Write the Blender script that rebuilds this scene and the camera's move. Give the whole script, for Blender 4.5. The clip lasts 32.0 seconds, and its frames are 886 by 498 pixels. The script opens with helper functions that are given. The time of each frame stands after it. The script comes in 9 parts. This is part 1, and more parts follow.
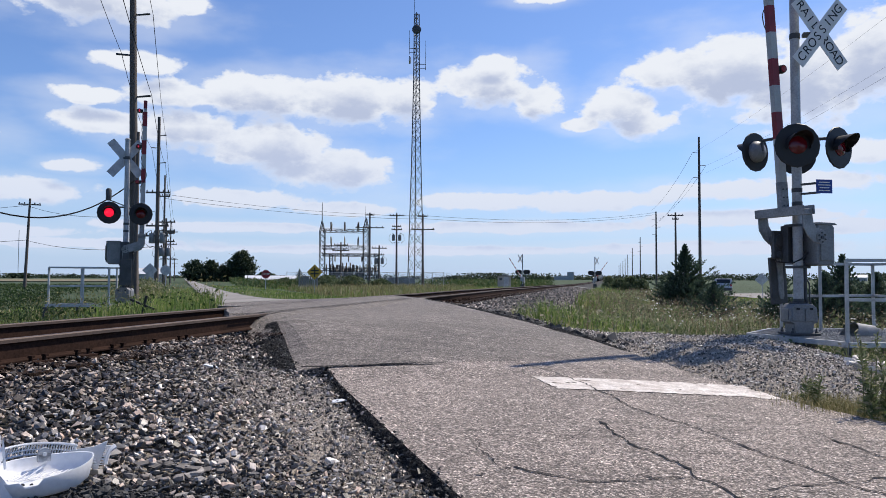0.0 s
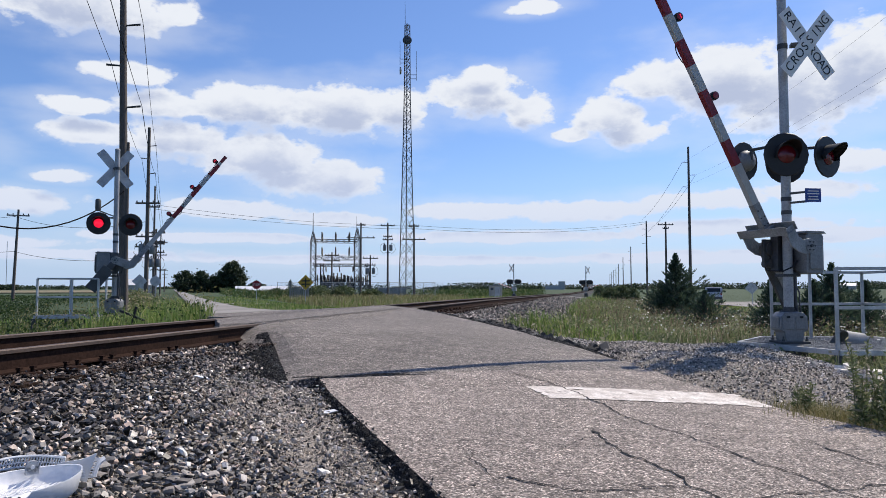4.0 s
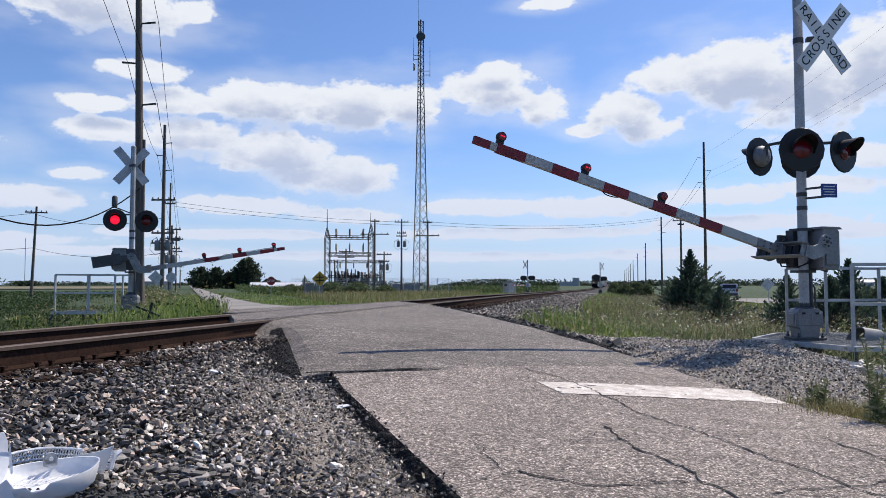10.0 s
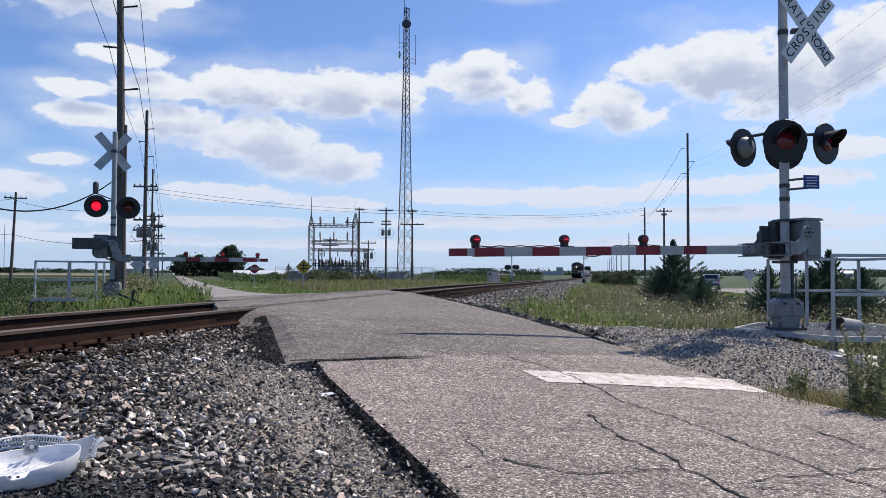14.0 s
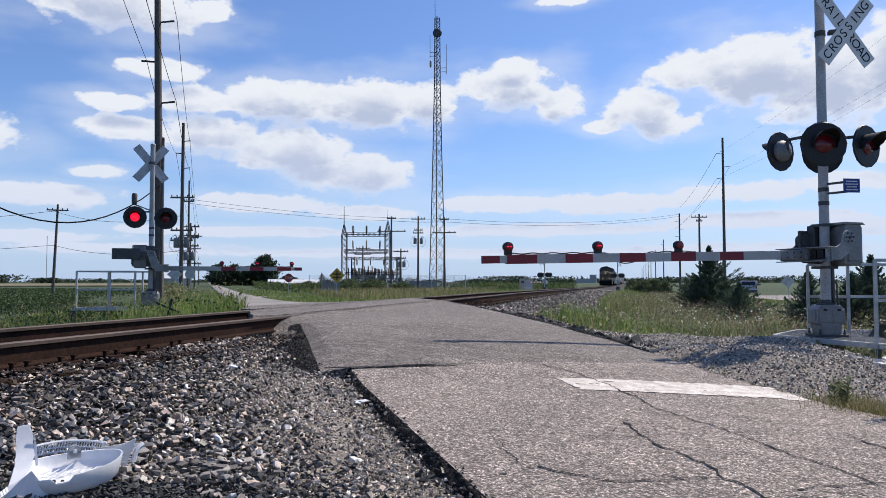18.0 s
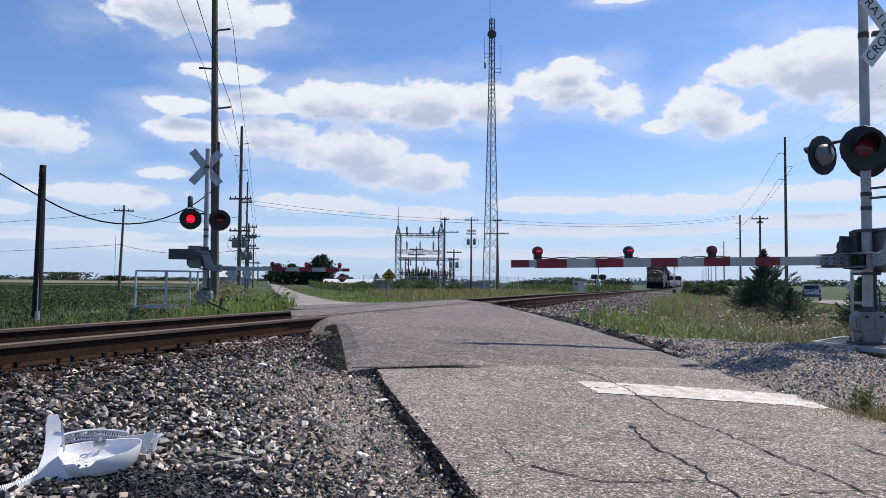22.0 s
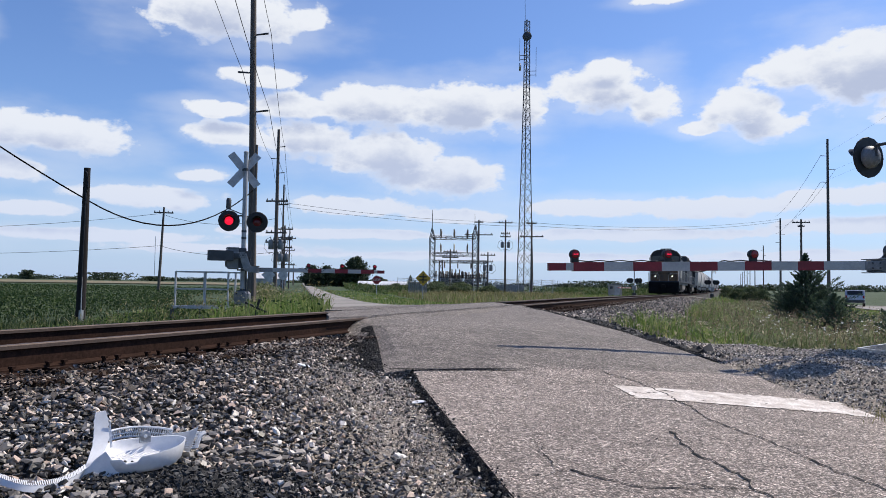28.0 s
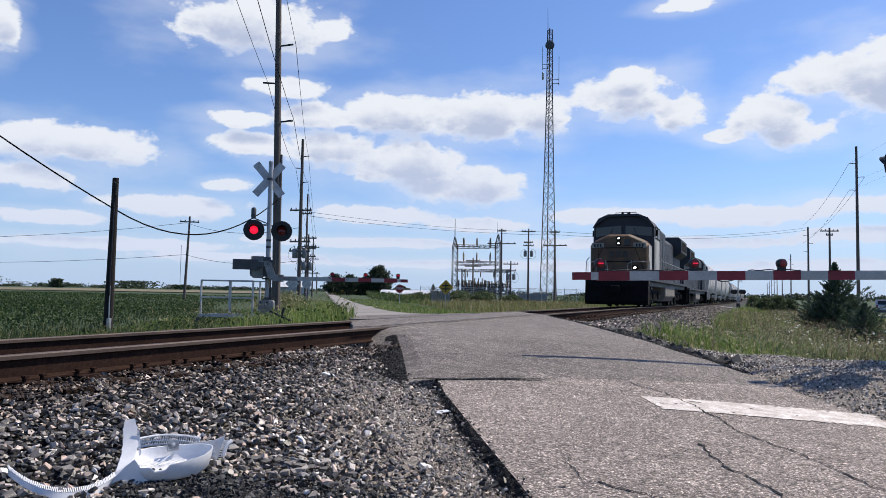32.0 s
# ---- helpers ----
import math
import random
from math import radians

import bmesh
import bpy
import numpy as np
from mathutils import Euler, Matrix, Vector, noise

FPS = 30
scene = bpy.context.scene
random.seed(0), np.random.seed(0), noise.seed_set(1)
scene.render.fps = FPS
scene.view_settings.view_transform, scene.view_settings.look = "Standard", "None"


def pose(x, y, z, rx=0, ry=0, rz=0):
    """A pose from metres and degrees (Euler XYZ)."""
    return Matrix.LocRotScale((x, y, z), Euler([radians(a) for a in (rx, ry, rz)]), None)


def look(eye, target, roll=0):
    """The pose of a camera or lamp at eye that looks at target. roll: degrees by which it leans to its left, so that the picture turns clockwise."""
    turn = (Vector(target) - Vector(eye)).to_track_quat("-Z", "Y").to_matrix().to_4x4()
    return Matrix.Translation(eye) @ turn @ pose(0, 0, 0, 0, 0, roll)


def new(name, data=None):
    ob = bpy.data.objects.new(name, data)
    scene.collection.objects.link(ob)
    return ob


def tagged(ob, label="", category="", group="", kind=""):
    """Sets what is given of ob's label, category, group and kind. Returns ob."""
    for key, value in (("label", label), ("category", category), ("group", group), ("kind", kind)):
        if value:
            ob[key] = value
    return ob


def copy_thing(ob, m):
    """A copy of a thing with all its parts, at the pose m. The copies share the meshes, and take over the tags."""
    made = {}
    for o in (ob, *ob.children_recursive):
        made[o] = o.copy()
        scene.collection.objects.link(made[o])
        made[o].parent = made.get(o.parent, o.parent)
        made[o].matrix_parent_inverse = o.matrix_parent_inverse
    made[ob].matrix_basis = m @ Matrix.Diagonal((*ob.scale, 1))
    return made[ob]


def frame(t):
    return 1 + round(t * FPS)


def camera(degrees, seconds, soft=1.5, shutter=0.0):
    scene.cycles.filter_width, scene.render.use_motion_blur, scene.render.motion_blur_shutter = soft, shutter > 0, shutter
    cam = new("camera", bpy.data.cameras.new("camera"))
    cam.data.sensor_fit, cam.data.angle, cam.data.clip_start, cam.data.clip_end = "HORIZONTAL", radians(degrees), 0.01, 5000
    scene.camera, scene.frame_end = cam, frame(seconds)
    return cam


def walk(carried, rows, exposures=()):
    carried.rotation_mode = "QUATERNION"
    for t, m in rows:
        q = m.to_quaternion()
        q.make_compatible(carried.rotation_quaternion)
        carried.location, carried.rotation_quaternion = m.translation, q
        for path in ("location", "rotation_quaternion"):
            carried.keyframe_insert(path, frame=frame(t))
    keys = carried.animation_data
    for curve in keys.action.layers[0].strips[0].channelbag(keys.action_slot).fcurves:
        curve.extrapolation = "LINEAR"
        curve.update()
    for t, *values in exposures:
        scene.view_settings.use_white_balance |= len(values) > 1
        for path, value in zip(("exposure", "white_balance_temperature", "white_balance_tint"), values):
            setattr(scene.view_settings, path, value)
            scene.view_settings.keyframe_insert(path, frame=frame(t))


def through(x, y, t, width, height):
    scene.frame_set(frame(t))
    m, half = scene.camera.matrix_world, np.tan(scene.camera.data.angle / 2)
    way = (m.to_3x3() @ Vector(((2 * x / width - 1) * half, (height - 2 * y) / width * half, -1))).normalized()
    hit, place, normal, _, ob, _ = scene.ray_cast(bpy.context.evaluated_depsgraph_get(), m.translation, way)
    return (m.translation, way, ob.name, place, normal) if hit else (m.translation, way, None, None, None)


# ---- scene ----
cam = camera(62.1, 32.0, soft=0.7)
PATH = [
    (0, (0.073, -0.007, 1.692), (-0.362, 1.943, 1.772), 0.2),
    (0.5, (0.076, -0.009, 1.69), (-0.353, 1.943, 1.77), 0.1),
    (1, (0.076, -0.008, 1.689), (-0.343, 1.946, 1.769), 0.1),
    (1.5, (0.072, -0.006, 1.69), (-0.334, 1.95, 1.77), 0.1),
    (2, (0.078, -0.014, 1.691), (-0.321, 1.944, 1.772), 0.1),
    (2.5, (0.075, -0.008, 1.69), (-0.321, 1.95, 1.779), 0.1),
    (3, (0.071, -0.007, 1.685), (-0.326, 1.95, 1.783), 0.1),
    (3.5, (0.066, -0.001, 1.688), (-0.337, 1.955, 1.796), 0.0),
    (5.5, (0.069, -0.004, 1.688), (-0.36, 1.947, 1.781), 0.2),
    (6, (0.064, -0.002, 1.69), (-0.36, 1.951, 1.777), 0.3),
    (6.5, (0.07, -0.003, 1.686), (-0.347, 1.951, 1.77), 0.3),
    (7, (0.067, -0.004, 1.684), (-0.341, 1.952, 1.766), 0.4),
    (7.5, (0.067, -0.005, 1.686), (-0.34, 1.951, 1.764), 0.4),
    (8, (0.064, -0.005, 1.684), (-0.348, 1.95, 1.761), 0.4),
    (8.5, (0.072, -0.009, 1.684), (-0.352, 1.944, 1.764), 0.3),
    (9, (0.083, -0.011, 1.685), (-0.352, 1.939, 1.772), 0.2),
    (9.5, (0.084, -0.019, 1.685), (-0.358, 1.929, 1.78), 0.1),
    (10, (0.083, -0.019, 1.683), (-0.365, 1.927, 1.78), 0.0),
    (10.5, (0.082, -0.021, 1.687), (-0.368, 1.925, 1.783), 0.1),
    (11, (0.081, -0.011, 1.681), (-0.369, 1.935, 1.776), 0.1),
    (11.5, (0.079, -0.018, 1.685), (-0.369, 1.929, 1.777), 0.1),
    (12, (0.077, -0.009, 1.685), (-0.367, 1.939, 1.774), 0.1),
    (12.5, (0.072, -0.017, 1.692), (-0.363, 1.933, 1.776), 0.2),
    (13, (0.066, -0.011, 1.684), (-0.359, 1.942, 1.764), 0.2),
    (13.5, (0.068, -0.003, 1.679), (-0.346, 1.952, 1.752), 0.3),
    (14, (0.071, -0.006, 1.679), (-0.336, 1.951, 1.746), 0.3),
    (14.5, (0.064, 0.0, 1.684), (-0.343, 1.957, 1.747), 0.3),
    (16.5, (0.083, -0.011, 1.684), (-0.365, 1.937, 1.754), -0.2),
    (17, (0.085, -0.02, 1.683), (-0.378, 1.924, 1.759), -0.1),
    (17.5, (0.082, -0.027, 1.677), (-0.396, 1.914, 1.761), -0.0),
    (18, (0.069, -0.017, 1.671), (-0.423, 1.92, 1.76), -0.0),
    (18.5, (0.075, -0.014, 1.672), (-0.43, 1.919, 1.761), -0.0),
    (19, (0.096, -0.025, 1.686), (-0.422, 1.905, 1.772), -0.1),
    (19.5, (0.239, -0.014, 1.688), (-0.293, 1.912, 1.768), -0.1),
    (20, (0.341, -0.028, 1.687), (-0.211, 1.894, 1.76), -0.1),
    (20.5, (0.361, -0.107, 1.698), (-0.216, 1.807, 1.768), -0.1),
    (21, (0.388, -0.173, 1.703), (-0.214, 1.733, 1.775), 0.0),
    (21.5, (0.419, -0.144, 1.699), (-0.203, 1.755, 1.779), 0.2),
    (22, (0.427, -0.143, 1.705), (-0.209, 1.751, 1.795), 0.5),
    (22.5, (0.437, -0.164, 1.707), (-0.207, 1.727, 1.804), 0.7),
    (23, (0.444, -0.171, 1.705), (-0.203, 1.719, 1.806), 0.7),
    (23.5, (0.441, -0.17, 1.704), (-0.21, 1.719, 1.805), 0.7),
    (24, (0.431, -0.166, 1.706), (-0.228, 1.719, 1.804), 0.8),
    (24.5, (0.418, -0.165, 1.705), (-0.254, 1.717, 1.801), 0.8),
    (25, (0.412, -0.161, 1.707), (-0.273, 1.716, 1.8), 0.8),
    (25.5, (0.408, -0.162, 1.705), (-0.288, 1.711, 1.797), 0.7),
    (27.5, (0.403, -0.159, 1.702), (-0.313, 1.706, 1.796), 0.8),
    (28, (0.4, -0.158, 1.702), (-0.322, 1.704, 1.798), 0.9),
    (28.5, (0.402, -0.164, 1.705), (-0.329, 1.695, 1.803), 1.0),
    (29, (0.406, -0.164, 1.707), (-0.335, 1.692, 1.806), 1.0),
    (29.5, (0.401, -0.162, 1.702), (-0.348, 1.69, 1.802), 1.0),
    (30, (0.394, -0.157, 1.705), (-0.364, 1.691, 1.806), 1.1),
    (30.5, (0.392, -0.156, 1.705), (-0.373, 1.689, 1.808), 1.1),
    (31, (0.395, -0.157, 1.703), (-0.377, 1.685, 1.81), 1.1),
    (31.5, (0.39, -0.157, 1.702), (-0.387, 1.683, 1.816), 1.0),
    (32, (0.381, -0.158, 1.705), (-0.398, 1.68, 1.824), 1.0),
]
walk(cam, [(t, look(e, g, r)) for t, e, g, r in PATH])

# ---- light ----
SUN_AZ, SUN_EL = 38.5, 53.3
EXPOSURE = 0.0
scene.view_settings.exposure = EXPOSURE
sun_way = Vector((math.sin(radians(SUN_AZ)) * math.cos(radians(SUN_EL)), math.cos(radians(SUN_AZ)) * math.cos(radians(SUN_EL)), math.sin(radians(SUN_EL))))
sun_data = bpy.data.lights.new("sun", "SUN")
sun_data.energy, sun_data.angle, sun_data.color = 5.0, radians(0.53), (1.0, 0.90, 0.77)
sun = new("sun", sun_data)
sun.matrix_world = look(sun_way * 100, (0, 0, 0))

# clouds: azimuth, elevation, half width, half height, in degrees
CLOUDS_WEST = [(-37.9, 19.3, 5.6, 2.0), (-32.1, 19.5, 1.8, 0.8), (-40.0, 19.8, 2.6, 1.1), (-35.3, 15.2, 3.0, 0.75), (-37.4, 15.4, 1.1, 0.4), (-38.2, 12.7, 2.7, 0.6),
               (-32.8, 13.3, 3.5, 1.0), (-27.1, 13.6, 4.8, 1.6), (-20.3, 13.6, 5.0, 1.9), (-15.7, 13.8, 2.7, 1.7), (-37.7, 10.9, 3.3, 0.9), (-32.0, 10.9, 4.1, 1.5),
               (-25.8, 9.8, 5.4, 1.9), (-21.1, 8.4, 4.5, 1.7), (-9.0, 14.9, 3.5, 1.8), (-8.8, 16.5, 1.9, 0.6), (-5.1, 13.5, 2.1, 1.2), (-2.0, 11.7, 1.5, 0.5)]
CLOUDS_EAST = [(1.1, 12.9, 2.6, 1.4), (4.7, 15.1, 3.2, 1.4), (9.2, 14.9, 5.2, 2.4), (13.6, 13.5, 5.0, 3.0), (17.8, 14.7, 2.8, 2.9), (2.6, 11.7, 2.6, 1.1),
               (17.7, 8.7, 2.3, 0.8), (-40.2, 7.7, 1.2, 0.4), (-42.3, 5.9, 3.3, 0.8), (-50.7, 9.9, 6.6, 1.3), (-52.5, 7.4, 3.2, 0.9), (-54.5, 17.0, 1.0, 1.7),
               (-43.5, 6.1, 4.6, 0.7), (-39.4, 7.8, 1.6, 0.5), (-4.4, 21.1, 2.4, 0.5), (-50.5, 4.8, 3.8, 0.5)]
CLOUDS_LOW = [(-27.8, 5.9, 5.1, 0.7), (-20.2, 5.3, 4.1, 0.6), (-9.7, 6.0, 5.1, 0.7), (-1.0, 5.9, 5.1, 0.8), (7.6, 6.5, 5.2, 0.7), (15.0, 6.8, 4.2, 0.7),
              (-29.0, 3.8, 9.3, 0.4), (-6.6, 4.0, 10.8, 0.5), (8.7, 4.5, 7.6, 0.6), (-16.3, 2.2, 17.8, 0.4), (7.1, 2.3, 10.8, 0.5), (-37.5, 2.4, 8.3, 0.4),
              (-47.2, 3.1, 8.8, 0.5), (16.3, 3.7, 3.7, 0.5)]

world = bpy.data.worlds.new("sky")
scene.world = world
world.use_nodes = True


def build_sky():
    tree = world.node_tree
    nodes, links = tree.nodes, tree.links
    nodes.clear()
    out = nodes.new("ShaderNodeOutputWorld")
    back = nodes.new("ShaderNodeBackground")
    sky = nodes.new("ShaderNodeTexSky")
    sky.sky_type, sky.sun_disc = "NISHITA", False
    sky.sun_elevation, sky.sun_rotation = radians(SUN_EL), radians(SUN_AZ)
    sky.air_density, sky.dust_density, sky.ozone_density = 1.0, 0.6, 1.4
    coord = nodes.new("ShaderNodeTexCoord")
    sep = nodes.new("ShaderNodeSeparateXYZ")
    links.new(coord.outputs["Generated"], sep.inputs[0])

    def math_node(op, a, b=None, clamp=False):
        n = nodes.new("ShaderNodeMath")
        n.operation, n.use_clamp = op, clamp
        for i, v in enumerate((a, b)):
            if v is None:
                continue
            if isinstance(v, (int, float)):
                n.inputs[i].default_value = v
            else:
                links.new(v, n.inputs[i])
        return n.outputs[0]

    azim = math_node("MULTIPLY", math_node("ARCTAN2", sep.outputs[0], sep.outputs[1]), 57.29578)
    elev = math_node("MULTIPLY", math_node("ARCSINE", sep.outputs[2]), 57.29578)
    comb = nodes.new("ShaderNodeCombineXYZ")
    links.new(azim, comb.inputs[0])
    links.new(elev, comb.inputs[1])

    def noise_node(scale, detail, rough, stretch=1.7, offset=0.0):
        m = nodes.new("ShaderNodeMapping")
        m.inputs["Scale"].default_value = (1.0, stretch, 1.0)
        m.inputs["Location"].default_value = (offset, offset, 0)
        links.new(comb.outputs[0], m.inputs[0])
        n = nodes.new("ShaderNodeTexNoise")
        n.inputs["Scale"].default_value, n.inputs["Detail"].default_value, n.inputs["Roughness"].default_value = scale, detail, rough
        links.new(m.outputs[0], n.inputs["Vector"])
        return n.outputs["Fac"]

    billow = noise_node(0.34, 8.0, 0.58, 1.6)
    wisp = noise_node(0.16, 4.0, 0.5, 2.5, 7.0)
    puff_map = nodes.new("ShaderNodeMapping")
    puff_map.inputs["Scale"].default_value = (1.0, 1.6, 1.0)
    links.new(comb.outputs[0], puff_map.inputs[0])
    puff = nodes.new("ShaderNodeTexVoronoi")
    puff.feature, puff.normalize = "SMOOTH_F1", True
    puff.inputs["Scale"].default_value, puff.inputs["Detail"].default_value, puff.inputs["Roughness"].default_value = 0.62, 3.0, 0.55
    puff.inputs["Smoothness"].default_value = 0.35
    links.new(puff_map.outputs[0], puff.inputs["Vector"])
    lump = math_node("SUBTRACT", 0.36, puff.outputs["Distance"])

    def field(shift):
        """How far inside the nearest cloud, about 1 at its heart and below 0 outside."""
        lowest = None
        for az, el, w, h in CLOUDS_WEST + CLOUDS_EAST + CLOUDS_LOW:
            v = nodes.new("ShaderNodeVectorMath")
            v.operation = "MULTIPLY_ADD"
            links.new(comb.outputs[0], v.inputs[0])
            v.inputs[1].default_value = (1 / w, 1 / h, 0)
            v.inputs[2].default_value = (-az / w, (shift - el) / h, 0)
            n = nodes.new("ShaderNodeVectorMath")
            n.operation = "LENGTH"
            links.new(v.outputs[0], n.inputs[0])
            if lowest is None:
                lowest = n.outputs["Value"]
            else:
                m = nodes.new("ShaderNodeMath")
                m.operation = "SMOOTH_MIN"
                links.new(lowest, m.inputs[0])
                links.new(n.outputs["Value"], m.inputs[1])
                m.inputs[2].default_value = 0.22
                lowest = m.outputs[0]
        return math_node("SUBTRACT", 1.0, lowest)

    here = field(0.0)
    rough = math_node("ADD", math_node("MULTIPLY", math_node("SUBTRACT", billow, 0.5), 1.5), math_node("MULTIPLY", lump, 1.1))
    dens = math_node("ADD", here, rough)

    def ramp(value, lo, hi):
        r = nodes.new("ShaderNodeMapRange")
        r.interpolation_type = "SMOOTHSTEP"
        r.inputs[1].default_value, r.inputs[2].default_value = lo, hi
        links.new(value, r.inputs[0])
        return r.outputs[0]

    raised = field(1.3)
    under = ramp(math_node("SUBTRACT", raised, here), 0.05, 0.6)
    crisp, faded = ramp(dens, -0.16, 0.26), ramp(dens, -0.30, 0.62)
    cover = math_node("ADD", math_node("MULTIPLY", crisp, math_node("SUBTRACT", 1.0, under)), math_node("MULTIPLY", faded, under))
    thin = math_node("MULTIPLY", ramp(math_node("ADD", here, math_node("MULTIPLY", math_node("SUBTRACT", wisp, 0.5), 3.0)), -1.3, 0.5), 0.34)
    high = ramp(math_node("ADD", math_node("MULTIPLY", billow, 1.3), wisp), 1.36, 1.7)
    veil = math_node("MULTIPLY", high, ramp(elev, 22.0, 34.0))
    cover = math_node("MAXIMUM", math_node("MAXIMUM", cover, thin), veil)
    above = math_node("ADD", raised, math_node("MULTIPLY", rough, 0.9))
    shade = math_node("MULTIPLY", ramp(above, -0.2, 0.9), ramp(dens, 0.05, 0.65))
    cloud = nodes.new("ShaderNodeMixRGB")
    links.new(shade, cloud.inputs[0])
    cloud.inputs[1].default_value = (7.6, 7.9, 8.5, 1)
    cloud.inputs[2].default_value = (4.4, 5.0, 6.6, 1)
    haze = nodes.new("ShaderNodeMixRGB")
    links.new(math_node("MULTIPLY", math_node("SUBTRACT", 1.0, ramp(elev, -2.0, 11.0)), 0.8), haze.inputs[0])
    tint = nodes.new("ShaderNodeMixRGB")
    tint.blend_type = "MULTIPLY"
    tint.inputs[0].default_value = 1.0
    links.new(sky.outputs[0], tint.inputs[1])
    tint.inputs[2].default_value = SKY_TINT
    links.new(tint.outputs[0], haze.inputs[1])
    haze.inputs[2].default_value = (4.6, 6.0, 8.5, 1)
    veiled = nodes.new("ShaderNodeMixRGB")
    links.new(math_node("MULTIPLY", math_node("SUBTRACT", 1.0, ramp(elev, 1.0, 14.0)), 0.68), veiled.inputs[0])
    links.new(cloud.outputs[0], veiled.inputs[1])
    veiled.inputs[2].default_value = (5.3, 6.1, 8.0, 1)
    mix = nodes.new("ShaderNodeMixRGB")
    links.new(cover, mix.inputs[0])
    links.new(haze.outputs[0], mix.inputs[1])
    links.new(veiled.outputs[0], mix.inputs[2])
    links.new(mix.outputs[0], back.inputs["Color"])
    back.inputs["Strength"].default_value = SKY_STRENGTH
    links.new(back.outputs[0], out.inputs[0])


SKY_TINT = (0.78, 0.96, 1.32, 1)
SKY_STRENGTH = 0.11
build_sky()

# ---- materials ----
ROAD_WAY, ROAD_SIDE = (-0.515, 0.857), (0.857, 0.515)


def material(name, colour, rough=0.7, metal=0.0, vary=0.25, scale=8.0, fine=60.0, bump=0.3, second=None, spread=0.5, per_object=0.0, per_island=0.0, depth=0.01, stretch=(1, 1, 1), spec=0.5):
    """A surface with grain at two scales: colour runs to second in large stains, fine grain drives tone and relief."""
    mat = bpy.data.materials.new(name)
    mat.use_nodes = True
    tree = mat.node_tree
    nodes, links = tree.nodes, tree.links
    bsdf = nodes["Principled BSDF"]
    bsdf.inputs["Roughness"].default_value, bsdf.inputs["Metallic"].default_value = rough, metal
    bsdf.inputs["Specular IOR Level"].default_value = spec
    coord = nodes.new("ShaderNodeTexCoord")
    mapping = nodes.new("ShaderNodeMapping")
    mapping.inputs["Scale"].default_value = stretch
    links.new(coord.outputs["Object"], mapping.inputs[0])
    large, small = nodes.new("ShaderNodeTexNoise"), nodes.new("ShaderNodeTexNoise")
    large.inputs["Scale"].default_value, large.inputs["Detail"].default_value = scale, 5
    small.inputs["Scale"].default_value, small.inputs["Detail"].default_value, small.inputs["Roughness"].default_value = fine, 4, 0.65
    for n in (large, small):
        links.new(mapping.outputs[0], n.inputs["Vector"])
    second = second or tuple(c * 0.6 for c in colour)
    mix = nodes.new("ShaderNodeMixRGB")
    mix.inputs[1].default_value, mix.inputs[2].default_value = (*colour, 1), (*second, 1)
    reach = nodes.new("ShaderNodeMapRange")
    reach.inputs[1].default_value, reach.inputs[2].default_value = 0.5 - spread / 2, 0.5 + spread / 2
    links.new(large.outputs["Fac"], reach.inputs[0])
    links.new(reach.outputs[0], mix.inputs[0])
    tone = nodes.new("ShaderNodeMapRange")
    tone.inputs[1].default_value, tone.inputs[2].default_value = 0.3, 0.7
    tone.inputs[3].default_value, tone.inputs[4].default_value = max(0.08, 1 - vary), 1 + vary
    links.new(small.outputs["Fac"], tone.inputs[0])
    value = tone.outputs[0]
    for amount, kind, socket in ((per_object, "ShaderNodeObjectInfo", "Random"), (per_island, "ShaderNodeNewGeometry", "Random Per Island")):
        if amount:
            info = nodes.new(kind)
            r = nodes.new("ShaderNodeMapRange")
            r.inputs[3].default_value, r.inputs[4].default_value = 1 - amount, 1 + amount
            links.new(info.outputs[socket], r.inputs[0])
            m = nodes.new("ShaderNodeMath")
            m.operation = "MULTIPLY"
            links.new(value, m.inputs[0])
            links.new(r.outputs[0], m.inputs[1])
            value = m.outputs[0]
    final = nodes.new("ShaderNodeVectorMath")
    final.operation = "SCALE"
    links.new(mix.outputs[0], final.inputs[0])
    links.new(value, final.inputs["Scale"])
    links.new(final.outputs[0], bsdf.inputs["Base Color"])
    if bump:
        b = nodes.new("ShaderNodeBump")
        b.inputs["Strength"].default_value, b.inputs["Distance"].default_value = bump, depth
        links.new(small.outputs["Fac"], b.inputs["Height"])
        links.new(b.outputs[0], bsdf.inputs["Normal"])
    return mat


def glow(name, colour, strength):
    mat = bpy.data.materials.new(name)
    mat.use_nodes = True
    bsdf = mat.node_tree.nodes["Principled BSDF"]
    bsdf.inputs["Base Color"].default_value = (*colour, 1)
    bsdf.inputs["Emission Color"].default_value = (*colour, 1)
    bsdf.inputs["Emission Strength"].default_value = strength
    bsdf.inputs["Roughness"].default_value = 0.2
    return mat




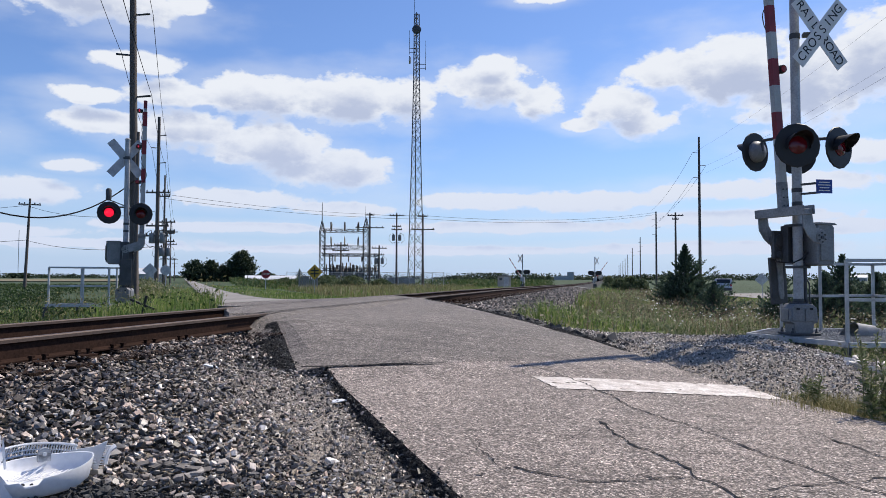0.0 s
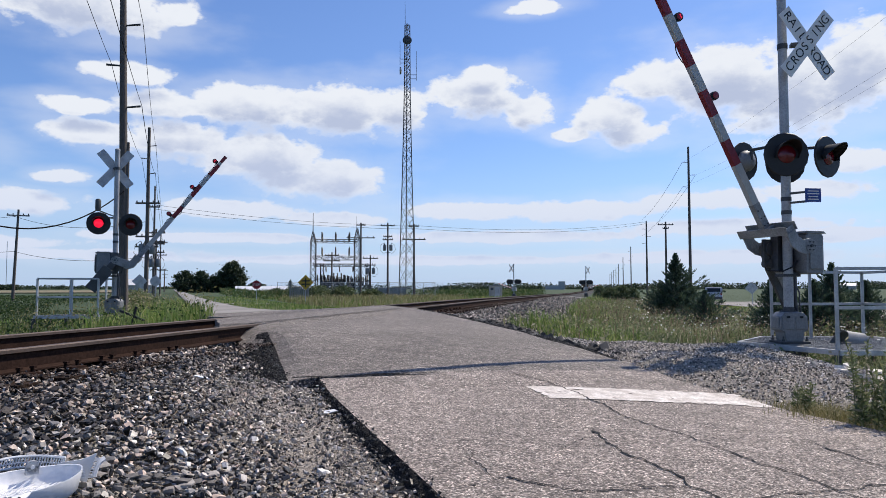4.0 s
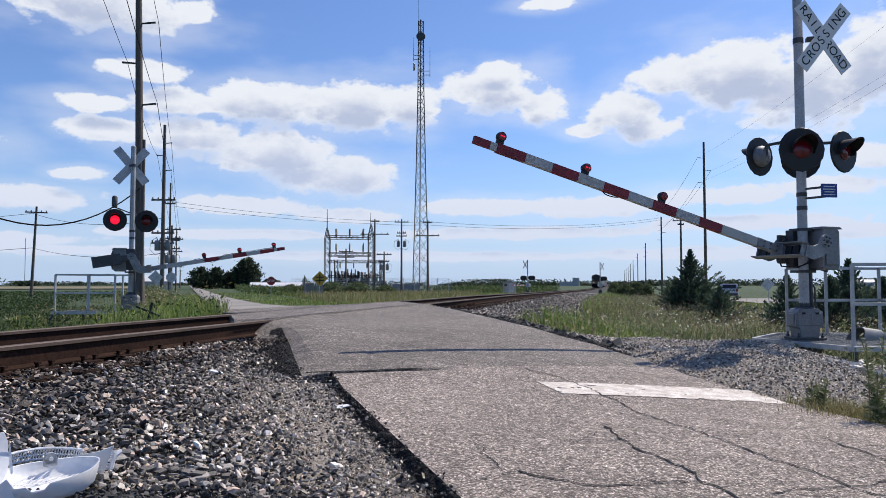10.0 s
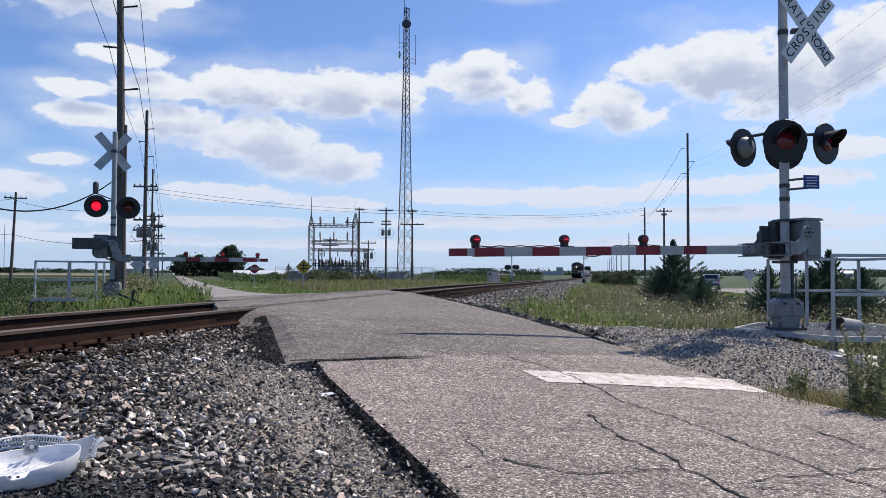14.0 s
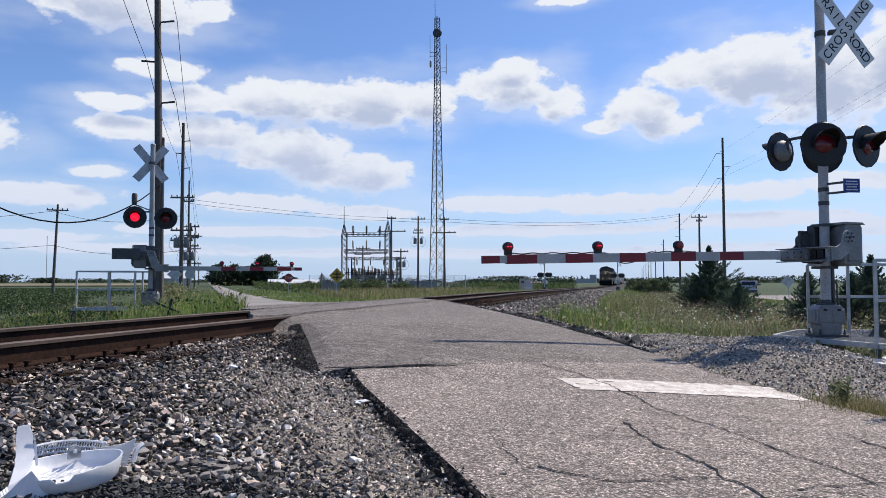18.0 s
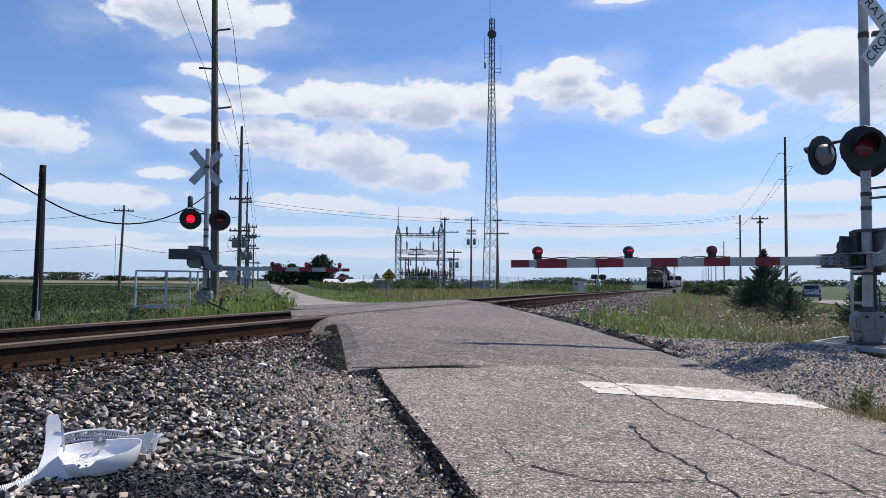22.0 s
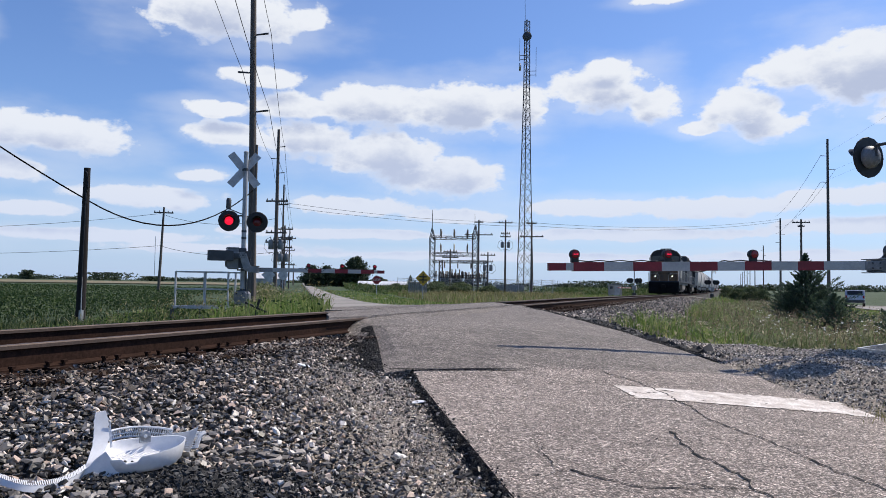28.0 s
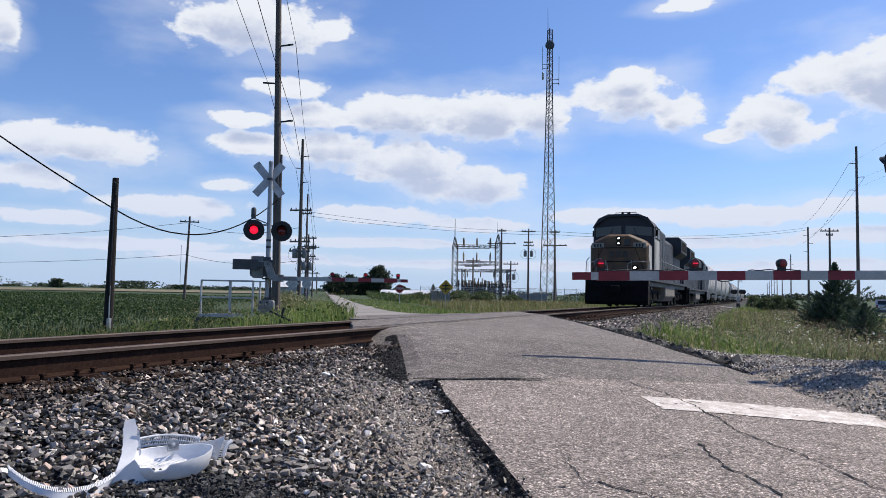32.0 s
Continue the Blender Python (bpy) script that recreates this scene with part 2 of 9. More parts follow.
def asphalt(name, binder, stone, bright, grain, share, streak):
    """Worn asphalt: dark binder with single pale stones showing through, patchy at two larger scales."""
    mat = bpy.data.materials.new(name)
    mat.use_nodes = True
    nodes, links = mat.node_tree.nodes, mat.node_tree.links
    bsdf = nodes["Principled BSDF"]
    bsdf.inputs["Roughness"].default_value = 0.88
    coord = nodes.new("ShaderNodeTexCoord")

    def tex(kind, scale, detail=0.0):
        n = nodes.new(kind)
        n.inputs["Scale"].default_value = scale
        if detail:
            n.inputs["Detail"].default_value, n.inputs["Roughness"].default_value = detail, 0.65
        links.new(coord.outputs["Object"], n.inputs["Vector"])
        return n

    def spread(value, lo, hi, a, b):
        r = nodes.new("ShaderNodeMapRange")
        for i, v in enumerate((lo, hi, a, b)):
            r.inputs[i + 1].default_value = v
        links.new(value, r.inputs[0])
        return r.outputs[0]

    def times(a, b):
        m = nodes.new("ShaderNodeMath")
        m.operation = "MULTIPLY"
        links.new(a, m.inputs[0])
        links.new(b, m.inputs[1])
        return m.outputs[0]

    cells, lumps = tex("ShaderNodeTexVoronoi", grain), tex("ShaderNodeTexVoronoi", grain * 0.42)
    turn = nodes.new("ShaderNodeMapping")
    turn.inputs["Rotation"].default_value, turn.inputs["Scale"].default_value = (0, 0, math.atan2(-ROAD_WAY[1], ROAD_WAY[0])), (0.22, 3.2, 1)
    links.new(coord.outputs["Object"], turn.inputs[0])
    drag = nodes.new("ShaderNodeTexNoise")
    drag.inputs["Scale"].default_value, drag.inputs["Detail"].default_value, drag.inputs["Roughness"].default_value = 1.6, 6, 0.65
    links.new(turn.outputs[0], drag.inputs["Vector"])
    pits, blotch, wide = tex("ShaderNodeTexNoise", 38, 4), tex("ShaderNodeTexNoise", 5.5, 5), tex("ShaderNodeTexNoise", 0.55, 5)
    ramp = nodes.new("ShaderNodeValToRGB")
    while len(ramp.color_ramp.elements) < 4:
        ramp.color_ramp.elements.new(0.5)
    for e, (p, c) in zip(ramp.color_ramp.elements, ((0.0, tuple(v * 0.35 for v in binder)), (1 - share, binder), (1 - share * 0.4, stone), (1.0, bright))):
        e.position, e.color = p, (*c, 1)
    pick = nodes.new("ShaderNodeSeparateColor")
    links.new(cells.outputs["Color"], pick.inputs[0])
    links.new(pick.outputs["Red"], ramp.inputs[0])
    other = nodes.new("ShaderNodeSeparateColor")
    links.new(lumps.outputs["Color"], other.inputs[0])
    tone = times(times(spread(pits.outputs["Fac"], 0.33, 0.67, 0.28, 1.7), spread(blotch.outputs["Fac"], 0.3, 0.7, 0.78, 1.2)), times(spread(wide.outputs["Fac"], 0.3, 0.7, 0.78, 1.2), spread(other.outputs["Green"], 0, 1, 0.72, 1.28)))
    tone = times(tone, spread(drag.outputs["Fac"], 0.3, 0.7, 1 - streak, 1 + streak))
    final = nodes.new("ShaderNodeVectorMath")
    final.operation = "SCALE"
    links.new(ramp.outputs[0], final.inputs[0])
    links.new(tone, final.inputs["Scale"])
    links.new(final.outputs[0], bsdf.inputs["Base Color"])
    b = nodes.new("ShaderNodeBump")
    b.inputs["Strength"].default_value, b.inputs["Distance"].default_value = 0.9, 0.008
    links.new(times(spread(lumps.outputs["Distance"], 0, 0.6, 1.0, 0.0), spread(pits.outputs["Fac"], 0.3, 0.7, 0.5, 1.0)), b.inputs["Height"])
    links.new(b.outputs[0], bsdf.inputs["Normal"])
    return mat


ASPHALT = asphalt("worn_asphalt", (0.172, 0.145, 0.127), (0.335, 0.278, 0.242), (0.64, 0.57, 0.51), 125, 0.50, 0.10)
PATCH = asphalt("newer_asphalt", (0.135, 0.118, 0.105), (0.24, 0.21, 0.183), (0.42, 0.375, 0.338), 118, 0.42, 0.26)
FAR_ROAD = material("chip_seal_road", (0.30, 0.28, 0.255), 0.92, scale=0.3, fine=20, vary=0.2, bump=0.2)
TAR = material("black_asphalt_crumbs", (0.03, 0.029, 0.029), 0.95, scale=6, fine=50, vary=0.7, bump=1.0, depth=0.03, spec=0.1)
LINE_PAINT = material("worn_white_road_paint", (0.70, 0.655, 0.61), 0.85, scale=7, fine=45, vary=0.35, bump=0.6, second=(0.44, 0.385, 0.34), spread=0.35)
RUST = material("rusty_steel", (0.040, 0.0215, 0.0155), 0.95, spec=0.08, scale=3, fine=40, vary=0.4, bump=0.2, second=(0.022, 0.013, 0.010))
RAIL_TOP = material("worn_brown_rail_head", (0.105, 0.074, 0.058), 0.65, metal=0.3, scale=3, fine=50, vary=0.25, bump=0.1)
TIE_WOOD = material("oily_tie_timber", (0.058, 0.036, 0.025), 0.95, scale=3, fine=22, vary=0.7, bump=1.0, depth=0.03, second=(0.026, 0.018, 0.014), stretch=(0.35, 3, 3), spec=0.1, per_object=0.3)
GALVANISED = material("galvanised_steel", (0.52, 0.53, 0.54), 0.5, metal=0.55, scale=5, fine=45, vary=0.15, bump=0.08)
ALUMINIUM = material("aluminium_paint", (0.44, 0.45, 0.46), 0.55, metal=0.3, scale=3, fine=35, vary=0.22, bump=0.1, second=(0.28, 0.285, 0.29), spread=0.4)
YOKE_GREY = material("dull_grey_casting", (0.30, 0.31, 0.315), 0.6, metal=0.25, scale=4, fine=30, vary=0.25, bump=0.12, second=(0.17, 0.175, 0.18), spread=0.4)
ARM_WHITE = material("aged_white_sheeting", (0.43, 0.44, 0.43), 0.6, scale=3, fine=40, vary=0.12, bump=0.04, second=(0.33, 0.335, 0.325))
ARM_RED = material("aged_red_sheeting", (0.24, 0.014, 0.026), 0.55, scale=3, fine=40, vary=0.15, bump=0.04)
MECH_GREY = material("weathered_grey_casting", (0.24, 0.245, 0.25), 0.55, metal=0.3, scale=4, fine=40, vary=0.2, bump=0.1, second=(0.16, 0.165, 0.17))
DARK_STEEL = material("dark_grey_steel", (0.085, 0.088, 0.092), 0.6, metal=0.3, scale=5, fine=40, vary=0.2, bump=0.1)
BLACK = material("black_enamel", (0.012, 0.012, 0.013), 0.55, scale=8, fine=60, vary=0.3, bump=0.08)
WIRE = material("weathered_black_wire", (0.014, 0.014, 0.015), 1.0, vary=0.3, bump=0, spec=0.05)
WHITE_PAINT = material("white_sheeting", (0.72, 0.72, 0.71), 0.55, scale=6, fine=60, vary=0.06, bump=0.03, second=(0.62, 0.62, 0.61))
RED_PAINT = material("red_reflective_sheeting", (0.32, 0.02, 0.025), 0.5, scale=6, fine=60, vary=0.1, bump=0.03)
POLE_WOOD = material("weathered_pole_wood", (0.13, 0.11, 0.095), 0.92, scale=1.5, fine=25, vary=0.4, bump=0.6, second=(0.085, 0.073, 0.064), stretch=(4, 4, 0.25))
LETTERING = material("black_lettering", (0.02, 0.02, 0.02), 0.6, bump=0)
BLUE_SIGN = material("blue_sign", (0.02, 0.06, 0.3), 0.5, scale=5, fine=40, vary=0.1, bump=0.02)
YELLOW_SIGN = material("yellow_sign", (0.55, 0.33, 0.02), 0.5, scale=5, fine=40, vary=0.1, bump=0.02)
RED_LENS = glow("dim_red_lens", (0.085, 0.004, 0.010), 0.06)
ARM_LENS = glow("faint_red_lens", (0.12, 0.005, 0.010), 0.16)
RED_LIT = glow("lit_red_lens", (1.0, 0.012, 0.05), 0.95)
LAMP_WHITE = glow("lit_headlight", (1.0, 0.86, 0.62), 14.0)

# ---- building blocks ----


class Shape:
    """Vertices and faces that grow piece by piece into one mesh."""

    def __init__(self):
        self.v, self.f = [], []

    def add(self, verts, faces, m=None):
        base = len(self.v)
        self.v += [tuple(m @ Vector(p)) if m else tuple(p) for p in verts]
        self.f += [tuple(i + base for i in face) for face in faces]
        return self

    def box(self, c, size, m=None):
        x, y, z = (s / 2 for s in size)
        vs = [(c[0] + i * x, c[1] + j * y, c[2] + k * z) for i in (-1, 1) for j in (-1, 1) for k in (-1, 1)]
        return self.add(vs, [(0, 1, 3, 2), (4, 6, 7, 5), (0, 4, 5, 1), (2, 3, 7, 6), (0, 2, 6, 4), (1, 5, 7, 3)], m)

    def tube(self, p0, p1, r0, r1=None, n=8, caps=True):
        p0, p1 = Vector(p0), Vector(p1)
        r1 = r0 if r1 is None else r1
        way = (p1 - p0)
        q = way.to_track_quat("Z", "Y").to_matrix()
        vs, fs = [], []
        for p, r in ((p0, r0), (p1, r1)):
            for i in range(n):
                a = 2 * math.pi * i / n
                vs.append(p + q @ Vector((math.cos(a) * r, math.sin(a) * r, 0)))
        for i in range(n):
            j = (i + 1) % n
            fs.append((i, j, n + j, n + i))
        if caps:
            fs += [tuple(range(n - 1, -1, -1)), tuple(range(n, 2 * n))]
        return self.add(vs, fs)

    def beam(self, p0, p1, w, h=None):
        """A square bar from p0 to p1."""
        p0, p1 = Vector(p0), Vector(p1)
        h = h or w
        way = p1 - p0
        side = way.cross(Vector((0, 0, 1)))
        side = side.normalized() if side.length > 1e-6 else Vector((1, 0, 0))
        up = side.cross(way).normalized()
        vs = [p + side * (i * w / 2) + up * (j * h / 2) for p in (p0, p1) for i, j in ((-1, -1), (1, -1), (1, 1), (-1, 1))]
        return self.add(vs, [(3, 2, 1, 0), (4, 5, 6, 7), (0, 1, 5, 4), (1, 2, 6, 5), (2, 3, 7, 6), (3, 0, 4, 7)])

    def prism(self, outline, lo, hi, axis="y", m=None):
        """A flat outline (pairs) pushed out along an axis: x takes (y, z), y takes (x, z), z takes (x, y)."""
        put = {"x": lambda a, b, d: (d, a, b), "y": lambda a, b, d: (a, d, b), "z": lambda a, b, d: (a, b, d)}[axis]
        n = len(outline)
        vs = [put(a, b, lo) for a, b in outline] + [put(a, b, hi) for a, b in outline]
        fs = [tuple(range(n - 1, -1, -1)), tuple(range(n, 2 * n))] + [(i, (i + 1) % n, n + (i + 1) % n, n + i) for i in range(n)]
        return self.add(vs, fs, m)

    def lathe(self, rings, m=None, n=16, close=True):
        """Rings of (radius, height) round z."""
        vs, fs = [], []
        for r, z in rings:
            vs += [(math.cos(2 * math.pi * i / n) * r, math.sin(2 * math.pi * i / n) * r, z) for i in range(n)]
        for k in range(len(rings) - 1):
            for i in range(n):
                j = (i + 1) % n
                fs.append((k * n + i, k * n + j, (k + 1) * n + j, (k + 1) * n + i))
        if close:
            fs += [tuple(range(n - 1, -1, -1)), tuple(range((len(rings) - 1) * n, len(rings) * n))]
        return self.add(vs, fs, m)

    def sweep(self, points, r, n=6):
        pts = [Vector(p) for p in points]
        vs, fs = [], []
        for i, p in enumerate(pts):
            way = pts[min(i + 1, len(pts) - 1)] - pts[max(i - 1, 0)]
            q = way.to_track_quat("Z", "Y").to_matrix()
            vs += [p + q @ Vector((math.cos(2 * math.pi * k / n) * r, math.sin(2 * math.pi * k / n) * r, 0)) for k in range(n)]
        for i in range(len(pts) - 1):
            fs += [(i * n + k, i * n + (k + 1) % n, (i + 1) * n + (k + 1) % n, (i + 1) * n + k) for k in range(n)]
        fs += [tuple(range(n - 1, -1, -1)), tuple(range((len(pts) - 1) * n, len(pts) * n))]
        return self.add(vs, fs)


def fix(mesh):
    bm = bmesh.new()
    bm.from_mesh(mesh)
    bmesh.ops.recalc_face_normals(bm, faces=bm.faces)
    bm.to_mesh(mesh)
    bm.free()


def mesh_of(name, shape, mat, smooth=False, repair=True):
    mesh = bpy.data.meshes.new(name)
    mesh.from_pydata(shape.v, [], shape.f)
    if repair:
        fix(mesh)
    mesh.materials.append(mat)
    if smooth:
        mesh.shade_smooth()
        mesh.set_sharp_from_angle(angle=radians(38))
    return mesh


def part(name, shape, mat, parent=None, label="", smooth=False, bevel=0.0, at=None, repair=True):
    ob = new(name, mesh_of(name, shape, mat, smooth, repair) if isinstance(shape, Shape) else shape)
    if parent:
        ob.parent = parent
    if at is not None:
        ob.matrix_basis = at
    if label:
        ob["label"] = label
    if bevel:
        b = ob.modifiers.new("edges", "BEVEL")
        b.width, b.segments, b.limit_method = bevel, 2, "ANGLE"
    return ob


def thing(name, label, category, group="", kind="", at=None):
    ob = tagged(new(name), label, category, group, kind)
    if at is not None:
        ob.matrix_basis = at
    return ob


# ---- the lie of the land ----
TRACK_X, RAIL_Z, HALF_GAUGE = -5.12, 1.22, 0.70
PROFILE_L = ([-40, 0, 3.4, 6.4, 7.07, 8.7, 9.7, 11, 12.8, 14.5, 20, 30, 60, 3000], [0.5, 0.60, 0.66, 0.77, 0.84, 1.05, 1.17, 1.21, 1.21, 1.14, 0.95, 0.8, 0.72, 0.7])
PROFILE_R = ([-40, 0, 5, 6.4, 7, 8.65, 11.2, 14, 16.5, 19.8, 21.5, 27, 36, 60, 3000], [0.45, 0.55, 0.62, 0.68, 0.74, 0.88, 1.03, 1.15, 1.21, 1.21, 1.14, 0.95, 0.8, 0.72, 0.7])


def rail_z(y):
    """The height of the rail heads along the track, which falls a little away from the crossing."""
    return np.interp(y, [-400, 30, 70, 110, 160, 220, 3000], [RAIL_Z, RAIL_Z, 1.06, 0.9, 0.74, 0.64, 0.6])


def along(x, y):
    return ROAD_WAY[0] * x + ROAD_WAY[1] * y, ROAD_SIDE[0] * x + ROAD_SIDE[1] * y


def spot(s, n, z=0.0):
    """A place s metres up the road and n metres to its side."""
    return (ROAD_WAY[0] * s + ROAD_SIDE[0] * n, ROAD_WAY[1] * s + ROAD_SIDE[1] * n, z)


def road_z(s, n):
    k = np.clip((n - 0.8) / 4.2, 0, 1)
    crown = 0.035 * (1 - ((np.clip(n, 0.8, 5.0) - 2.9) / 2.1) ** 2) * np.interp(s, [8, 12], [1, 0])
    level = RAIL_Z - 0.009 - 0.35 * np.maximum(np.abs(ROAD_WAY[0] * s + ROAD_SIDE[0] * n - TRACK_X) - 0.80, 0)
    return np.maximum(np.interp(s, *PROFILE_L) * (1 - k) + np.interp(s, *PROFILE_R) * k + crown, level)


def edge_drop(s, n):
    """How far the ramp's edge has rounded off towards the stones."""
    return 0.11 * max(0.0, (1.38 - n) / 0.38) ** 1.7 * min(1, max(0.3, (s - 7) / 1.2)) * max(0.0, min(1.0, (10.2 - s) / 0.9))


def ground_z(x, y):
    """The ground under everything: flat fields, the ballasted bank of the track, the shoulders of the road and the gravel pad by the signal."""
    x, y = np.asarray(x, float), np.asarray(y, float)
    s, n = along(x, y)
    d = x - TRACK_X
    top = rail_z(y) - 0.235
    near_bank = np.interp(d, [0, 1.1, 1.4, 1.9, 2.4, 3.4, 4.6, 9], [0, -0.015, -0.055, -0.095, -0.165, -0.36, -0.58, -0.74])
    far_bank = np.interp(-d, [0, 1.55, 2.2, 3.6, 5.5], [0, 0, -0.22, -0.60, -0.78])
    cut = 0.08 * np.clip((n - 0.25) / 0.4, 0, 1) * np.clip((s - 6.6) / 0.5, 0, 1) * np.clip((10.8 - s) / 0.5, 0, 1) * (n < 3)
    bank = top + np.where(d > 0, near_bank, far_bank) - cut
    base = np.interp(np.hypot(x, y), [0, 60, 400], [0.42, 0.40, 0.25]) + 0 * x
    base = base - 1.15 * np.clip((x - 7.5) / 4.5, 0, 1) * np.clip((30 - x) / 10, 0, 1) * np.clip((y - 52) / 34, 0, 1) * np.clip((170 - y) / 60, 0, 1)
    out = np.maximum(np.maximum(0.9 - n, n - 5.0), 0)
    shoulder = road_z(s, np.clip(n, 0.9, 5.0)) - np.interp(s, [20, 25], [0.07, 0.01]) - 0.16 * np.clip((s - 6.9) / 0.6, 0, 1) * np.clip((16 - s) / 3, 0, 1) * (n < 2) - np.interp(out, [0, 0.5, 2.5, 5], [0, 0.04, 0.25, 0.8])
    lumps = 0.055 * np.sin(x * 2.3 + 1.1 * np.sin(y * 1.7)) * np.cos(y * 2.0 + 0.6 * np.sin(x * 1.9))
    pad = 0.83 + 0.8 * lumps - 0.40 * np.maximum(np.hypot((s - 8.4) / 2.5, (n - 6.6) / 1.6) - 0.6, 0)
    return np.maximum.reduce([base, bank, shoulder, pad])


def spread_axis(centre, inner, step, outer, count):
    """Even steps about a centre, then ever wider ones out to the horizon."""
    mid = np.arange(-inner, inner + step / 2, step)
    tail = inner + (outer - inner) * (np.arange(1, count + 1) / count) ** 3.2
    return centre + np.concatenate([-tail[::-1], mid, tail])


def grid_shape(xs, ys, height):
    gx, gy = np.meshgrid(xs, ys)
    gz = height(gx, gy)
    shape = Shape()
    shape.v = list(zip(gx.ravel().tolist(), gy.ravel().tolist(), gz.ravel().tolist()))
    w = len(xs)
    shape.f = [(j * w + i, j * w + i + 1, (j + 1) * w + i + 1, (j + 1) * w + i) for j in range(len(ys) - 1) for i in range(w - 1)]
    return shape


def ground_material():
    """Field green, pale gravel by the road and, on the bank, a ballast bed painted near black for the shade between
    stones, by place on the plan.
    """
    mat = bpy.data.materials.new("ground_cover")
    mat.use_nodes = True
    tree = mat.node_tree
    nodes, links = tree.nodes, tree.links
    bsdf = nodes["Principled BSDF"]
    bsdf.inputs["Roughness"].default_value = 0.95
    coord = nodes.new("ShaderNodeTexCoord")
    paint = nodes.new("ShaderNodeAttribute")
    paint.attribute_name = "cover"
    sep = nodes.new("ShaderNodeSeparateColor")
    links.new(paint.outputs["Color"], sep.inputs[0])

    def noise_tex(scale, detail=5, rough=0.6):
        n = nodes.new("ShaderNodeTexNoise")
        n.inputs["Scale"].default_value, n.inputs["Detail"].default_value, n.inputs["Roughness"].default_value = scale, detail, rough
        links.new(coord.outputs["Object"], n.inputs["Vector"])
        return n.outputs["Fac"]

    def ramp(value, a, b, lo=0.3, hi=0.7):
        r = nodes.new("ShaderNodeValToRGB")
        r.color_ramp.elements[0].position, r.color_ramp.elements[1].position = lo, hi
        r.color_ramp.elements[0].color, r.color_ramp.elements[1].color = (*a, 1), (*b, 1)
        links.new(value, r.inputs[0])
        return r.outputs[0]

    def mix(fac, a, b):
        m = nodes.new("ShaderNodeMixRGB")
        links.new(fac, m.inputs[0])
        links.new(a, m.inputs[1])
        links.new(b, m.inputs[2])
        return m.outputs[0]

    fine, wide = noise_tex(28, 6, 0.7), noise_tex(0.08, 6)
    grass = ramp(noise_tex(1.3, 8, 0.75), (0.03, 0.055, 0.014), (0.10, 0.125, 0.04))
    crop = ramp(wide, (0.024, 0.048, 0.012), (0.042, 0.066, 0.02))
    # bed colour near black: the shade in the gaps between stones is painted in
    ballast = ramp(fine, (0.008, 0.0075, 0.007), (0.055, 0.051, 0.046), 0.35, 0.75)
    gravel = ramp(fine, (0.12, 0.105, 0.09), (0.52, 0.455, 0.385), 0.3, 0.75)
    base = mix(sep.outputs["Blue"], grass, crop)
    base = mix(sep.outputs["Green"], base, gravel)
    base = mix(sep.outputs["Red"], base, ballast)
    links.new(base, bsdf.inputs["Base Color"])
    b = nodes.new("ShaderNodeBump")
    b.inputs["Strength"].default_value, b.inputs["Distance"].default_value = 0.9, 0.04
    links.new(fine, b.inputs["Height"])
    links.new(b.outputs[0], bsdf.inputs["Normal"])
    return mat


def ground():
    xs, ys = spread_axis(-2.0, 16, 0.25, 2600, 46), spread_axis(10.0, 22, 0.25, 3800, 52)
    shape = grid_shape(xs, ys, ground_z)
    ob = part("ground", shape, ground_material(), smooth=False, repair=False)
    v = np.array(shape.v)
    s, n = along(v[:, 0], v[:, 1])
    d = v[:, 0] - TRACK_X
    # near and red: where the bed with painted gap shade lies
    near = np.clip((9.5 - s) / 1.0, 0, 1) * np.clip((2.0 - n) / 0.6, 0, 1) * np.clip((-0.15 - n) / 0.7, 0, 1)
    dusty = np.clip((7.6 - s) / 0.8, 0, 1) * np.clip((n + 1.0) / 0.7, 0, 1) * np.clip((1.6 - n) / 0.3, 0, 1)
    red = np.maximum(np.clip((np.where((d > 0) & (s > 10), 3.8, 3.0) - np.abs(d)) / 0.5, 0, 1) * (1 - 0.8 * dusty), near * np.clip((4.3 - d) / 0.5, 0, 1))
    pad = np.clip(1.3 - np.hypot((s - 8.2) / 2.9, (n - 6.1) / 2.0), 0, 1) * 2.5
    verge = np.clip((5.9 - n) / 0.6, 0, 1) * np.clip((n - 3) / 1, 0, 1) * np.clip((13 - s) / 2, 0, 1)
    green = np.clip(np.maximum.reduce([pad, verge, dusty]), 0, 1)
    crop = np.clip((np.hypot(v[:, 0], v[:, 1]) - 45) / 20, 0, 1)
    crop = np.maximum(crop, np.clip((-d - 8.5) / 2, 0, 1) * np.clip((-1.5 - n) / 2, 0, 1))
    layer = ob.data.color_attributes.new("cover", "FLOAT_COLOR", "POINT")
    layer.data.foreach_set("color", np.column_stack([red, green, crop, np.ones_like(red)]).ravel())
    return tagged(ob, "flat farmland with gravel shoulders and a ballasted railway bank", "ground", kind="structure")


ground()


def ribbon(s_list, n_lo, n_hi, lift, cells=10):
    """A strip of road surface that follows the road's rise."""
    shape = Shape()
    w = cells + 1
    for s in s_list:
        lo, hi = n_lo(s), n_hi(s)
        for i in range(w):
            n = lo + (hi - lo) * i / cells
            shape.v.append(spot(s, n, float(road_z(s, n)) + lift(s, n)))
    shape.f = [(j * w + i, j * w + i + 1, (j + 1) * w + i + 1, (j + 1) * w + i) for j in range(len(s_list) - 1) for i in range(cells)]
    return shape


def thicken(ob, t):
    m = ob.modifiers.new("depth", "SOLIDIFY")
    m.thickness, m.offset = t, -1


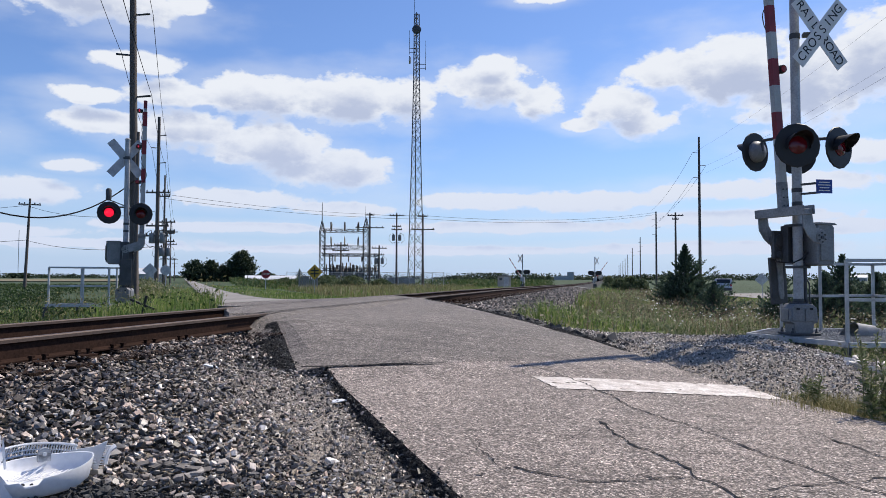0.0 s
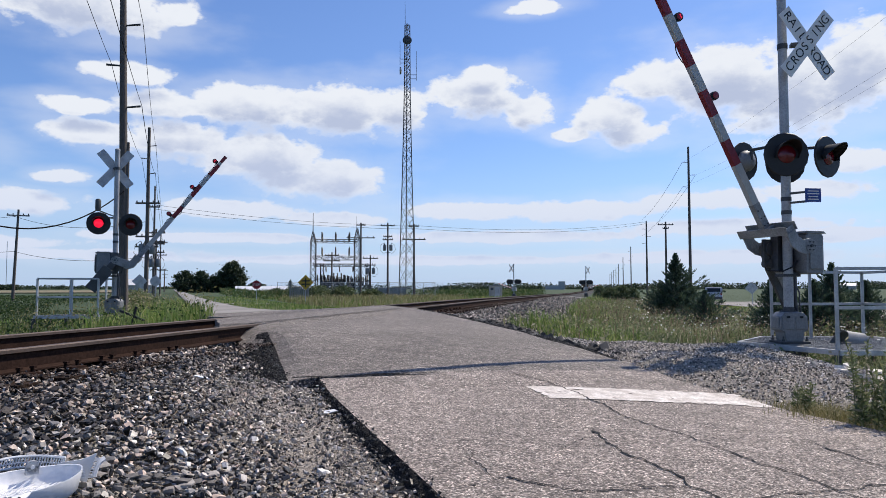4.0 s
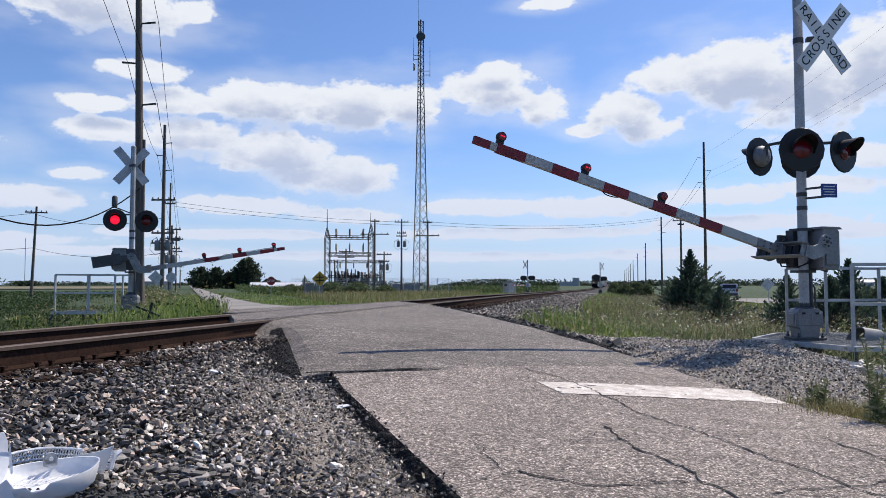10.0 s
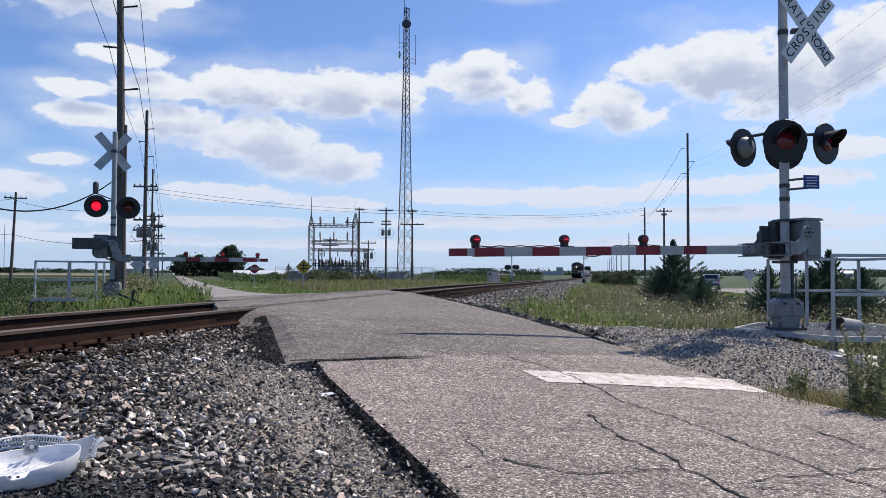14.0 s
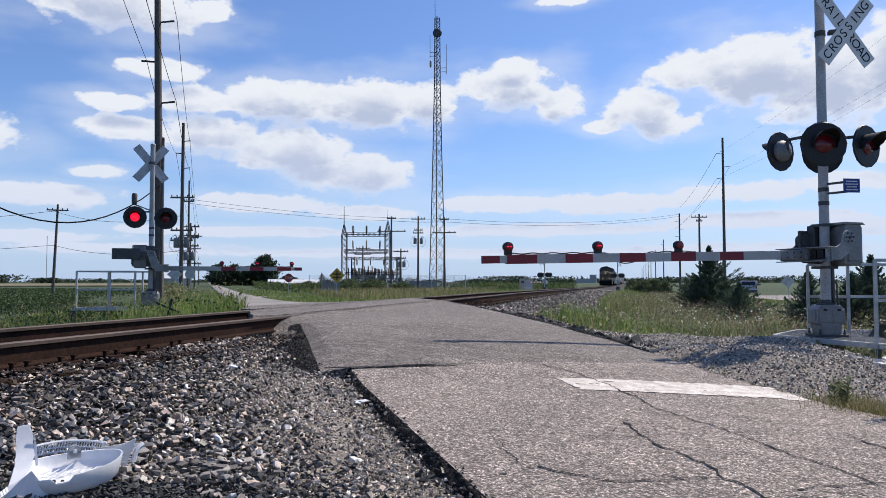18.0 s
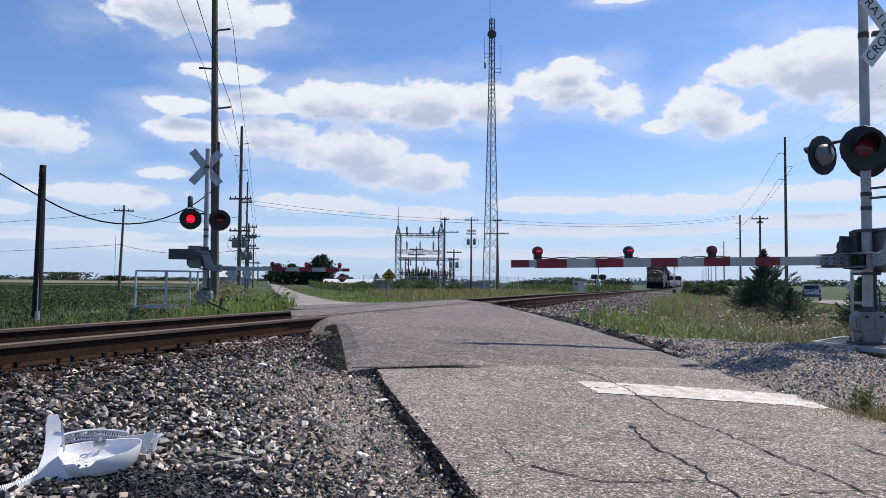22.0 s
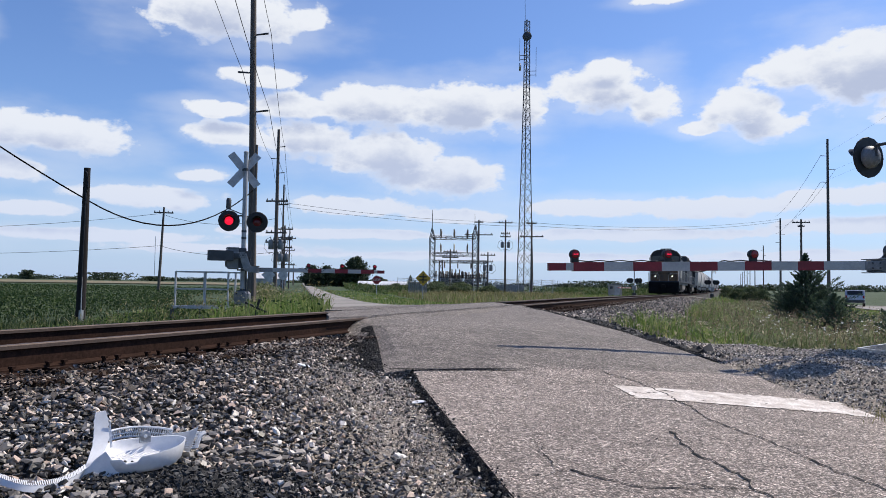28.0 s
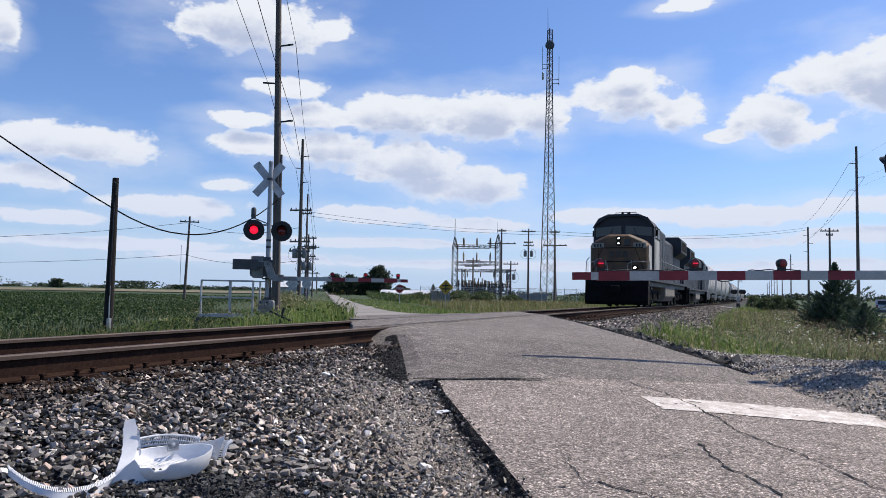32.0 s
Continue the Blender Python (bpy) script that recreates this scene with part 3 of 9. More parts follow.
def roads():
    near = part("road", ribbon(np.arange(-30, 7.3, 0.2).tolist(), lambda s: 1.24 + 0.03 * noise.noise((s * 2, 0, 0)), lambda s: 5.05 + 0.08 * noise.noise((s * 1.3, 5, 0)), lambda s, n: 0.0), ASPHALT, repair=False)
    thicken(near, 0.08)
    tagged(near, "cracked grey asphalt road with a worn white stop line", "road", kind="structure")
    over = part("crossing_pavement", ribbon(np.arange(7.0, 24.1, 0.2).tolist(), lambda s: 0.72 + 0.05 * noise.noise((s * 2, 3, 0)) - 0.26 * min(1, max(0, (s - 9.5) / 0.5)) + 0.3 * min(1, max(0, (s - 11.6) / 0.8)) - 0.02 * max(s - 12, 0), lambda s: 5.0 + 0.05 * noise.noise((s, 9, 0)) + 0.05 * max(min(s, 18) - 14, 0) - 0.3 * max(s - 19.5, 0), lambda s, n: 0.012 - edge_drop(s, n) - 0.018 * min(1, max(0, (n - 1.9) / 0.7)) * min(1, max(0, (7.35 - s) / 0.3)), 18), PATCH, repair=False)
    thicken(over, 0.10)
    tagged(over, "newer dark asphalt ramp over the railway crossing", "road", kind="structure")
    far = part("country_road", ribbon([24.0, 26, 28, 31, 35, 40, 50, 70, 100, 160, 260, 500, 1200], lambda s: 0.65 - 0.018 * (s - 24), lambda s: float(np.interp(s, [24, 28, 38, 60], [3.5, 3.1, 2.65, 2.4])) - 0.018 * (s - 24), lambda s, n: 0.015 - 0.5 * max(0.0, 0.85 - 0.018 * (s - 24) - n)), FAR_ROAD, repair=False)
    tagged(far, "pale straight country road running to the horizon", "road", kind="structure")


roads()

# ---- railway ----


def rails_and_ties():
    track = thing("railway_track", "single railway track with rusty rails on timber ties", "railway track", kind="structure")
    ys = [-60, -30, -10, 0, 10, 20, 30, 40, 55, 70, 85, 100, 120, 150, 200, 300, 500, 900, 1600, 2600]
    base = [(-0.076, 0), (0.076, 0), (0.076, 0.012), (0.012, 0.03), (0.009, 0.14), (0.036, 0.152), (-0.036, 0.152), (-0.009, 0.14), (-0.012, 0.03), (-0.076, 0.012)]
    head = [(-0.037, 0.152), (0.037, 0.152), (0.037, 0.178), (0.028, 0.186), (-0.028, 0.186), (-0.037, 0.178)]
    for side in (-1, 1):
        for name, outline, mat in (("rail", base, RUST), ("railhead", head, RAIL_TOP)):
            shape = Shape()
            n = len(outline)
            for y in ys:
                z = float(rail_z(y)) - 0.186
                shape.v += [(TRACK_X + side * HALF_GAUGE + a, y, z + b) for a, b in outline]
            for k in range(len(ys) - 1):
                shape.f += [(k * n + i, k * n + (i + 1) % n, (k + 1) * n + (i + 1) % n, (k + 1) * n + i) for i in range(n)]
            part(name, shape, mat, track, "rail head worn bright by wheels" if name == "railhead" else "")
    mesh = mesh_of("tie", Shape().box((0, 0, 0), (2.5, 0.23, 0.18)), TIE_WOOD)
    plate = mesh_of("tie_plate", Shape().box((0, 0, 0), (0.36, 0.19, 0.016)), RUST)
    spike = mesh_of("spike", Shape().box((0, 0, 0.02), (0.02, 0.02, 0.05)).box((0.008, 0, 0.045), (0.04, 0.035, 0.016)), RUST)
    for i in range(150):
        y = -12 + i * 0.5 + random.uniform(-0.03, 0.03)
        s, n = along(TRACK_X, y)
        if 0.9 < n < 5.3 or 0.5 < along(TRACK_X + 1.25, y)[1] < 5.3:
            continue
        tie = part("tie", mesh, None, track, at=pose(TRACK_X + random.uniform(-0.04, 0.04), y, float(rail_z(y)) - 0.292, 0, 0, random.uniform(-1, 1)))
        if y < 24:
            for side in (-1, 1):
                part("tie_plate", plate, None, tie, at=pose(side * HALF_GAUGE, 0, 0.1))
                for k in (-0.07, 0.07):
                    part("spike", spike, None, tie, at=pose(side * HALF_GAUGE + 0.1, k, 0.1))
                    part("spike", spike, None, tie, at=pose(side * HALF_GAUGE - 0.1, k, 0.1, 0, 0, 180))


rails_and_ties()

# ---- crossing signals ----


def lamp_unit(parent, place, turn, lit):
    """A round black background with a lens, a visor and a grey housing behind, facing -y before it turns."""
    m = Matrix.Translation(place) @ pose(0, 0, 0, 0, 0, turn)
    disc = part("lamp_background", Shape().lathe([(0.305, 0), (0.31, 0.012), (0.30, 0.026), (0.16, 0.03)], pose(0, 0, 0, 90)), BLACK, parent, "round black background", smooth=True, at=m)
    part("lens", Shape().lathe([(0.124, 0.028), (0.122, 0.04), (0.09, 0.055), (0.0, 0.062)], pose(0, 0, 0, 90), 20), {0: RED_LENS, 1: ARM_LENS, 2: RED_LIT}[lit], disc, ("dim red lens", "faintly lit red lens", "lit red lens")[lit], smooth=True)
    visor = Shape()
    rows = 15
    for i in range(rows):
        a = radians(-20 + 220 * i / (rows - 1))
        x, z = 0.165 * math.cos(a), 0.165 * math.sin(a)
        reach = 0.07 + 0.2 * max(0.0, math.sin(a)) ** 0.7
        for rr in (1.0, 0.965):
            visor.v += [(x * rr, -0.03, z * rr), (x * rr * 0.98, -0.03 - reach, z * rr + 0.005)]
    for i in range(rows - 1):
        k = i * 4
        visor.f += [(k, k + 1, k + 5, k + 4), (k + 2, k + 6, k + 7, k + 3), (k + 1, k + 3, k + 7, k + 5)]
    part("visor", visor, BLACK, disc, "black sheet visor", smooth=True)
    part("housing", Shape().lathe([(0.17, 0), (0.165, -0.05), (0.13, -0.1), (0.05, -0.125), (0.0, -0.128)], pose(0, 0, 0, 90), 20), MECH_GREY, disc, "grey cast housing", smooth=True)
    return disc


def text_mesh(word, size, mat, parent, at, name="lettering", depth=0.0015):
    curve = bpy.data.curves.new(name, "FONT")
    curve.body, curve.size, curve.align_x, curve.align_y, curve.extrude = word, size, "CENTER", "CENTER", depth
    ob = bpy.data.objects.new(name, curve)
    mesh = bpy.data.meshes.new_from_object(ob)
    bpy.data.objects.remove(ob)
    mesh.materials.append(mat)
    return part(name, mesh, None, parent, at=at)


def crossbuck(parent, place, turn, words):
    m = Matrix.Translation(place) @ pose(0, 0, 0, 0, 0, turn)
    for k, (lean, word) in enumerate(((-50, words[0]), (50, words[1]))):
        y = -0.012 * k
        blade = part("crossbuck_blade", Shape().box((0, 0, 0), (1.22, 0.008, 0.23)), WHITE_PAINT if words[0] else GALVANISED, parent, "white crossbuck blade with black letters" if word else "bare back of a crossbuck blade", at=m @ Matrix.Translation((0, y, 0)) @ pose(0, 0, 0, 0, -lean, 0))
        if word:
            step = 1.22 / (len(word) + 0.6)
            for i, letter in enumerate(word):
                if letter != " ":
                    text_mesh(letter, 0.19, LETTERING, blade, pose((i - (len(word) - 1) / 2) * step, -0.0055, 0, 90))


ARM_STRIPE = 0.396


def gate_arm(parent, shaft, az, reach, drop, front):
    """The swinging arm with its yoke, counterweights, stripes and three lamps. Along +x before it turns."""
    arm = part("gate_arm", Shape().box((0.62, front, drop), (0.5, 0.05, 0.11)), ALUMINIUM, parent, "red and white striped crossing gate arm")
    yoke = [(0.0, 0.09), (0.10, 0.05), (0.14, -0.08), (0.22, drop + 0.1), (0.42, drop + 0.085), (0.42, drop - 0.085), (0.16, drop - 0.085), (0.02, drop), (-0.06, -0.14), (-0.09, 0.0)]
    for y in (-0.42, 0.42):
        part("yoke_plate", Shape().prism(yoke, y - 0.012, y + 0.012), YOKE_GREY, arm, "bolted grey yoke plate", bevel=0.004)
        part("shaft_flange", Shape().lathe([(0.1, -0.02), (0.1, 0.02)], pose(0, y, 0, 90)), YOKE_GREY, arm)
        hub = Shape()
        for i in range(6):
            a = i * math.pi / 3
            hub.tube((0.065 * math.cos(a), y - 0.035, 0.065 * math.sin(a)), (0.065 * math.cos(a), y + 0.035, 0.065 * math.sin(a)), 0.013, n=6)
        hub.tube((0, y - 0.04, 0), (0, y + 0.04, 0), 0.025, n=8)
        part("bolts", hub, DARK_STEEL, arm)
        if y < 0:
            part("counter_arm", Shape().prism([(0.02, -0.07), (-0.3, -0.055), (-0.86, -0.045), (-0.91, -0.02), (-0.91, 0.03), (-0.86, 0.05), (-0.3, 0.06), (0.02, 0.09)], y * 0.93 - 0.012, y * 0.93 + 0.012), YOKE_GREY, arm, "grey counterweight arm", bevel=0.004)
        if y < 0:
            part("counterweight", Shape().box((-0.62, y, -0.02), (0.72, 0.05, 0.3)).box((-0.2, y, -0.02), (0.3, 0.03, 0.16)), DARK_STEEL, arm, "dark steel counterweight plate", bevel=0.01)
    part("yoke_beam", Shape().box((0.345, 0, drop), (0.014, 0.9, 0.2)).box((0.405, 0, drop + 0.095), (0.13, 0.94, 0.014)).box((0.405, 0, drop - 0.095), (0.13, 0.94, 0.014)), YOKE_GREY, arm, "grey open channel beam", bevel=0.003)
    part("adapter", Shape().box((0.6, front, drop), (0.5, 0.1, 0.13)).box((0.40, front, drop), (0.1, 0.22, 0.16)), YOKE_GREY, arm, "bolted arm adapter", bevel=0.006)
    # black blocks added inside the channel to stand in for its shade
    for y in (-0.3, -0.17, 0.17, 0.3):
        part("trim_weight", Shape().box((0.375, y, drop), (0.05, 0.11, 0.13)), BLACK, arm, "black filler block for the shade inside the channel", bevel=0.006)
    for x in (0.5, 0.62, 0.74):
        for z in (-0.035, 0.035):
            part("bolt", Shape().tube((x, front - 0.062, drop + z), (x, front + 0.062, drop + z), 0.012, n=6), DARK_STEEL, arm)
    x = reach
    edges = [reach - 0.225, reach - 0.325, reach - 0.73]
    while edges[-1] - ARM_STRIPE > 1.4:
        edges.append(edges[-1] - ARM_STRIPE)
    edges.append(0.85)
    for i, lo in enumerate(edges):
        tall = 0.095 if i < 2 else 0.115 + 0.01 * (reach - x) / reach
        red = i % 2 == 0
        part("stripe", Shape().box(((x + lo) / 2, front, drop), (x - lo, 0.06 if i < 2 else 0.085, tall)), ARM_RED if red and i < len(edges) - 1 else ARM_WHITE, arm, "red stripe" if red and i < len(edges) - 1 else "white stripe")
        x = lo
    return arm


def arm_lamps(arm, reach, drop, front, places):
    for i, d in enumerate(places):
        x = reach - d
        home = pose(x, front, drop)
        part("arm_lamp", Shape().box((0, 0, 0.085), (0.09, 0.06, 0.06)).tube((0, -0.04, 0.155), (0, 0.04, 0.155), 0.06, n=14).lathe([(0.062, -0.02), (0.066, 0.0), (0.062, 0.02)], pose(0, 0, 0.155, 90), 14), BLACK, arm, "small gate lamp in a black case", at=home, smooth=True)
        for y in (-1, 1):
            part("lens", Shape().lathe([(0.050, 0), (0.044, 0.010), (0.0, 0.015)], pose(0, y * 0.04, 0.155, -90 * y)), ARM_LENS, arm, "dark red lens", at=home, smooth=True)
            if i < 2:
                part("lit_row", Shape().box((0.018, y * 0.056, 0.157), (0.026, 0.006, 0.012)).box((-0.018, y * 0.056, 0.157), (0.026, 0.006, 0.012)), RED_LIT, arm, "glowing red row of diodes", at=home)
    cable = []
    for k in range(70):
        d = places[0] + (places[-1] - places[0] + 0.3) * k / 69
        sag = max(0.0, math.cos((d - 2.1) / 0.36 * math.pi / 2)) ** 1.5 if abs(d - 2.1) < 0.36 else 0.0
        cable.append((reach - d, front - 0.035 - 0.03 * sag, drop + 0.072 + 0.006 * math.sin(k * 0.9) - 0.15 * sag))
    part("cable", Shape().sweep(cable, 0.008, 5), BLACK, arm, "black lamp cable")


def signal(place, height, arm_az, lamps, buck, buck_turn, words, shaft_z, reach, drop, front, spacing, label):
    """A crossing signal: mast on a cast foot, crossbuck, flashing lamps, mechanism box and gate arm."""
    at = Matrix.Translation(place)
    sig = thing("crossing_signal", label, "crossing signal", "crossing signals", at=at)
    part("mast", Shape().tube((0, 0, 0.0), (0, 0, height), 0.072, 0.066, 16), ALUMINIUM, sig, "aluminium mast tube", smooth=True)
    part("mast_cap", Shape().lathe([(0.072, 0), (0.07, 0.03), (0.03, 0.06), (0, 0.065)], pose(0, 0, height)), ALUMINIUM, sig, smooth=True)
    turned = pose(0, 0, 0, 0, 0, 12) @ Matrix.Diagonal((0.86, 0.86, 0.97, 1))
    foot = part("foot", Shape().prism([(-0.15, 0.03), (0.15, 0.03), (0.17, 0.17), (0.235, 0.20), (0.225, 0.41), (0.15, 0.47), (-0.15, 0.47), (-0.225, 0.41), (-0.235, 0.20), (-0.17, 0.17)], -0.19, 0.19), MECH_GREY, sig, "cast junction-box foot", bevel=0.012, at=turned)
    for x in (-1, 1):
        part("cover", Shape().box((x * 0.112, -0.197, 0.31), (0.19, 0.022, 0.19)), MECH_GREY, foot, bevel=0.008)
        part("latch", Shape().box((x * 0.112, -0.215, 0.40), (0.05, 0.02, 0.03)), BLACK, foot)
        part("cover", Shape().box((x * 0.237, 0.0, 0.31), (0.022, 0.26, 0.17)), MECH_GREY, foot, bevel=0.008)
    for i in range(8):
        a = i * math.pi / 4 + 0.3
        part("collar_bolt", Shape().tube((0.13 * math.cos(a), 0.13 * math.sin(a), 0.46), (0.13 * math.cos(a), 0.13 * math.sin(a), 0.51), 0.016, n=6), DARK_STEEL, foot)
    part("collar", Shape().lathe([(0.16, 0.465), (0.155, 0.485), (0.085, 0.49), (0.08, 0.60)]), DARK_STEEL, foot, "bolted mast collar", smooth=True)
    for x in (-1, 1):
        for y in (-1, 1):
            part("anchor_bolt", Shape().tube((x * 0.2, y * 0.2, 0.02), (x * 0.2, y * 0.2, 0.11), 0.014, n=6).tube((x * 0.2, y * 0.2, 0.035), (x * 0.2, y * 0.2, 0.065), 0.028, n=6), DARK_STEEL, foot)
    part("base_plate", Shape().box((0, 0, 0.018), (0.5, 0.5, 0.034)), DARK_STEEL, sig, bevel=0.006, at=turned)
    for dx, r, lo, hi in ((0.10, 0.026, 0.45, shaft_z - 0.35), (0.155, 0.012, 0.4, 0.85)):
        part("conduit", Shape().sweep([(dx * 1.2, 0.02, lo), (dx, 0.02, lo + 0.12), (dx, 0.02, hi - 0.1), (dx * 0.7, 0.03, hi)], r, 8), DARK_STEEL, sig, smooth=True)
    for k in (0.5, shaft_z + 0.52, shaft_z + 0.72):
        part("band", Shape().lathe([(0.075, -0.03), (0.075, 0.03)], pose(0, 0, k)), DARK_STEEL, sig, smooth=True)
    turn = arm_az
    c = pose(0, 0, shaft_z, 0, 0, turn)
    case = part("mechanism", Shape().prism([(-0.46, -0.34), (-0.42, -0.40), (-0.14, -0.40), (-0.12, -0.36), (-0.12, 0.16), (-0.16, 0.22), (-0.40, 0.22), (-0.46, 0.17)], -0.24, 0.24), MECH_GREY, sig, "grey gate mechanism case", bevel=0.02, at=c)
    part("door", Shape().box((-0.475, 0, -0.09), (0.03, 0.42, 0.52)), MECH_GREY, case, bevel=0.015)
    part("hinge", Shape().tube((-0.49, -0.22, -0.3), (-0.49, -0.22, 0.1), 0.014, n=8), DARK_STEEL, case)
    part("side_cover", Shape().box((-0.29, 0.25, -0.16), (0.24, 0.025, 0.34)), MECH_GREY, case, bevel=0.01)
    part("rain_hood", Shape().prism([(-0.5, 0.2), (-0.1, 0.2), (-0.12, 0.235), (-0.44, 0.235)], -0.26, 0.26), MECH_GREY, case, bevel=0.006)
    part("latch", Shape().box((-0.5, 0.13, -0.1), (0.03, 0.03, 0.1)), BLACK, case)
    frame_plate = part("bracket", Shape().box((-0.02, -0.17, -0.08), (0.22, 0.14, 0.56)).box((0.12, -0.26, -0.08), (0.2, 0.05, 0.42)), DARK_STEEL, sig, "dark steel mounting bracket", bevel=0.008, at=c)
    part("gear_case", Shape().tube((0.1, -0.36, -0.02), (0.1, -0.2, -0.02), 0.10, n=14).tube((0.12, -0.34, -0.24), (0.12, -0.2, -0.24), 0.06, n=12), DARK_STEEL, frame_plate, smooth=True)
    part("hose", Shape().sweep([(0.12, -0.28, 0.1), (0.2, -0.30, -0.12), (0.16, -0.26, -0.34), (0.08, -0.02, -0.36), (0.02, 0.10, -0.3), (-0.08, 0.1, -0.2)], 0.013, 6), BLACK, frame_plate, smooth=True)
    for z in (-0.42, 0.2):
        part("clamp", Shape().box((-0.04, -0.05, z), (0.24, 0.26, 0.04)), DARK_STEEL, frame_plate)
    for p, t, lit in lamps:
        lamp_unit(sig, p, t, lit)
        q = Vector(p) + Vector((math.sin(radians(t)) * -0.12, math.cos(radians(t)) * 0.12, 0))
        part("crossarm", Shape().tube((0, 0, q.z + 0.16), (q.x, q.y, q.z + 0.16), 0.024, n=8).tube((q.x, q.y, q.z + 0.16), (q.x, q.y, q.z), 0.024, n=8), DARK_STEEL, sig, smooth=True)
    crossbuck(sig, buck, buck_turn, words)
    part("buck_clamp", Shape().box((buck[0] / 2, buck[1] / 2, buck[2]), (0.12, 0.12, 0.05)).lathe([(0.075, -0.04), (0.075, 0.04)], pose(0, 0, buck[2])), DARK_STEEL, sig)
    arm = gate_arm(sig, None, arm_az, reach, drop, front)
    arm_lamps(arm, reach, drop, front, spacing)
    return sig, arm


NEAR_SHAFT, FAR_SHAFT = Vector((0, 0, 1.42)), Vector((0, 0, 1.50))
NEAR_AZ, FAR_AZ = 212.5, 35
near_signal, near_arm = signal((2.84, 11.80, 0.88), 5.2, NEAR_AZ, [((-0.19, -0.85, 2.67), 8, 0), ((0.52, -0.18, 2.73), 42, 0), ((-0.47, 0.52, 2.82), 222, 0), ((0.15, 0.62, 2.77), 188, 0)],
                               (0.32, -0.10, 4.46), 26, ("RAIL ROAD", "CROSSING"), 1.42, 5.39, -0.23, 0.0, (0.35, 1.62, 2.86), "grey railway crossing signal with crossbuck, lamps and a striped gate")
far_signal, far_arm = signal((-12.9, 17.9, 0.95), 4.55, FAR_AZ, [((-0.38, -0.22, 2.52), 36, 2), ((0.34, 0.16, 2.50), 36, 0)],
                             (-0.10, 0.06, 4.05), 36, ("", ""), 1.50, 4.2, -0.40, 0.0, (0.3, 1.3, 2.3), "grey crossing signal across the track with two lamps and a gate")

# ---- poles and tower ----


def utility_pole(place, height, r, arms=(), lean=(0, 0), cans=(), label="weathered wooden utility pole", group="utility poles"):
    pole = thing("utility_pole", label, "utility pole", group, at=Matrix.Translation(place))
    top = (lean[0] * height, lean[1] * height, height)
    part("post", Shape().tube((0, 0, -0.3), top, r, r * 0.62, 12), POLE_WOOD, pole, smooth=True)
    for z, half, az, kind in arms:
        c, s = math.cos(radians(az)), math.sin(radians(az))
        o = Vector((lean[0] * z, lean[1] * z, z))
        if kind == "peg":
            part("line_post", Shape().tube(o, o + Vector((c * half, s * half, 0.05)), 0.03, 0.04, 8), DARK_STEEL, pole, "grey post insulator")
            continue
        part("crossarm", Shape().beam(o - Vector((c * half, s * half, 0)), o + Vector((c * half, s * half, 0)), 0.1, 0.13), POLE_WOOD, pole)
        for k in (-0.9, -0.45, 0.45, 0.9):
            p = o + Vector((c * half * k, s * half * k, 0.06))
            part("insulator", Shape().lathe([(0.02, 0), (0.055, 0.04), (0.05, 0.1), (0.03, 0.16), (0.0, 0.17)], Matrix.Translation(p), 8), DARK_STEEL, pole, smooth=True)
    for z, az in cans:
        c, q = math.cos(radians(az)), math.sin(radians(az))
        can = part("transformer", Shape().lathe([(0.0, 0.0), (0.2, 0.0), (0.23, 0.04), (0.23, 0.72), (0.19, 0.8), (0.0, 0.82)], pose(lean[0] * z + c * 0.42, lean[1] * z + q * 0.42, z), 12), MECH_GREY, pole, "grey pole transformer", smooth=True)
        part("bushing", Shape().tube((lean[0] * z + c * 0.42, lean[1] * z + q * 0.42, z + 0.8), (lean[0] * z + c * 0.5, lean[1] * z + q * 0.5, z + 1.05), 0.05, 0.03, 6), DARK_STEEL, can)
        part("jumper", Shape().sweep([(c * 0.5, q * 0.5, z + 1.05), (c * 0.95, q * 0.95, z + 0.75), (c * 1.05, q * 1.05, z + 0.1), (c * 0.6, q * 0.6, z - 0.35), (c * 0.1, q * 0.1, z - 0.2)], 0.02, 5), BLACK, pole)
    return pole


utility_pole((-16.2, 23.0, 0.6), 13.0, 0.165, [(10.45, 0.6, 13, "peg"), (9.0, 0.6, 193, "peg"), (7.5, 0.6, 13, "peg"), (12.4, 0.5, 193, "peg")], lean=(-0.02, -0.01), label="tall grey wooden transmission pole behind the far signal")
utility_pole((-15.05, 21.4, 0.6), 5.9, 0.08, label="thin wooden guy stub beside the transmission pole")
utility_pole((-34.8, 52.0, 0.5), 14.0, 0.18, [(12.5, 0.6, 13, "peg"), (11.5, 0.6, 193, "peg"), (10.3, 0.6, 13, "peg"), (7.95, 0.95, 13, "arm"), (5.3, 0.9, 13, "arm"), (4.5, 0.9, 13, "arm")], cans=((3.9, 190), (3.9, 20)))
utility_pole((-40.9, 62.2, 0.5), 10.9, 0.12, [(8.9, 0.5, 13, "arm"), (5.4, 1.0, 13, "arm"), (4.6, 1.0, 13, "arm")], cans=((3.2, 200), (3.2, 10), (3.2, 280)))
utility_pole((-43.5, 66.5, 0.5), 7.2, 0.14, [(6.8, 0.9, 13, "arm"), (5.9, 0.9, 13, "arm")])
utility_pole((-69.3, 107.2, 0.5), 10.4, 0.14, [(8.6, 1.1, 13, "arm"), (6.6, 1.0, 13, "arm"), (4.2, 1.0, 13, "arm")])
utility_pole((-131.8, 206.0, 0.4), 7.4, 0.14, [(6.8, 1.1, 13, "arm")])
utility_pole((-170, 266.0, 0.4), 7.4, 0.14, [(6.8, 1.1, 13, "arm")])
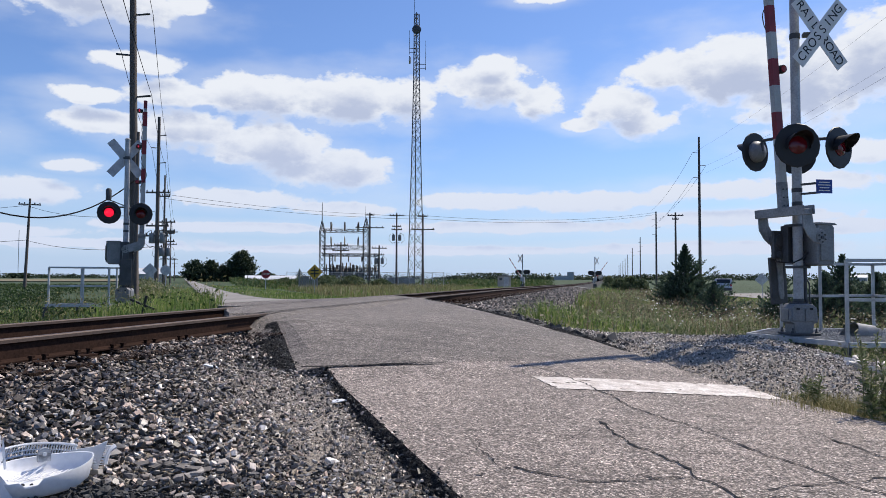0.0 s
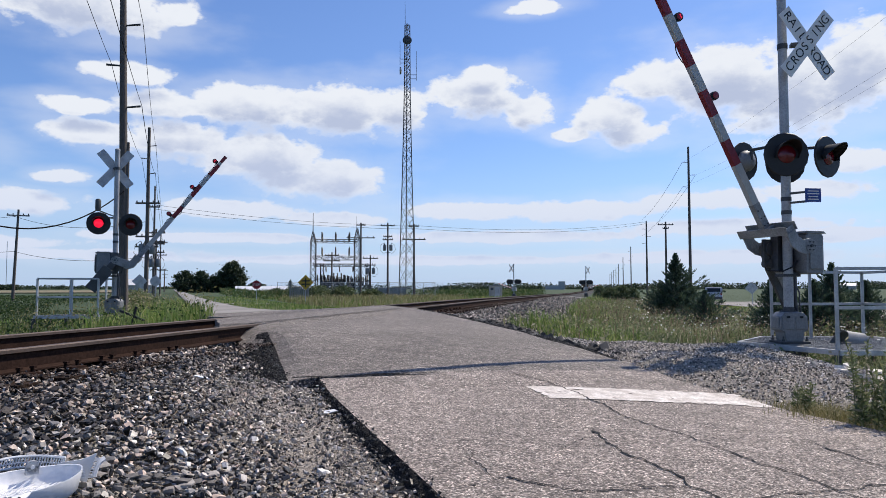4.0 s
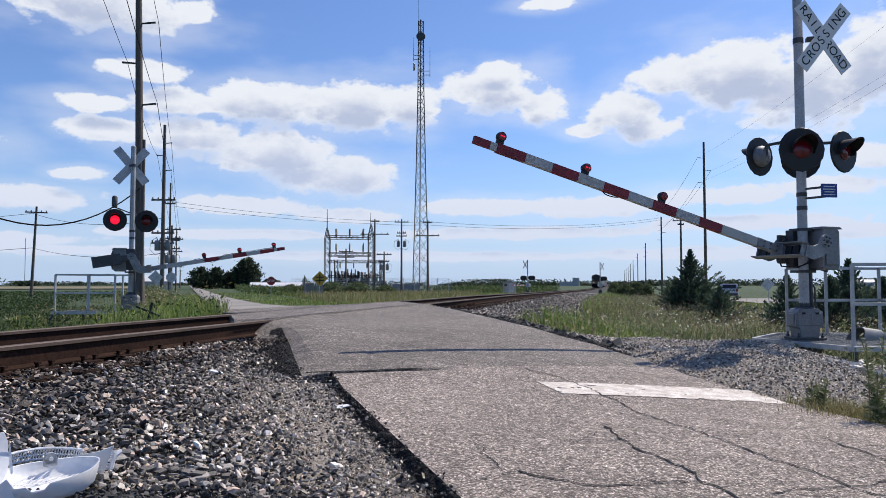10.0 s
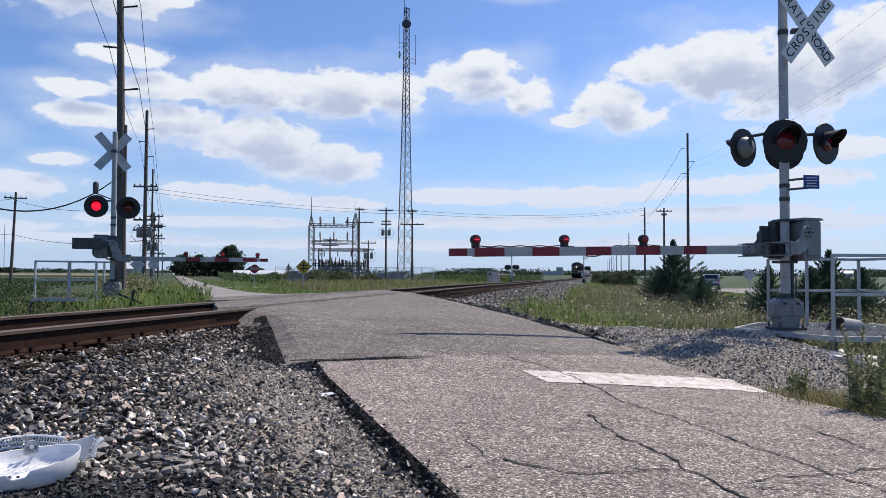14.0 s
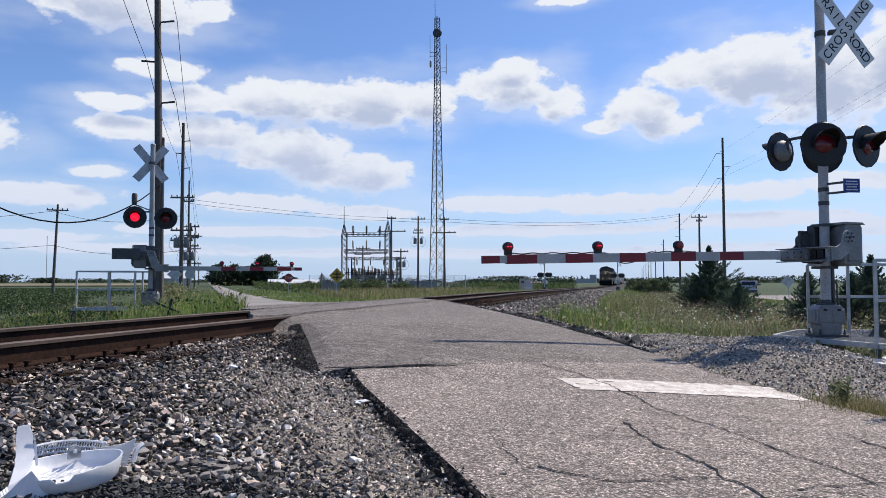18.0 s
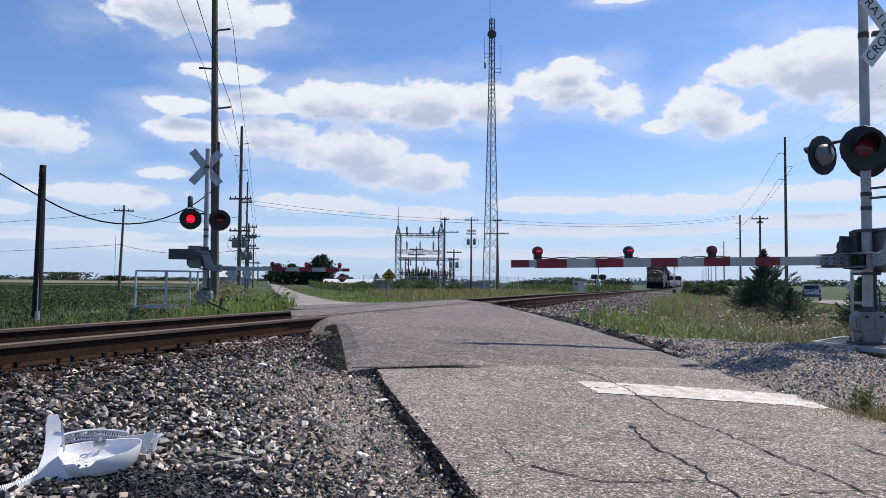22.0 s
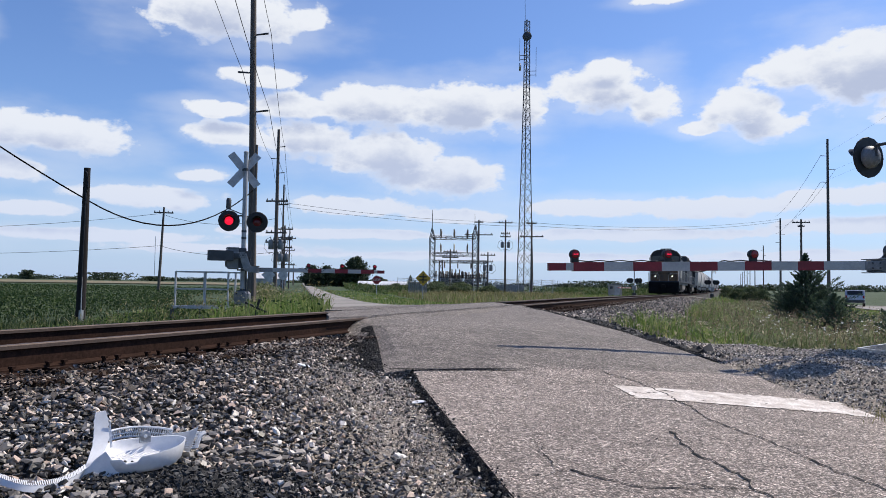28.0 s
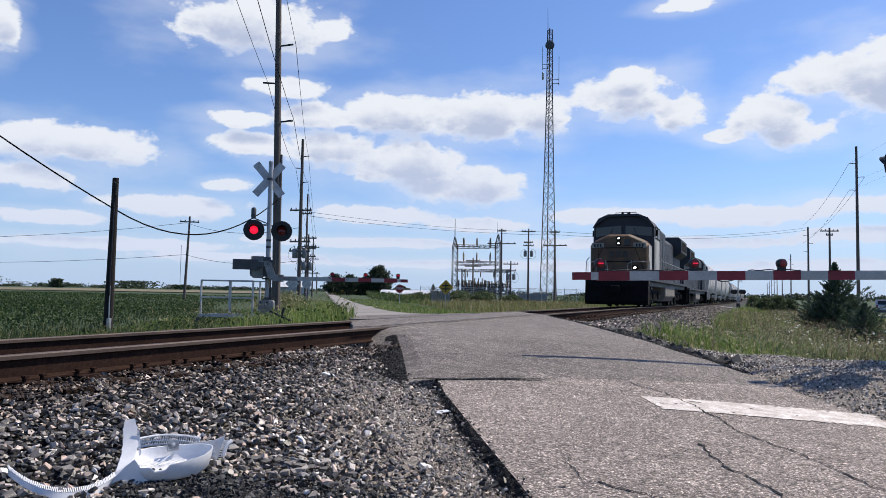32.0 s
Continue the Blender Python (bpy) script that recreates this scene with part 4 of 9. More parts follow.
utility_pole((-216, 338.0, 0.4), 7.4, 0.16, [(6.8, 1.1, 13, "arm")])
CREOSOTE = material("dark_creosoted_wood", (0.040, 0.035, 0.033), 0.95, scale=1.5, fine=25, vary=0.5, bump=0.6, second=(0.022, 0.02, 0.019), stretch=(4, 4, 0.25), spec=0.15)
stub = utility_pole((-16.78, 15.7, 0.45), 4.43, 0.14, lean=(0.008, 0.004), label="short dark wooden stub pole with a cable at the field edge")
stub.children[0].data.materials[0] = CREOSOTE
part("riser", Shape().box((0.14, -0.1, 0.18), (0.1, 0.08, 0.36)).tube((0.13, -0.1, 0.3), (0.12, -0.1, 1.3), 0.016, n=8), GALVANISED, stub, "pale conduit riser")
part("loop", Shape().sweep([(0.05, -0.05, 4.34), (0.2, -0.12, 4.24), (0.24, -0.13, 3.9), (0.15, -0.1, 3.7), (0.13, -0.12, 1.0)], 0.018), BLACK, stub, "hanging cable loop")
utility_pole((-57, 63, 0.4), 9.2, 0.16, [(8.6, 1.0, 40, "arm")], lean=(0.035, 0.01))
utility_pole((11.3, 95.7, 0.4), 19.0, 0.2, [(17.0, 0.8, 193, "peg"), (15.4, 0.8, 13, "peg"), (13.9, 0.8, 193, "peg")])
utility_pole((8.9, 101.1, 0.4), 10.1, 0.17, [(9.7, 1.05, 13, "arm"), (9.2, 0.4, 13, "arm")])
for x, y, h in ((9.2, 145.0, 14.2), (10.2, 237.6, 14.4), (9.8, 299.0, 13.6), (9.4, 350.0, 12.6), (9.6, 410.0, 12.6), (9.6, 470.0, 12.6), (9.6, 540.0, 12.8), (9.6, 620.0, 13.0)):
    utility_pole((x, y, 0.35), h, 0.2, [(h - 1.6, 0.8, 193, "peg"), (h - 3.0, 0.8, 13, "peg"), (h - 4.4, 0.8, 193, "peg")])


def wire(name, a, b, sag, r, label, steps=14):
    a, b = Vector(a), Vector(b)
    pts = [a.lerp(b, i / steps) - Vector((0, 0, sag * 4 * (i / steps) * (1 - i / steps))) for i in range(steps + 1)]
    return tagged(part(name, Shape().sweep(pts, r, 4), WIRE), label, "wire", "overhead wires")


def radio_tower(place, height, base):
    tower = thing("radio_tower", "tall grey lattice radio tower with dish antennas", "radio tower", at=Matrix.Translation(place) @ pose(0, 0, 0, 0, 0, 12))

    def corner(i, z):
        r = np.interp(z / height, [0, 0.45, 0.75, 1], [base, 0.95, 0.6, 0.5])
        a = radians(28 + 120 * i)
        return Vector((math.cos(a) * r, math.sin(a) * r, z))

    for i in range(3):
        zs = np.linspace(0, height, 9)
        for a, b in zip(zs, zs[1:]):
            part("leg_section", Shape().tube(corner(i, a), corner(i, b), 0.085, 0.08, 8), DARK_STEEL, tower)
        z = 0.0
        while z < height - 0.3:
            top = min(z + np.interp(z / height, [0, 1], [2.4, 1.0]), height)
            part("brace", Shape().tube(corner(i, z), corner((i + 1) % 3, top), 0.035, n=5), DARK_STEEL, tower)
            part("brace", Shape().tube(corner((i + 1) % 3, z), corner(i, top), 0.035, n=5), DARK_STEEL, tower)
            z = top
    part("dish", Shape().lathe([(0.0, 0.0), (0.45, 0.1), (0.78, 0.3), (0.8, 0.36), (0.6, 0.5), (0.0, 0.55)], pose(0.05, -0.7, height - 3.2, 90), 20), DARK_STEEL, tower, "round dish antenna", smooth=True)
    part("panel_dish", Shape().lathe([(0.0, 0.0), (0.6, 0.08), (0.72, 0.35), (0.0, 0.4)], pose(-0.95, 0.1, height - 8.2, 0, -90, 0), 16), GALVANISED, tower, "pale drum antenna", smooth=True)
    for x, z, h in ((-1.25, height - 6.2, 4.2), (1.6, height - 9.0, 5.2)):
        part("antenna_arm", Shape().beam((0, 0, z), (x, 0, z), 0.08).beam((0, 0, z - 0.7), (x, 0, z - 0.7), 0.08), DARK_STEEL, tower)
        part("whip", Shape().tube((x, 0, z - 1.0), (x, 0, z + h - 1.0), 0.045, 0.03, 6), DARK_STEEL, tower)
    part("whip", Shape().tube((-0.35, 0, height), (-0.4, 0, height + 4.0), 0.05, 0.025, 6), DARK_STEEL, tower)
    return tower


radio_tower((-32.2, 122.9, 0.4), 47.6, 1.65)
far_mast = thing("guyed_mast", "very thin distant guyed mast on the horizon", "radio mast", at=Matrix.Translation((-900, 980, 0)))
part("mast", Shape().tube((0, 0, 0), (0, 0, 75), 0.45, 0.45, 6), GALVANISED, far_mast)

# ---- loose ground: stones, cracks, paint ----
rng = np.random.default_rng(4)


def fast_mesh(name, verts, faces, mat, smooth=False):
    """verts (N, 3); faces a list of arrays of equal-sided faces."""
    mesh = bpy.data.meshes.new(name)
    mesh.vertices.add(len(verts))
    mesh.vertices.foreach_set("co", np.asarray(verts, np.float32).ravel())
    loops = np.concatenate([f.ravel() for f in faces])
    sizes = np.concatenate([np.full(len(f), f.shape[1]) for f in faces])
    starts = np.concatenate([[0], np.cumsum(sizes)[:-1]])
    mesh.loops.add(len(loops))
    mesh.loops.foreach_set("vertex_index", loops.astype(np.int32))
    mesh.polygons.add(len(sizes))
    mesh.polygons.foreach_set("loop_start", starts.astype(np.int32))
    mesh.update(calc_edges=True)
    mesh.shade_flat()
    mesh.validate()
    if mat:
        mesh.materials.append(mat)
    if smooth:
        mesh.shade_smooth()
    return mesh


def swarm(name, verts, cell_faces, mat, label, category, parent=None):
    """Many alike small pieces in one mesh. verts (N, k, 3)."""
    n, k, _ = verts.shape
    base = (np.arange(n) * k)[:, None, None]
    faces = [(np.array(f)[None] + base).reshape(-1, len(f[0])) for f in cell_faces]
    ob = new(name, fast_mesh(name, verts.reshape(-1, 3), faces, mat))
    if parent:
        ob.parent = parent
        ob["kind"] = "stuff"
        return ob
    return tagged(ob, label, category, kind="stuff")


def turns(n, tilt):
    """Random turn matrices: any way round z, tipped by up to tilt radians."""
    a, b, c = rng.uniform(0, 2 * np.pi, n), rng.normal(0, tilt, n), rng.normal(0, tilt, n)
    ca, sa, cb, sb, cc, sc = np.cos(a), np.sin(a), np.cos(b), np.sin(b), np.cos(c), np.sin(c)
    rx = np.zeros((n, 3, 3))
    rx[:, 0, 0], rx[:, 1, 1], rx[:, 1, 2], rx[:, 2, 1], rx[:, 2, 2] = 1, cb, -sb, sb, cb
    ry = np.zeros((n, 3, 3))
    ry[:, 1, 1], ry[:, 0, 0], ry[:, 0, 2], ry[:, 2, 0], ry[:, 2, 2] = 1, cc, sc, -sc, cc
    rz = np.zeros((n, 3, 3))
    rz[:, 2, 2], rz[:, 0, 0], rz[:, 0, 1], rz[:, 1, 0], rz[:, 1, 1] = 1, ca, -sa, sa, ca
    return rz @ ry @ rx


def stone_forms(count, corners):
    """Broken stones: hulls of a few points each, all with the same number of faces."""
    forms, faces = [], []
    while len(forms) < count:
        pts = rng.normal(0, 1, (corners, 3))
        pts *= (rng.uniform(0.8, 1.13, corners) / np.linalg.norm(pts, axis=1))[:, None]
        if corners > 8:
            # a broken block: eight jogged corners and a few knocked-off faces
            pts[:8] = [(i, j, k) for i in (-1, 1) for j in (-1, 1) for k in (-1, 1)] * rng.uniform(0.30, 0.86, (8, 3))
        bm = bmesh.new()
        for p in pts:
            bm.verts.new(p)
        bmesh.ops.convex_hull(bm, input=bm.verts)
        bmesh.ops.triangulate(bm, faces=bm.faces)
        bm.verts.index_update()
        f = [tuple(v.index for v in face.verts) for face in bm.faces]
        whole = len(f) == 2 * corners - 4 and len({i for t in f for i in t}) == corners
        v = np.array([tuple(p.co) for p in bm.verts])
        bm.free()
        if whole and len(v) == corners and np.ptp(v, axis=0).min() > 0.9:
            forms.append(v)
            faces.append(f)
    return np.array(forms), np.array(faces)


FORMS, FORM_FACES = stone_forms(40, 11)
SMALL_FORMS, SMALL_FACES = stone_forms(20, 7)


def stones(name, xy, size, mat, label, category, sink=0.25, flat=0.68, tilt=0.45, lift=None, pile=0.0, plain=True):
    n = len(xy)
    shapes, sides = (SMALL_FORMS, SMALL_FACES) if plain else (FORMS, FORM_FACES)
    scale = size[:, None] * np.column_stack([rng.uniform(0.8, 1.35, n), rng.uniform(0.65, 1.05, n), rng.uniform(flat - 0.2, flat + 0.15, n)])
    kind = rng.integers(0, len(shapes), n)
    v = shapes[kind] * scale[:, None, :]
    v = np.einsum("nij,nkj->nki", turns(n, tilt), v)
    z = (ground_z(xy[:, 0], xy[:, 1]) if lift is None else lift) + pile * rng.uniform(0, 1, n)
    v += np.column_stack([xy, z + size * (0.55 - sink)])[:, None, :]
    faces = (sides[kind] + (np.arange(n) * shapes.shape[1])[:, None, None]).reshape(-1, 3)
    return tagged(new(name, fast_mesh(name, v.reshape(-1, 3), [faces], mat)), label, category, kind="stuff")


def patch_noise(x, y, f):
    return np.sin(x * f + 1.3 * np.sin(y * f * 0.7)) * np.cos(y * f * 0.9 + 0.8 * np.sin(x * f * 1.3))


def stone_material(name, stops, rough=0.9):
    """Stones of mixed tone: each takes its own colour from the stops."""
    mat = bpy.data.materials.new(name)
    mat.use_nodes = True
    nodes, links = mat.node_tree.nodes, mat.node_tree.links
    bsdf = nodes["Principled BSDF"]
    bsdf.inputs["Roughness"].default_value = rough
    geo, ramp = nodes.new("ShaderNodeNewGeometry"), nodes.new("ShaderNodeValToRGB")
    ramp.color_ramp.interpolation = "LINEAR"
    while len(ramp.color_ramp.elements) < len(stops):
        ramp.color_ramp.elements.new(0.5)
    for e, (p, c) in zip(ramp.color_ramp.elements, stops):
        e.position, e.color = p, (*c, 1)
    links.new(geo.outputs["Random Per Island"], ramp.inputs[0])
    coord, tex = nodes.new("ShaderNodeTexCoord"), nodes.new("ShaderNodeTexNoise")
    tex.inputs["Scale"].default_value, tex.inputs["Detail"].default_value, tex.inputs["Roughness"].default_value = 45, 5, 0.7
    links.new(coord.outputs["Object"], tex.inputs["Vector"])
    tone = nodes.new("ShaderNodeMapRange")
    tone.inputs[1].default_value, tone.inputs[2].default_value, tone.inputs[3].default_value, tone.inputs[4].default_value = 0.3, 0.7, 0.72, 1.3
    links.new(tex.outputs["Fac"], tone.inputs[0])
    mul = nodes.new("ShaderNodeVectorMath")
    mul.operation = "SCALE"
    links.new(ramp.outputs[0], mul.inputs[0])
    links.new(tone.outputs[0], mul.inputs["Scale"])
    links.new(mul.outputs[0], bsdf.inputs["Base Color"])
    b = nodes.new("ShaderNodeBump")
    b.inputs["Strength"].default_value, b.inputs["Distance"].default_value = 0.4, 0.006
    links.new(tex.outputs["Fac"], b.inputs["Height"])
    links.new(b.outputs[0], bsdf.inputs["Normal"])
    return mat


# the near-black and brightest stops also carry gap shade and sunlit tops
BALLAST = stone_material("mixed_ballast_stone", [(0.0, (0.006, 0.006, 0.006)), (0.34, (0.032, 0.030, 0.028)), (0.55, (0.145, 0.132, 0.118)), (0.76, (0.38, 0.35, 0.315)), (0.87, (0.52, 0.385, 0.30)), (1.0, (0.82, 0.77, 0.70))], 0.45)
OLD_BALLAST = stone_material("stained_ballast_stone", [(0.0, (0.010, 0.009, 0.008)), (0.38, (0.045, 0.037, 0.031)), (0.63, (0.125, 0.102, 0.082)), (0.84, (0.31, 0.245, 0.195)), (1.0, (0.60, 0.51, 0.43))], 0.5)
FINES = stone_material("fine_road_gravel", [(0.0, (0.03, 0.028, 0.026)), (0.35, (0.17, 0.152, 0.13)), (0.65, (0.47, 0.41, 0.345)), (1.0, (0.82, 0.74, 0.64))], 0.7)
GRIT = stone_material("pale_grit", [(0.0, (0.04, 0.037, 0.033)), (0.35, (0.24, 0.212, 0.18)), (0.7, (0.50, 0.435, 0.365)), (1.0, (0.84, 0.755, 0.65))])
CHIPS = stone_material("limestone_chips", [(0.0, (0.02, 0.019, 0.017)), (0.38, (0.20, 0.182, 0.158)), (0.75, (0.52, 0.47, 0.405)), (1.0, (0.86, 0.79, 0.70))], 0.7)
TIE_DIRT = stone_material("rusty_dirt", [(0.0, (0.02, 0.013, 0.010)), (0.6, (0.06, 0.040, 0.030)), (0.9, (0.14, 0.10, 0.078)), (1.0, (0.36, 0.30, 0.25))])
SLABS = stone_material("broken_asphalt_slab", [(0.0, (0.10, 0.092, 0.085)), (0.6, (0.24, 0.215, 0.195)), (1.0, (0.42, 0.385, 0.35))])
CRUMBS = stone_material("asphalt_crumbs", [(0.0, (0.018, 0.018, 0.018)), (0.7, (0.05, 0.049, 0.048)), (1.0, (0.12, 0.117, 0.11))])


def ballast():
    def inside(n, x0, x1, y0, y1, keep):
        xy = np.column_stack([rng.uniform(x0, x1, n), rng.uniform(y0, y1, n)])
        return xy[keep(*along(xy[:, 0], xy[:, 1]), xy)]

    # beside the near rail, coarse by the ties and finer and paler towards the road
    xy = inside(112000, -4.25, 0.6, 0.6, 10.5, lambda s, n, p: (n < 1.22) & ((s < 7.0) | (n < 0.86)) & (np.hypot(p[:, 0] + 2.31, p[:, 1] - 2.78) > 0.19) & (p[:, 0] > -4.02 + rng.normal(0, 0.10, len(n))))
    n = along(xy[:, 0], xy[:, 1])[1]
    fine = np.clip((n + 0.3 + 0.3 * np.sin(xy[:, 1] * 1.4)) / 1.15, 0, 0.9)
    small = rng.uniform(0, 1, len(xy)) < fine ** 1.3
    size = rng.uniform(0.009, 0.0265, len(xy)) * (1 - 0.3 * fine) * rng.choice([1, 1, 1, 1.4], len(xy))
    thin = rng.uniform(0, 1, len(xy)) < 0.6
    old = ~small & thin & (xy[:, 0] < -3.15 + 0.3 * np.sin(xy[:, 1] * 1.9) + rng.normal(0, 0.3, len(xy)))
    stones("ballast_stones", xy[old], size[old], OLD_BALLAST, "dark oil-stained ballast stones along the ties", "ballast", sink=0.1, flat=0.5, tilt=0.45, pile=0.045, plain=False)
    thin &= ~old
    stones("ballast_stones", xy[~small & thin], size[~small & thin], BALLAST, "mixed grey and tan crushed ballast stones beside the rail", "ballast", sink=0.1, flat=0.5, tilt=0.45, pile=0.055, plain=False)
    stones("fine_gravel", xy[small], size[small] * rng.uniform(0.35, 1.0, small.sum()), FINES, "fine pale and dark gravel at the road edge", "gravel", sink=0.2, tilt=0.6, pile=0.008)
    xy = inside(78000, -4.0, 0.6, 0.6, 9.0, lambda s, n, p: (n < 1.2) & (s < 7.1) & (n > -0.15 + rng.normal(0, 0.3, len(n))))
    stones("grit", xy, rng.uniform(0.004, 0.0115, len(xy)), GRIT, "pale grit and dust at the road edge", "gravel", pile=0.004)
    xy = inside(9000, -4.2, 1.2, -4.5, 0.6, lambda s, n, p: n < 1.2)
    stones("ballast_stones", xy, rng.uniform(0.02, 0.036, len(xy)), BALLAST, "mixed grey ballast stones beside the road", "ballast", tilt=0.7)
    xy = inside(5000, -4.7, -3.5, 6.2, 9.6, lambda s, n, p: (n > -0.8) & (n < 0.8))
    stones("ballast_stones", xy, rng.uniform(0.014, 0.03, len(xy)), OLD_BALLAST, "dark ballast stones packed against the ramp", "ballast", tilt=0.7, pile=0.05, plain=False)
    # black crumbled asphalt heaped over the stones before the fan, with a few pale slabs left whole
    xy = np.concatenate([rng.normal(0, 1, (4200, 2)) * [0.19, 0.11] + [-1.98, 2.72], rng.normal(0, 1, (3000, 2)) * [0.2, 0.2] + [-1.68, 3.0], rng.normal(0, 1, (1300, 2)) * [0.12, 0.05] + [-2.2, 2.5]])
    xy = xy[(along(xy[:, 0], xy[:, 1])[1] < 0.9) & (np.hypot(xy[:, 0] + 2.31, xy[:, 1] - 2.78) > 0.2)]
    heap = 0.05 * np.exp(-(((xy[:, 0] + 1.98) / 0.26) ** 2 + ((xy[:, 1] - 2.72) / 0.16) ** 2))
    stones("asphalt_crumbs", xy, rng.uniform(0.004, 0.012, len(xy)) * rng.choice([1, 1, 1, 2.0], len(xy)), CRUMBS, "black crumbled asphalt heaped over the ballast", "rubble", pile=0.03, lift=ground_z(xy[:, 0], xy[:, 1]) + 0.026 + heap)
    xy = np.concatenate([rng.normal(0, 1, (30, 2)) * [0.09, 0.11] + [-1.98, 3.36], rng.normal(0, 1, (18, 2)) * [0.25, 0.25] + [-1.8, 3.0]])
    stones("asphalt_slabs", xy, rng.uniform(0.022, 0.05, len(xy)), SLABS, "flat pale broken asphalt pieces on the ballast", "rubble", flat=0.32, tilt=0.12, plain=False, lift=ground_z(xy[:, 0], xy[:, 1]) + 0.045)
    # brown dirt and small stones over the ends of the ties
    xy = np.column_stack([rng.uniform(-4.36, -3.72, 5200), rng.uniform(0.4, 8.3, 5200)])
    xy = xy[patch_noise(xy[:, 0] * 2.2, xy[:, 1], 3.1) + rng.normal(0, 0.5, len(xy)) > 0.0]
    stones("tie_dirt", xy, rng.uniform(0.005, 0.02, len(xy)), TIE_DIRT, "rust-brown dirt and small stones on the tie ends", "ballast", flat=0.5, plain=False, lift=np.full(len(xy), RAIL_Z - 0.205), pile=0.015)
    # between and beyond the rails
    xy = inside(9000, -6.9, -4.3, -4, 12, lambda s, n, p: n < 0.7)
    stones("ballast_stones", xy, rng.uniform(0.02, 0.042, len(xy)), BALLAST, "grey ballast stones between the rails", "ballast")
    # the bank past the crossing
    xy = np.column_stack([rng.uniform(-4.3, -0.6, 29000), 13 + 75 * rng.uniform(0, 1, 29000) ** 1.9])
    s, n = along(xy[:, 0], xy[:, 1])
    keep = (n > 5.1 + 0.07 * np.maximum(s - 14, 0)) & (xy[:, 0] < -0.85 + 0.5 * np.sin(xy[:, 1] * 0.7) + rng.normal(0, 0.25, len(xy)))
    xy = xy[keep]
    stones("ballast_stones", xy, rng.uniform(0.025, 0.05, len(xy)) * np.interp(xy[:, 1], [12, 40, 88], [1, 1.3, 2.2]), OLD_BALLAST, "dark ballast stones on the railway bank", "ballast")
    # pale gravel between the road and the signal
    xy = inside(66000, -1.5, 5.0, 5.5, 14.0, lambda s, n, p: (n > 5.0) & (np.hypot((s - 8.3) / 3.0, (n - 6.1) / 2.15) < 1.0 + 0.12 * np.sin(s * 5)) & (s < 11.0))
    stones("gravel", xy, rng.uniform(0.007, 0.021, len(xy)), CHIPS, "pale limestone gravel by the signal foot", "gravel", pile=0.02)
    # broken dark edges of the asphalt
    s = np.concatenate([rng.uniform(-1, 7.1, 900), rng.uniform(8.5, 14.5, 3600)])
    n = np.concatenate([1.22 - np.abs(rng.normal(0, 0.04, 900)), 5.08 + np.abs(rng.normal(0, 0.3, 3600))])
    x, y = ROAD_WAY[0] * s + ROAD_SIDE[0] * n, ROAD_WAY[1] * s + ROAD_SIDE[1] * n
    stones("asphalt_crumbs", np.column_stack([x, y]), rng.uniform(0.01, 0.032, len(s)), CRUMBS, "black crumbs along the broken asphalt edge", "rubble", lift=np.maximum(ground_z(x, y), road_z(s, n) - 0.10 - 0.25 * np.clip(np.maximum(0.8 - n, n - 5.1), 0, 1)))
    s, n = rng.uniform(9.0, 13.5, 260), 5.12 + np.abs(rng.normal(0, 0.25, 260))
    xy = np.column_stack([ROAD_WAY[0] * s + ROAD_SIDE[0] * n, ROAD_WAY[1] * s + ROAD_SIDE[1] * n])
    stones("asphalt_chunks", xy, rng.uniform(0.03, 0.11, 260), CRUMBS, "black broken asphalt chunks beside the road", "rubble", plain=False, flat=0.5)
    # pale rocks at the foot of the weeds
    s, n = rng.uniform(5.5, 7.0, 34), rng.uniform(7.0, 7.7, 34)
    xy = np.column_stack([ROAD_WAY[0] * s + ROAD_SIDE[0] * n, ROAD_WAY[1] * s + ROAD_SIDE[1] * n])
    forms = [fast_mesh("rock", f * np.array([0.085, 0.06, 0.05]), [k], CHIPS) for f, k in zip(FORMS[:6], FORM_FACES[:6])]
    for i, (x, y) in enumerate(xy):
        k = float(rng.uniform(0.5, 1.1))
        ob = new("rock", forms[i % 6])
        ob.matrix_basis = pose(float(x), float(y), float(ground_z(x, y)) + 0.03 * k, rng.uniform(-20, 20), rng.uniform(-20, 20), rng.uniform(0, 360)) @ Matrix.Scale(k, 4)
        tagged(ob, "pale limestone rock lying on gravel", "rock", "pale rocks")


ballast()


def stop_line():
    corners = [Vector((-0.63, 7.09)), Vector((-0.36, 6.53)), Vector((1.60, 7.02)), Vector((1.34, 7.68))]
    shape = Shape()
    nu, nv = 60, 16
    for j in range(nv + 1):
        for i in range(nu + 1):
            u, v = i / nu, j / nv
            p = (corners[0] * (1 - u) + corners[3] * u) * (1 - v) + (corners[1] * (1 - u) + corners[2] * u) * v
            wob = 0.018
            p = p + Vector((noise.noise((u * 30, v * 9, 1)) * wob, noise.noise((u * 30, v * 9, 4)) * wob))
            s, n = along(p.x, p.y)
            shape.v.append((p.x, p.y, float(road_z(s, n)) + 0.005))
    for j in range(nv):
        for i in range(nu):
            edge = min(i, nu - 1 - i, j, nv - 1 - j)
            worn = noise.noise((i * 0.21, j * 0.5, 8)) + 0.35 * noise.noise((i * 0.9, j * 1.1, 2))
            if worn > (0.62 if edge > 0 else 0.22):
                continue
            k = j * (nu + 1) + i
            shape.f.append((k, k + 1, k + nu + 2, k + nu + 1))
    tagged(part("stop_line", shape, LINE_PAINT, repair=False), "worn white painted stop line on the asphalt", "road marking", kind="structure")


stop_line()


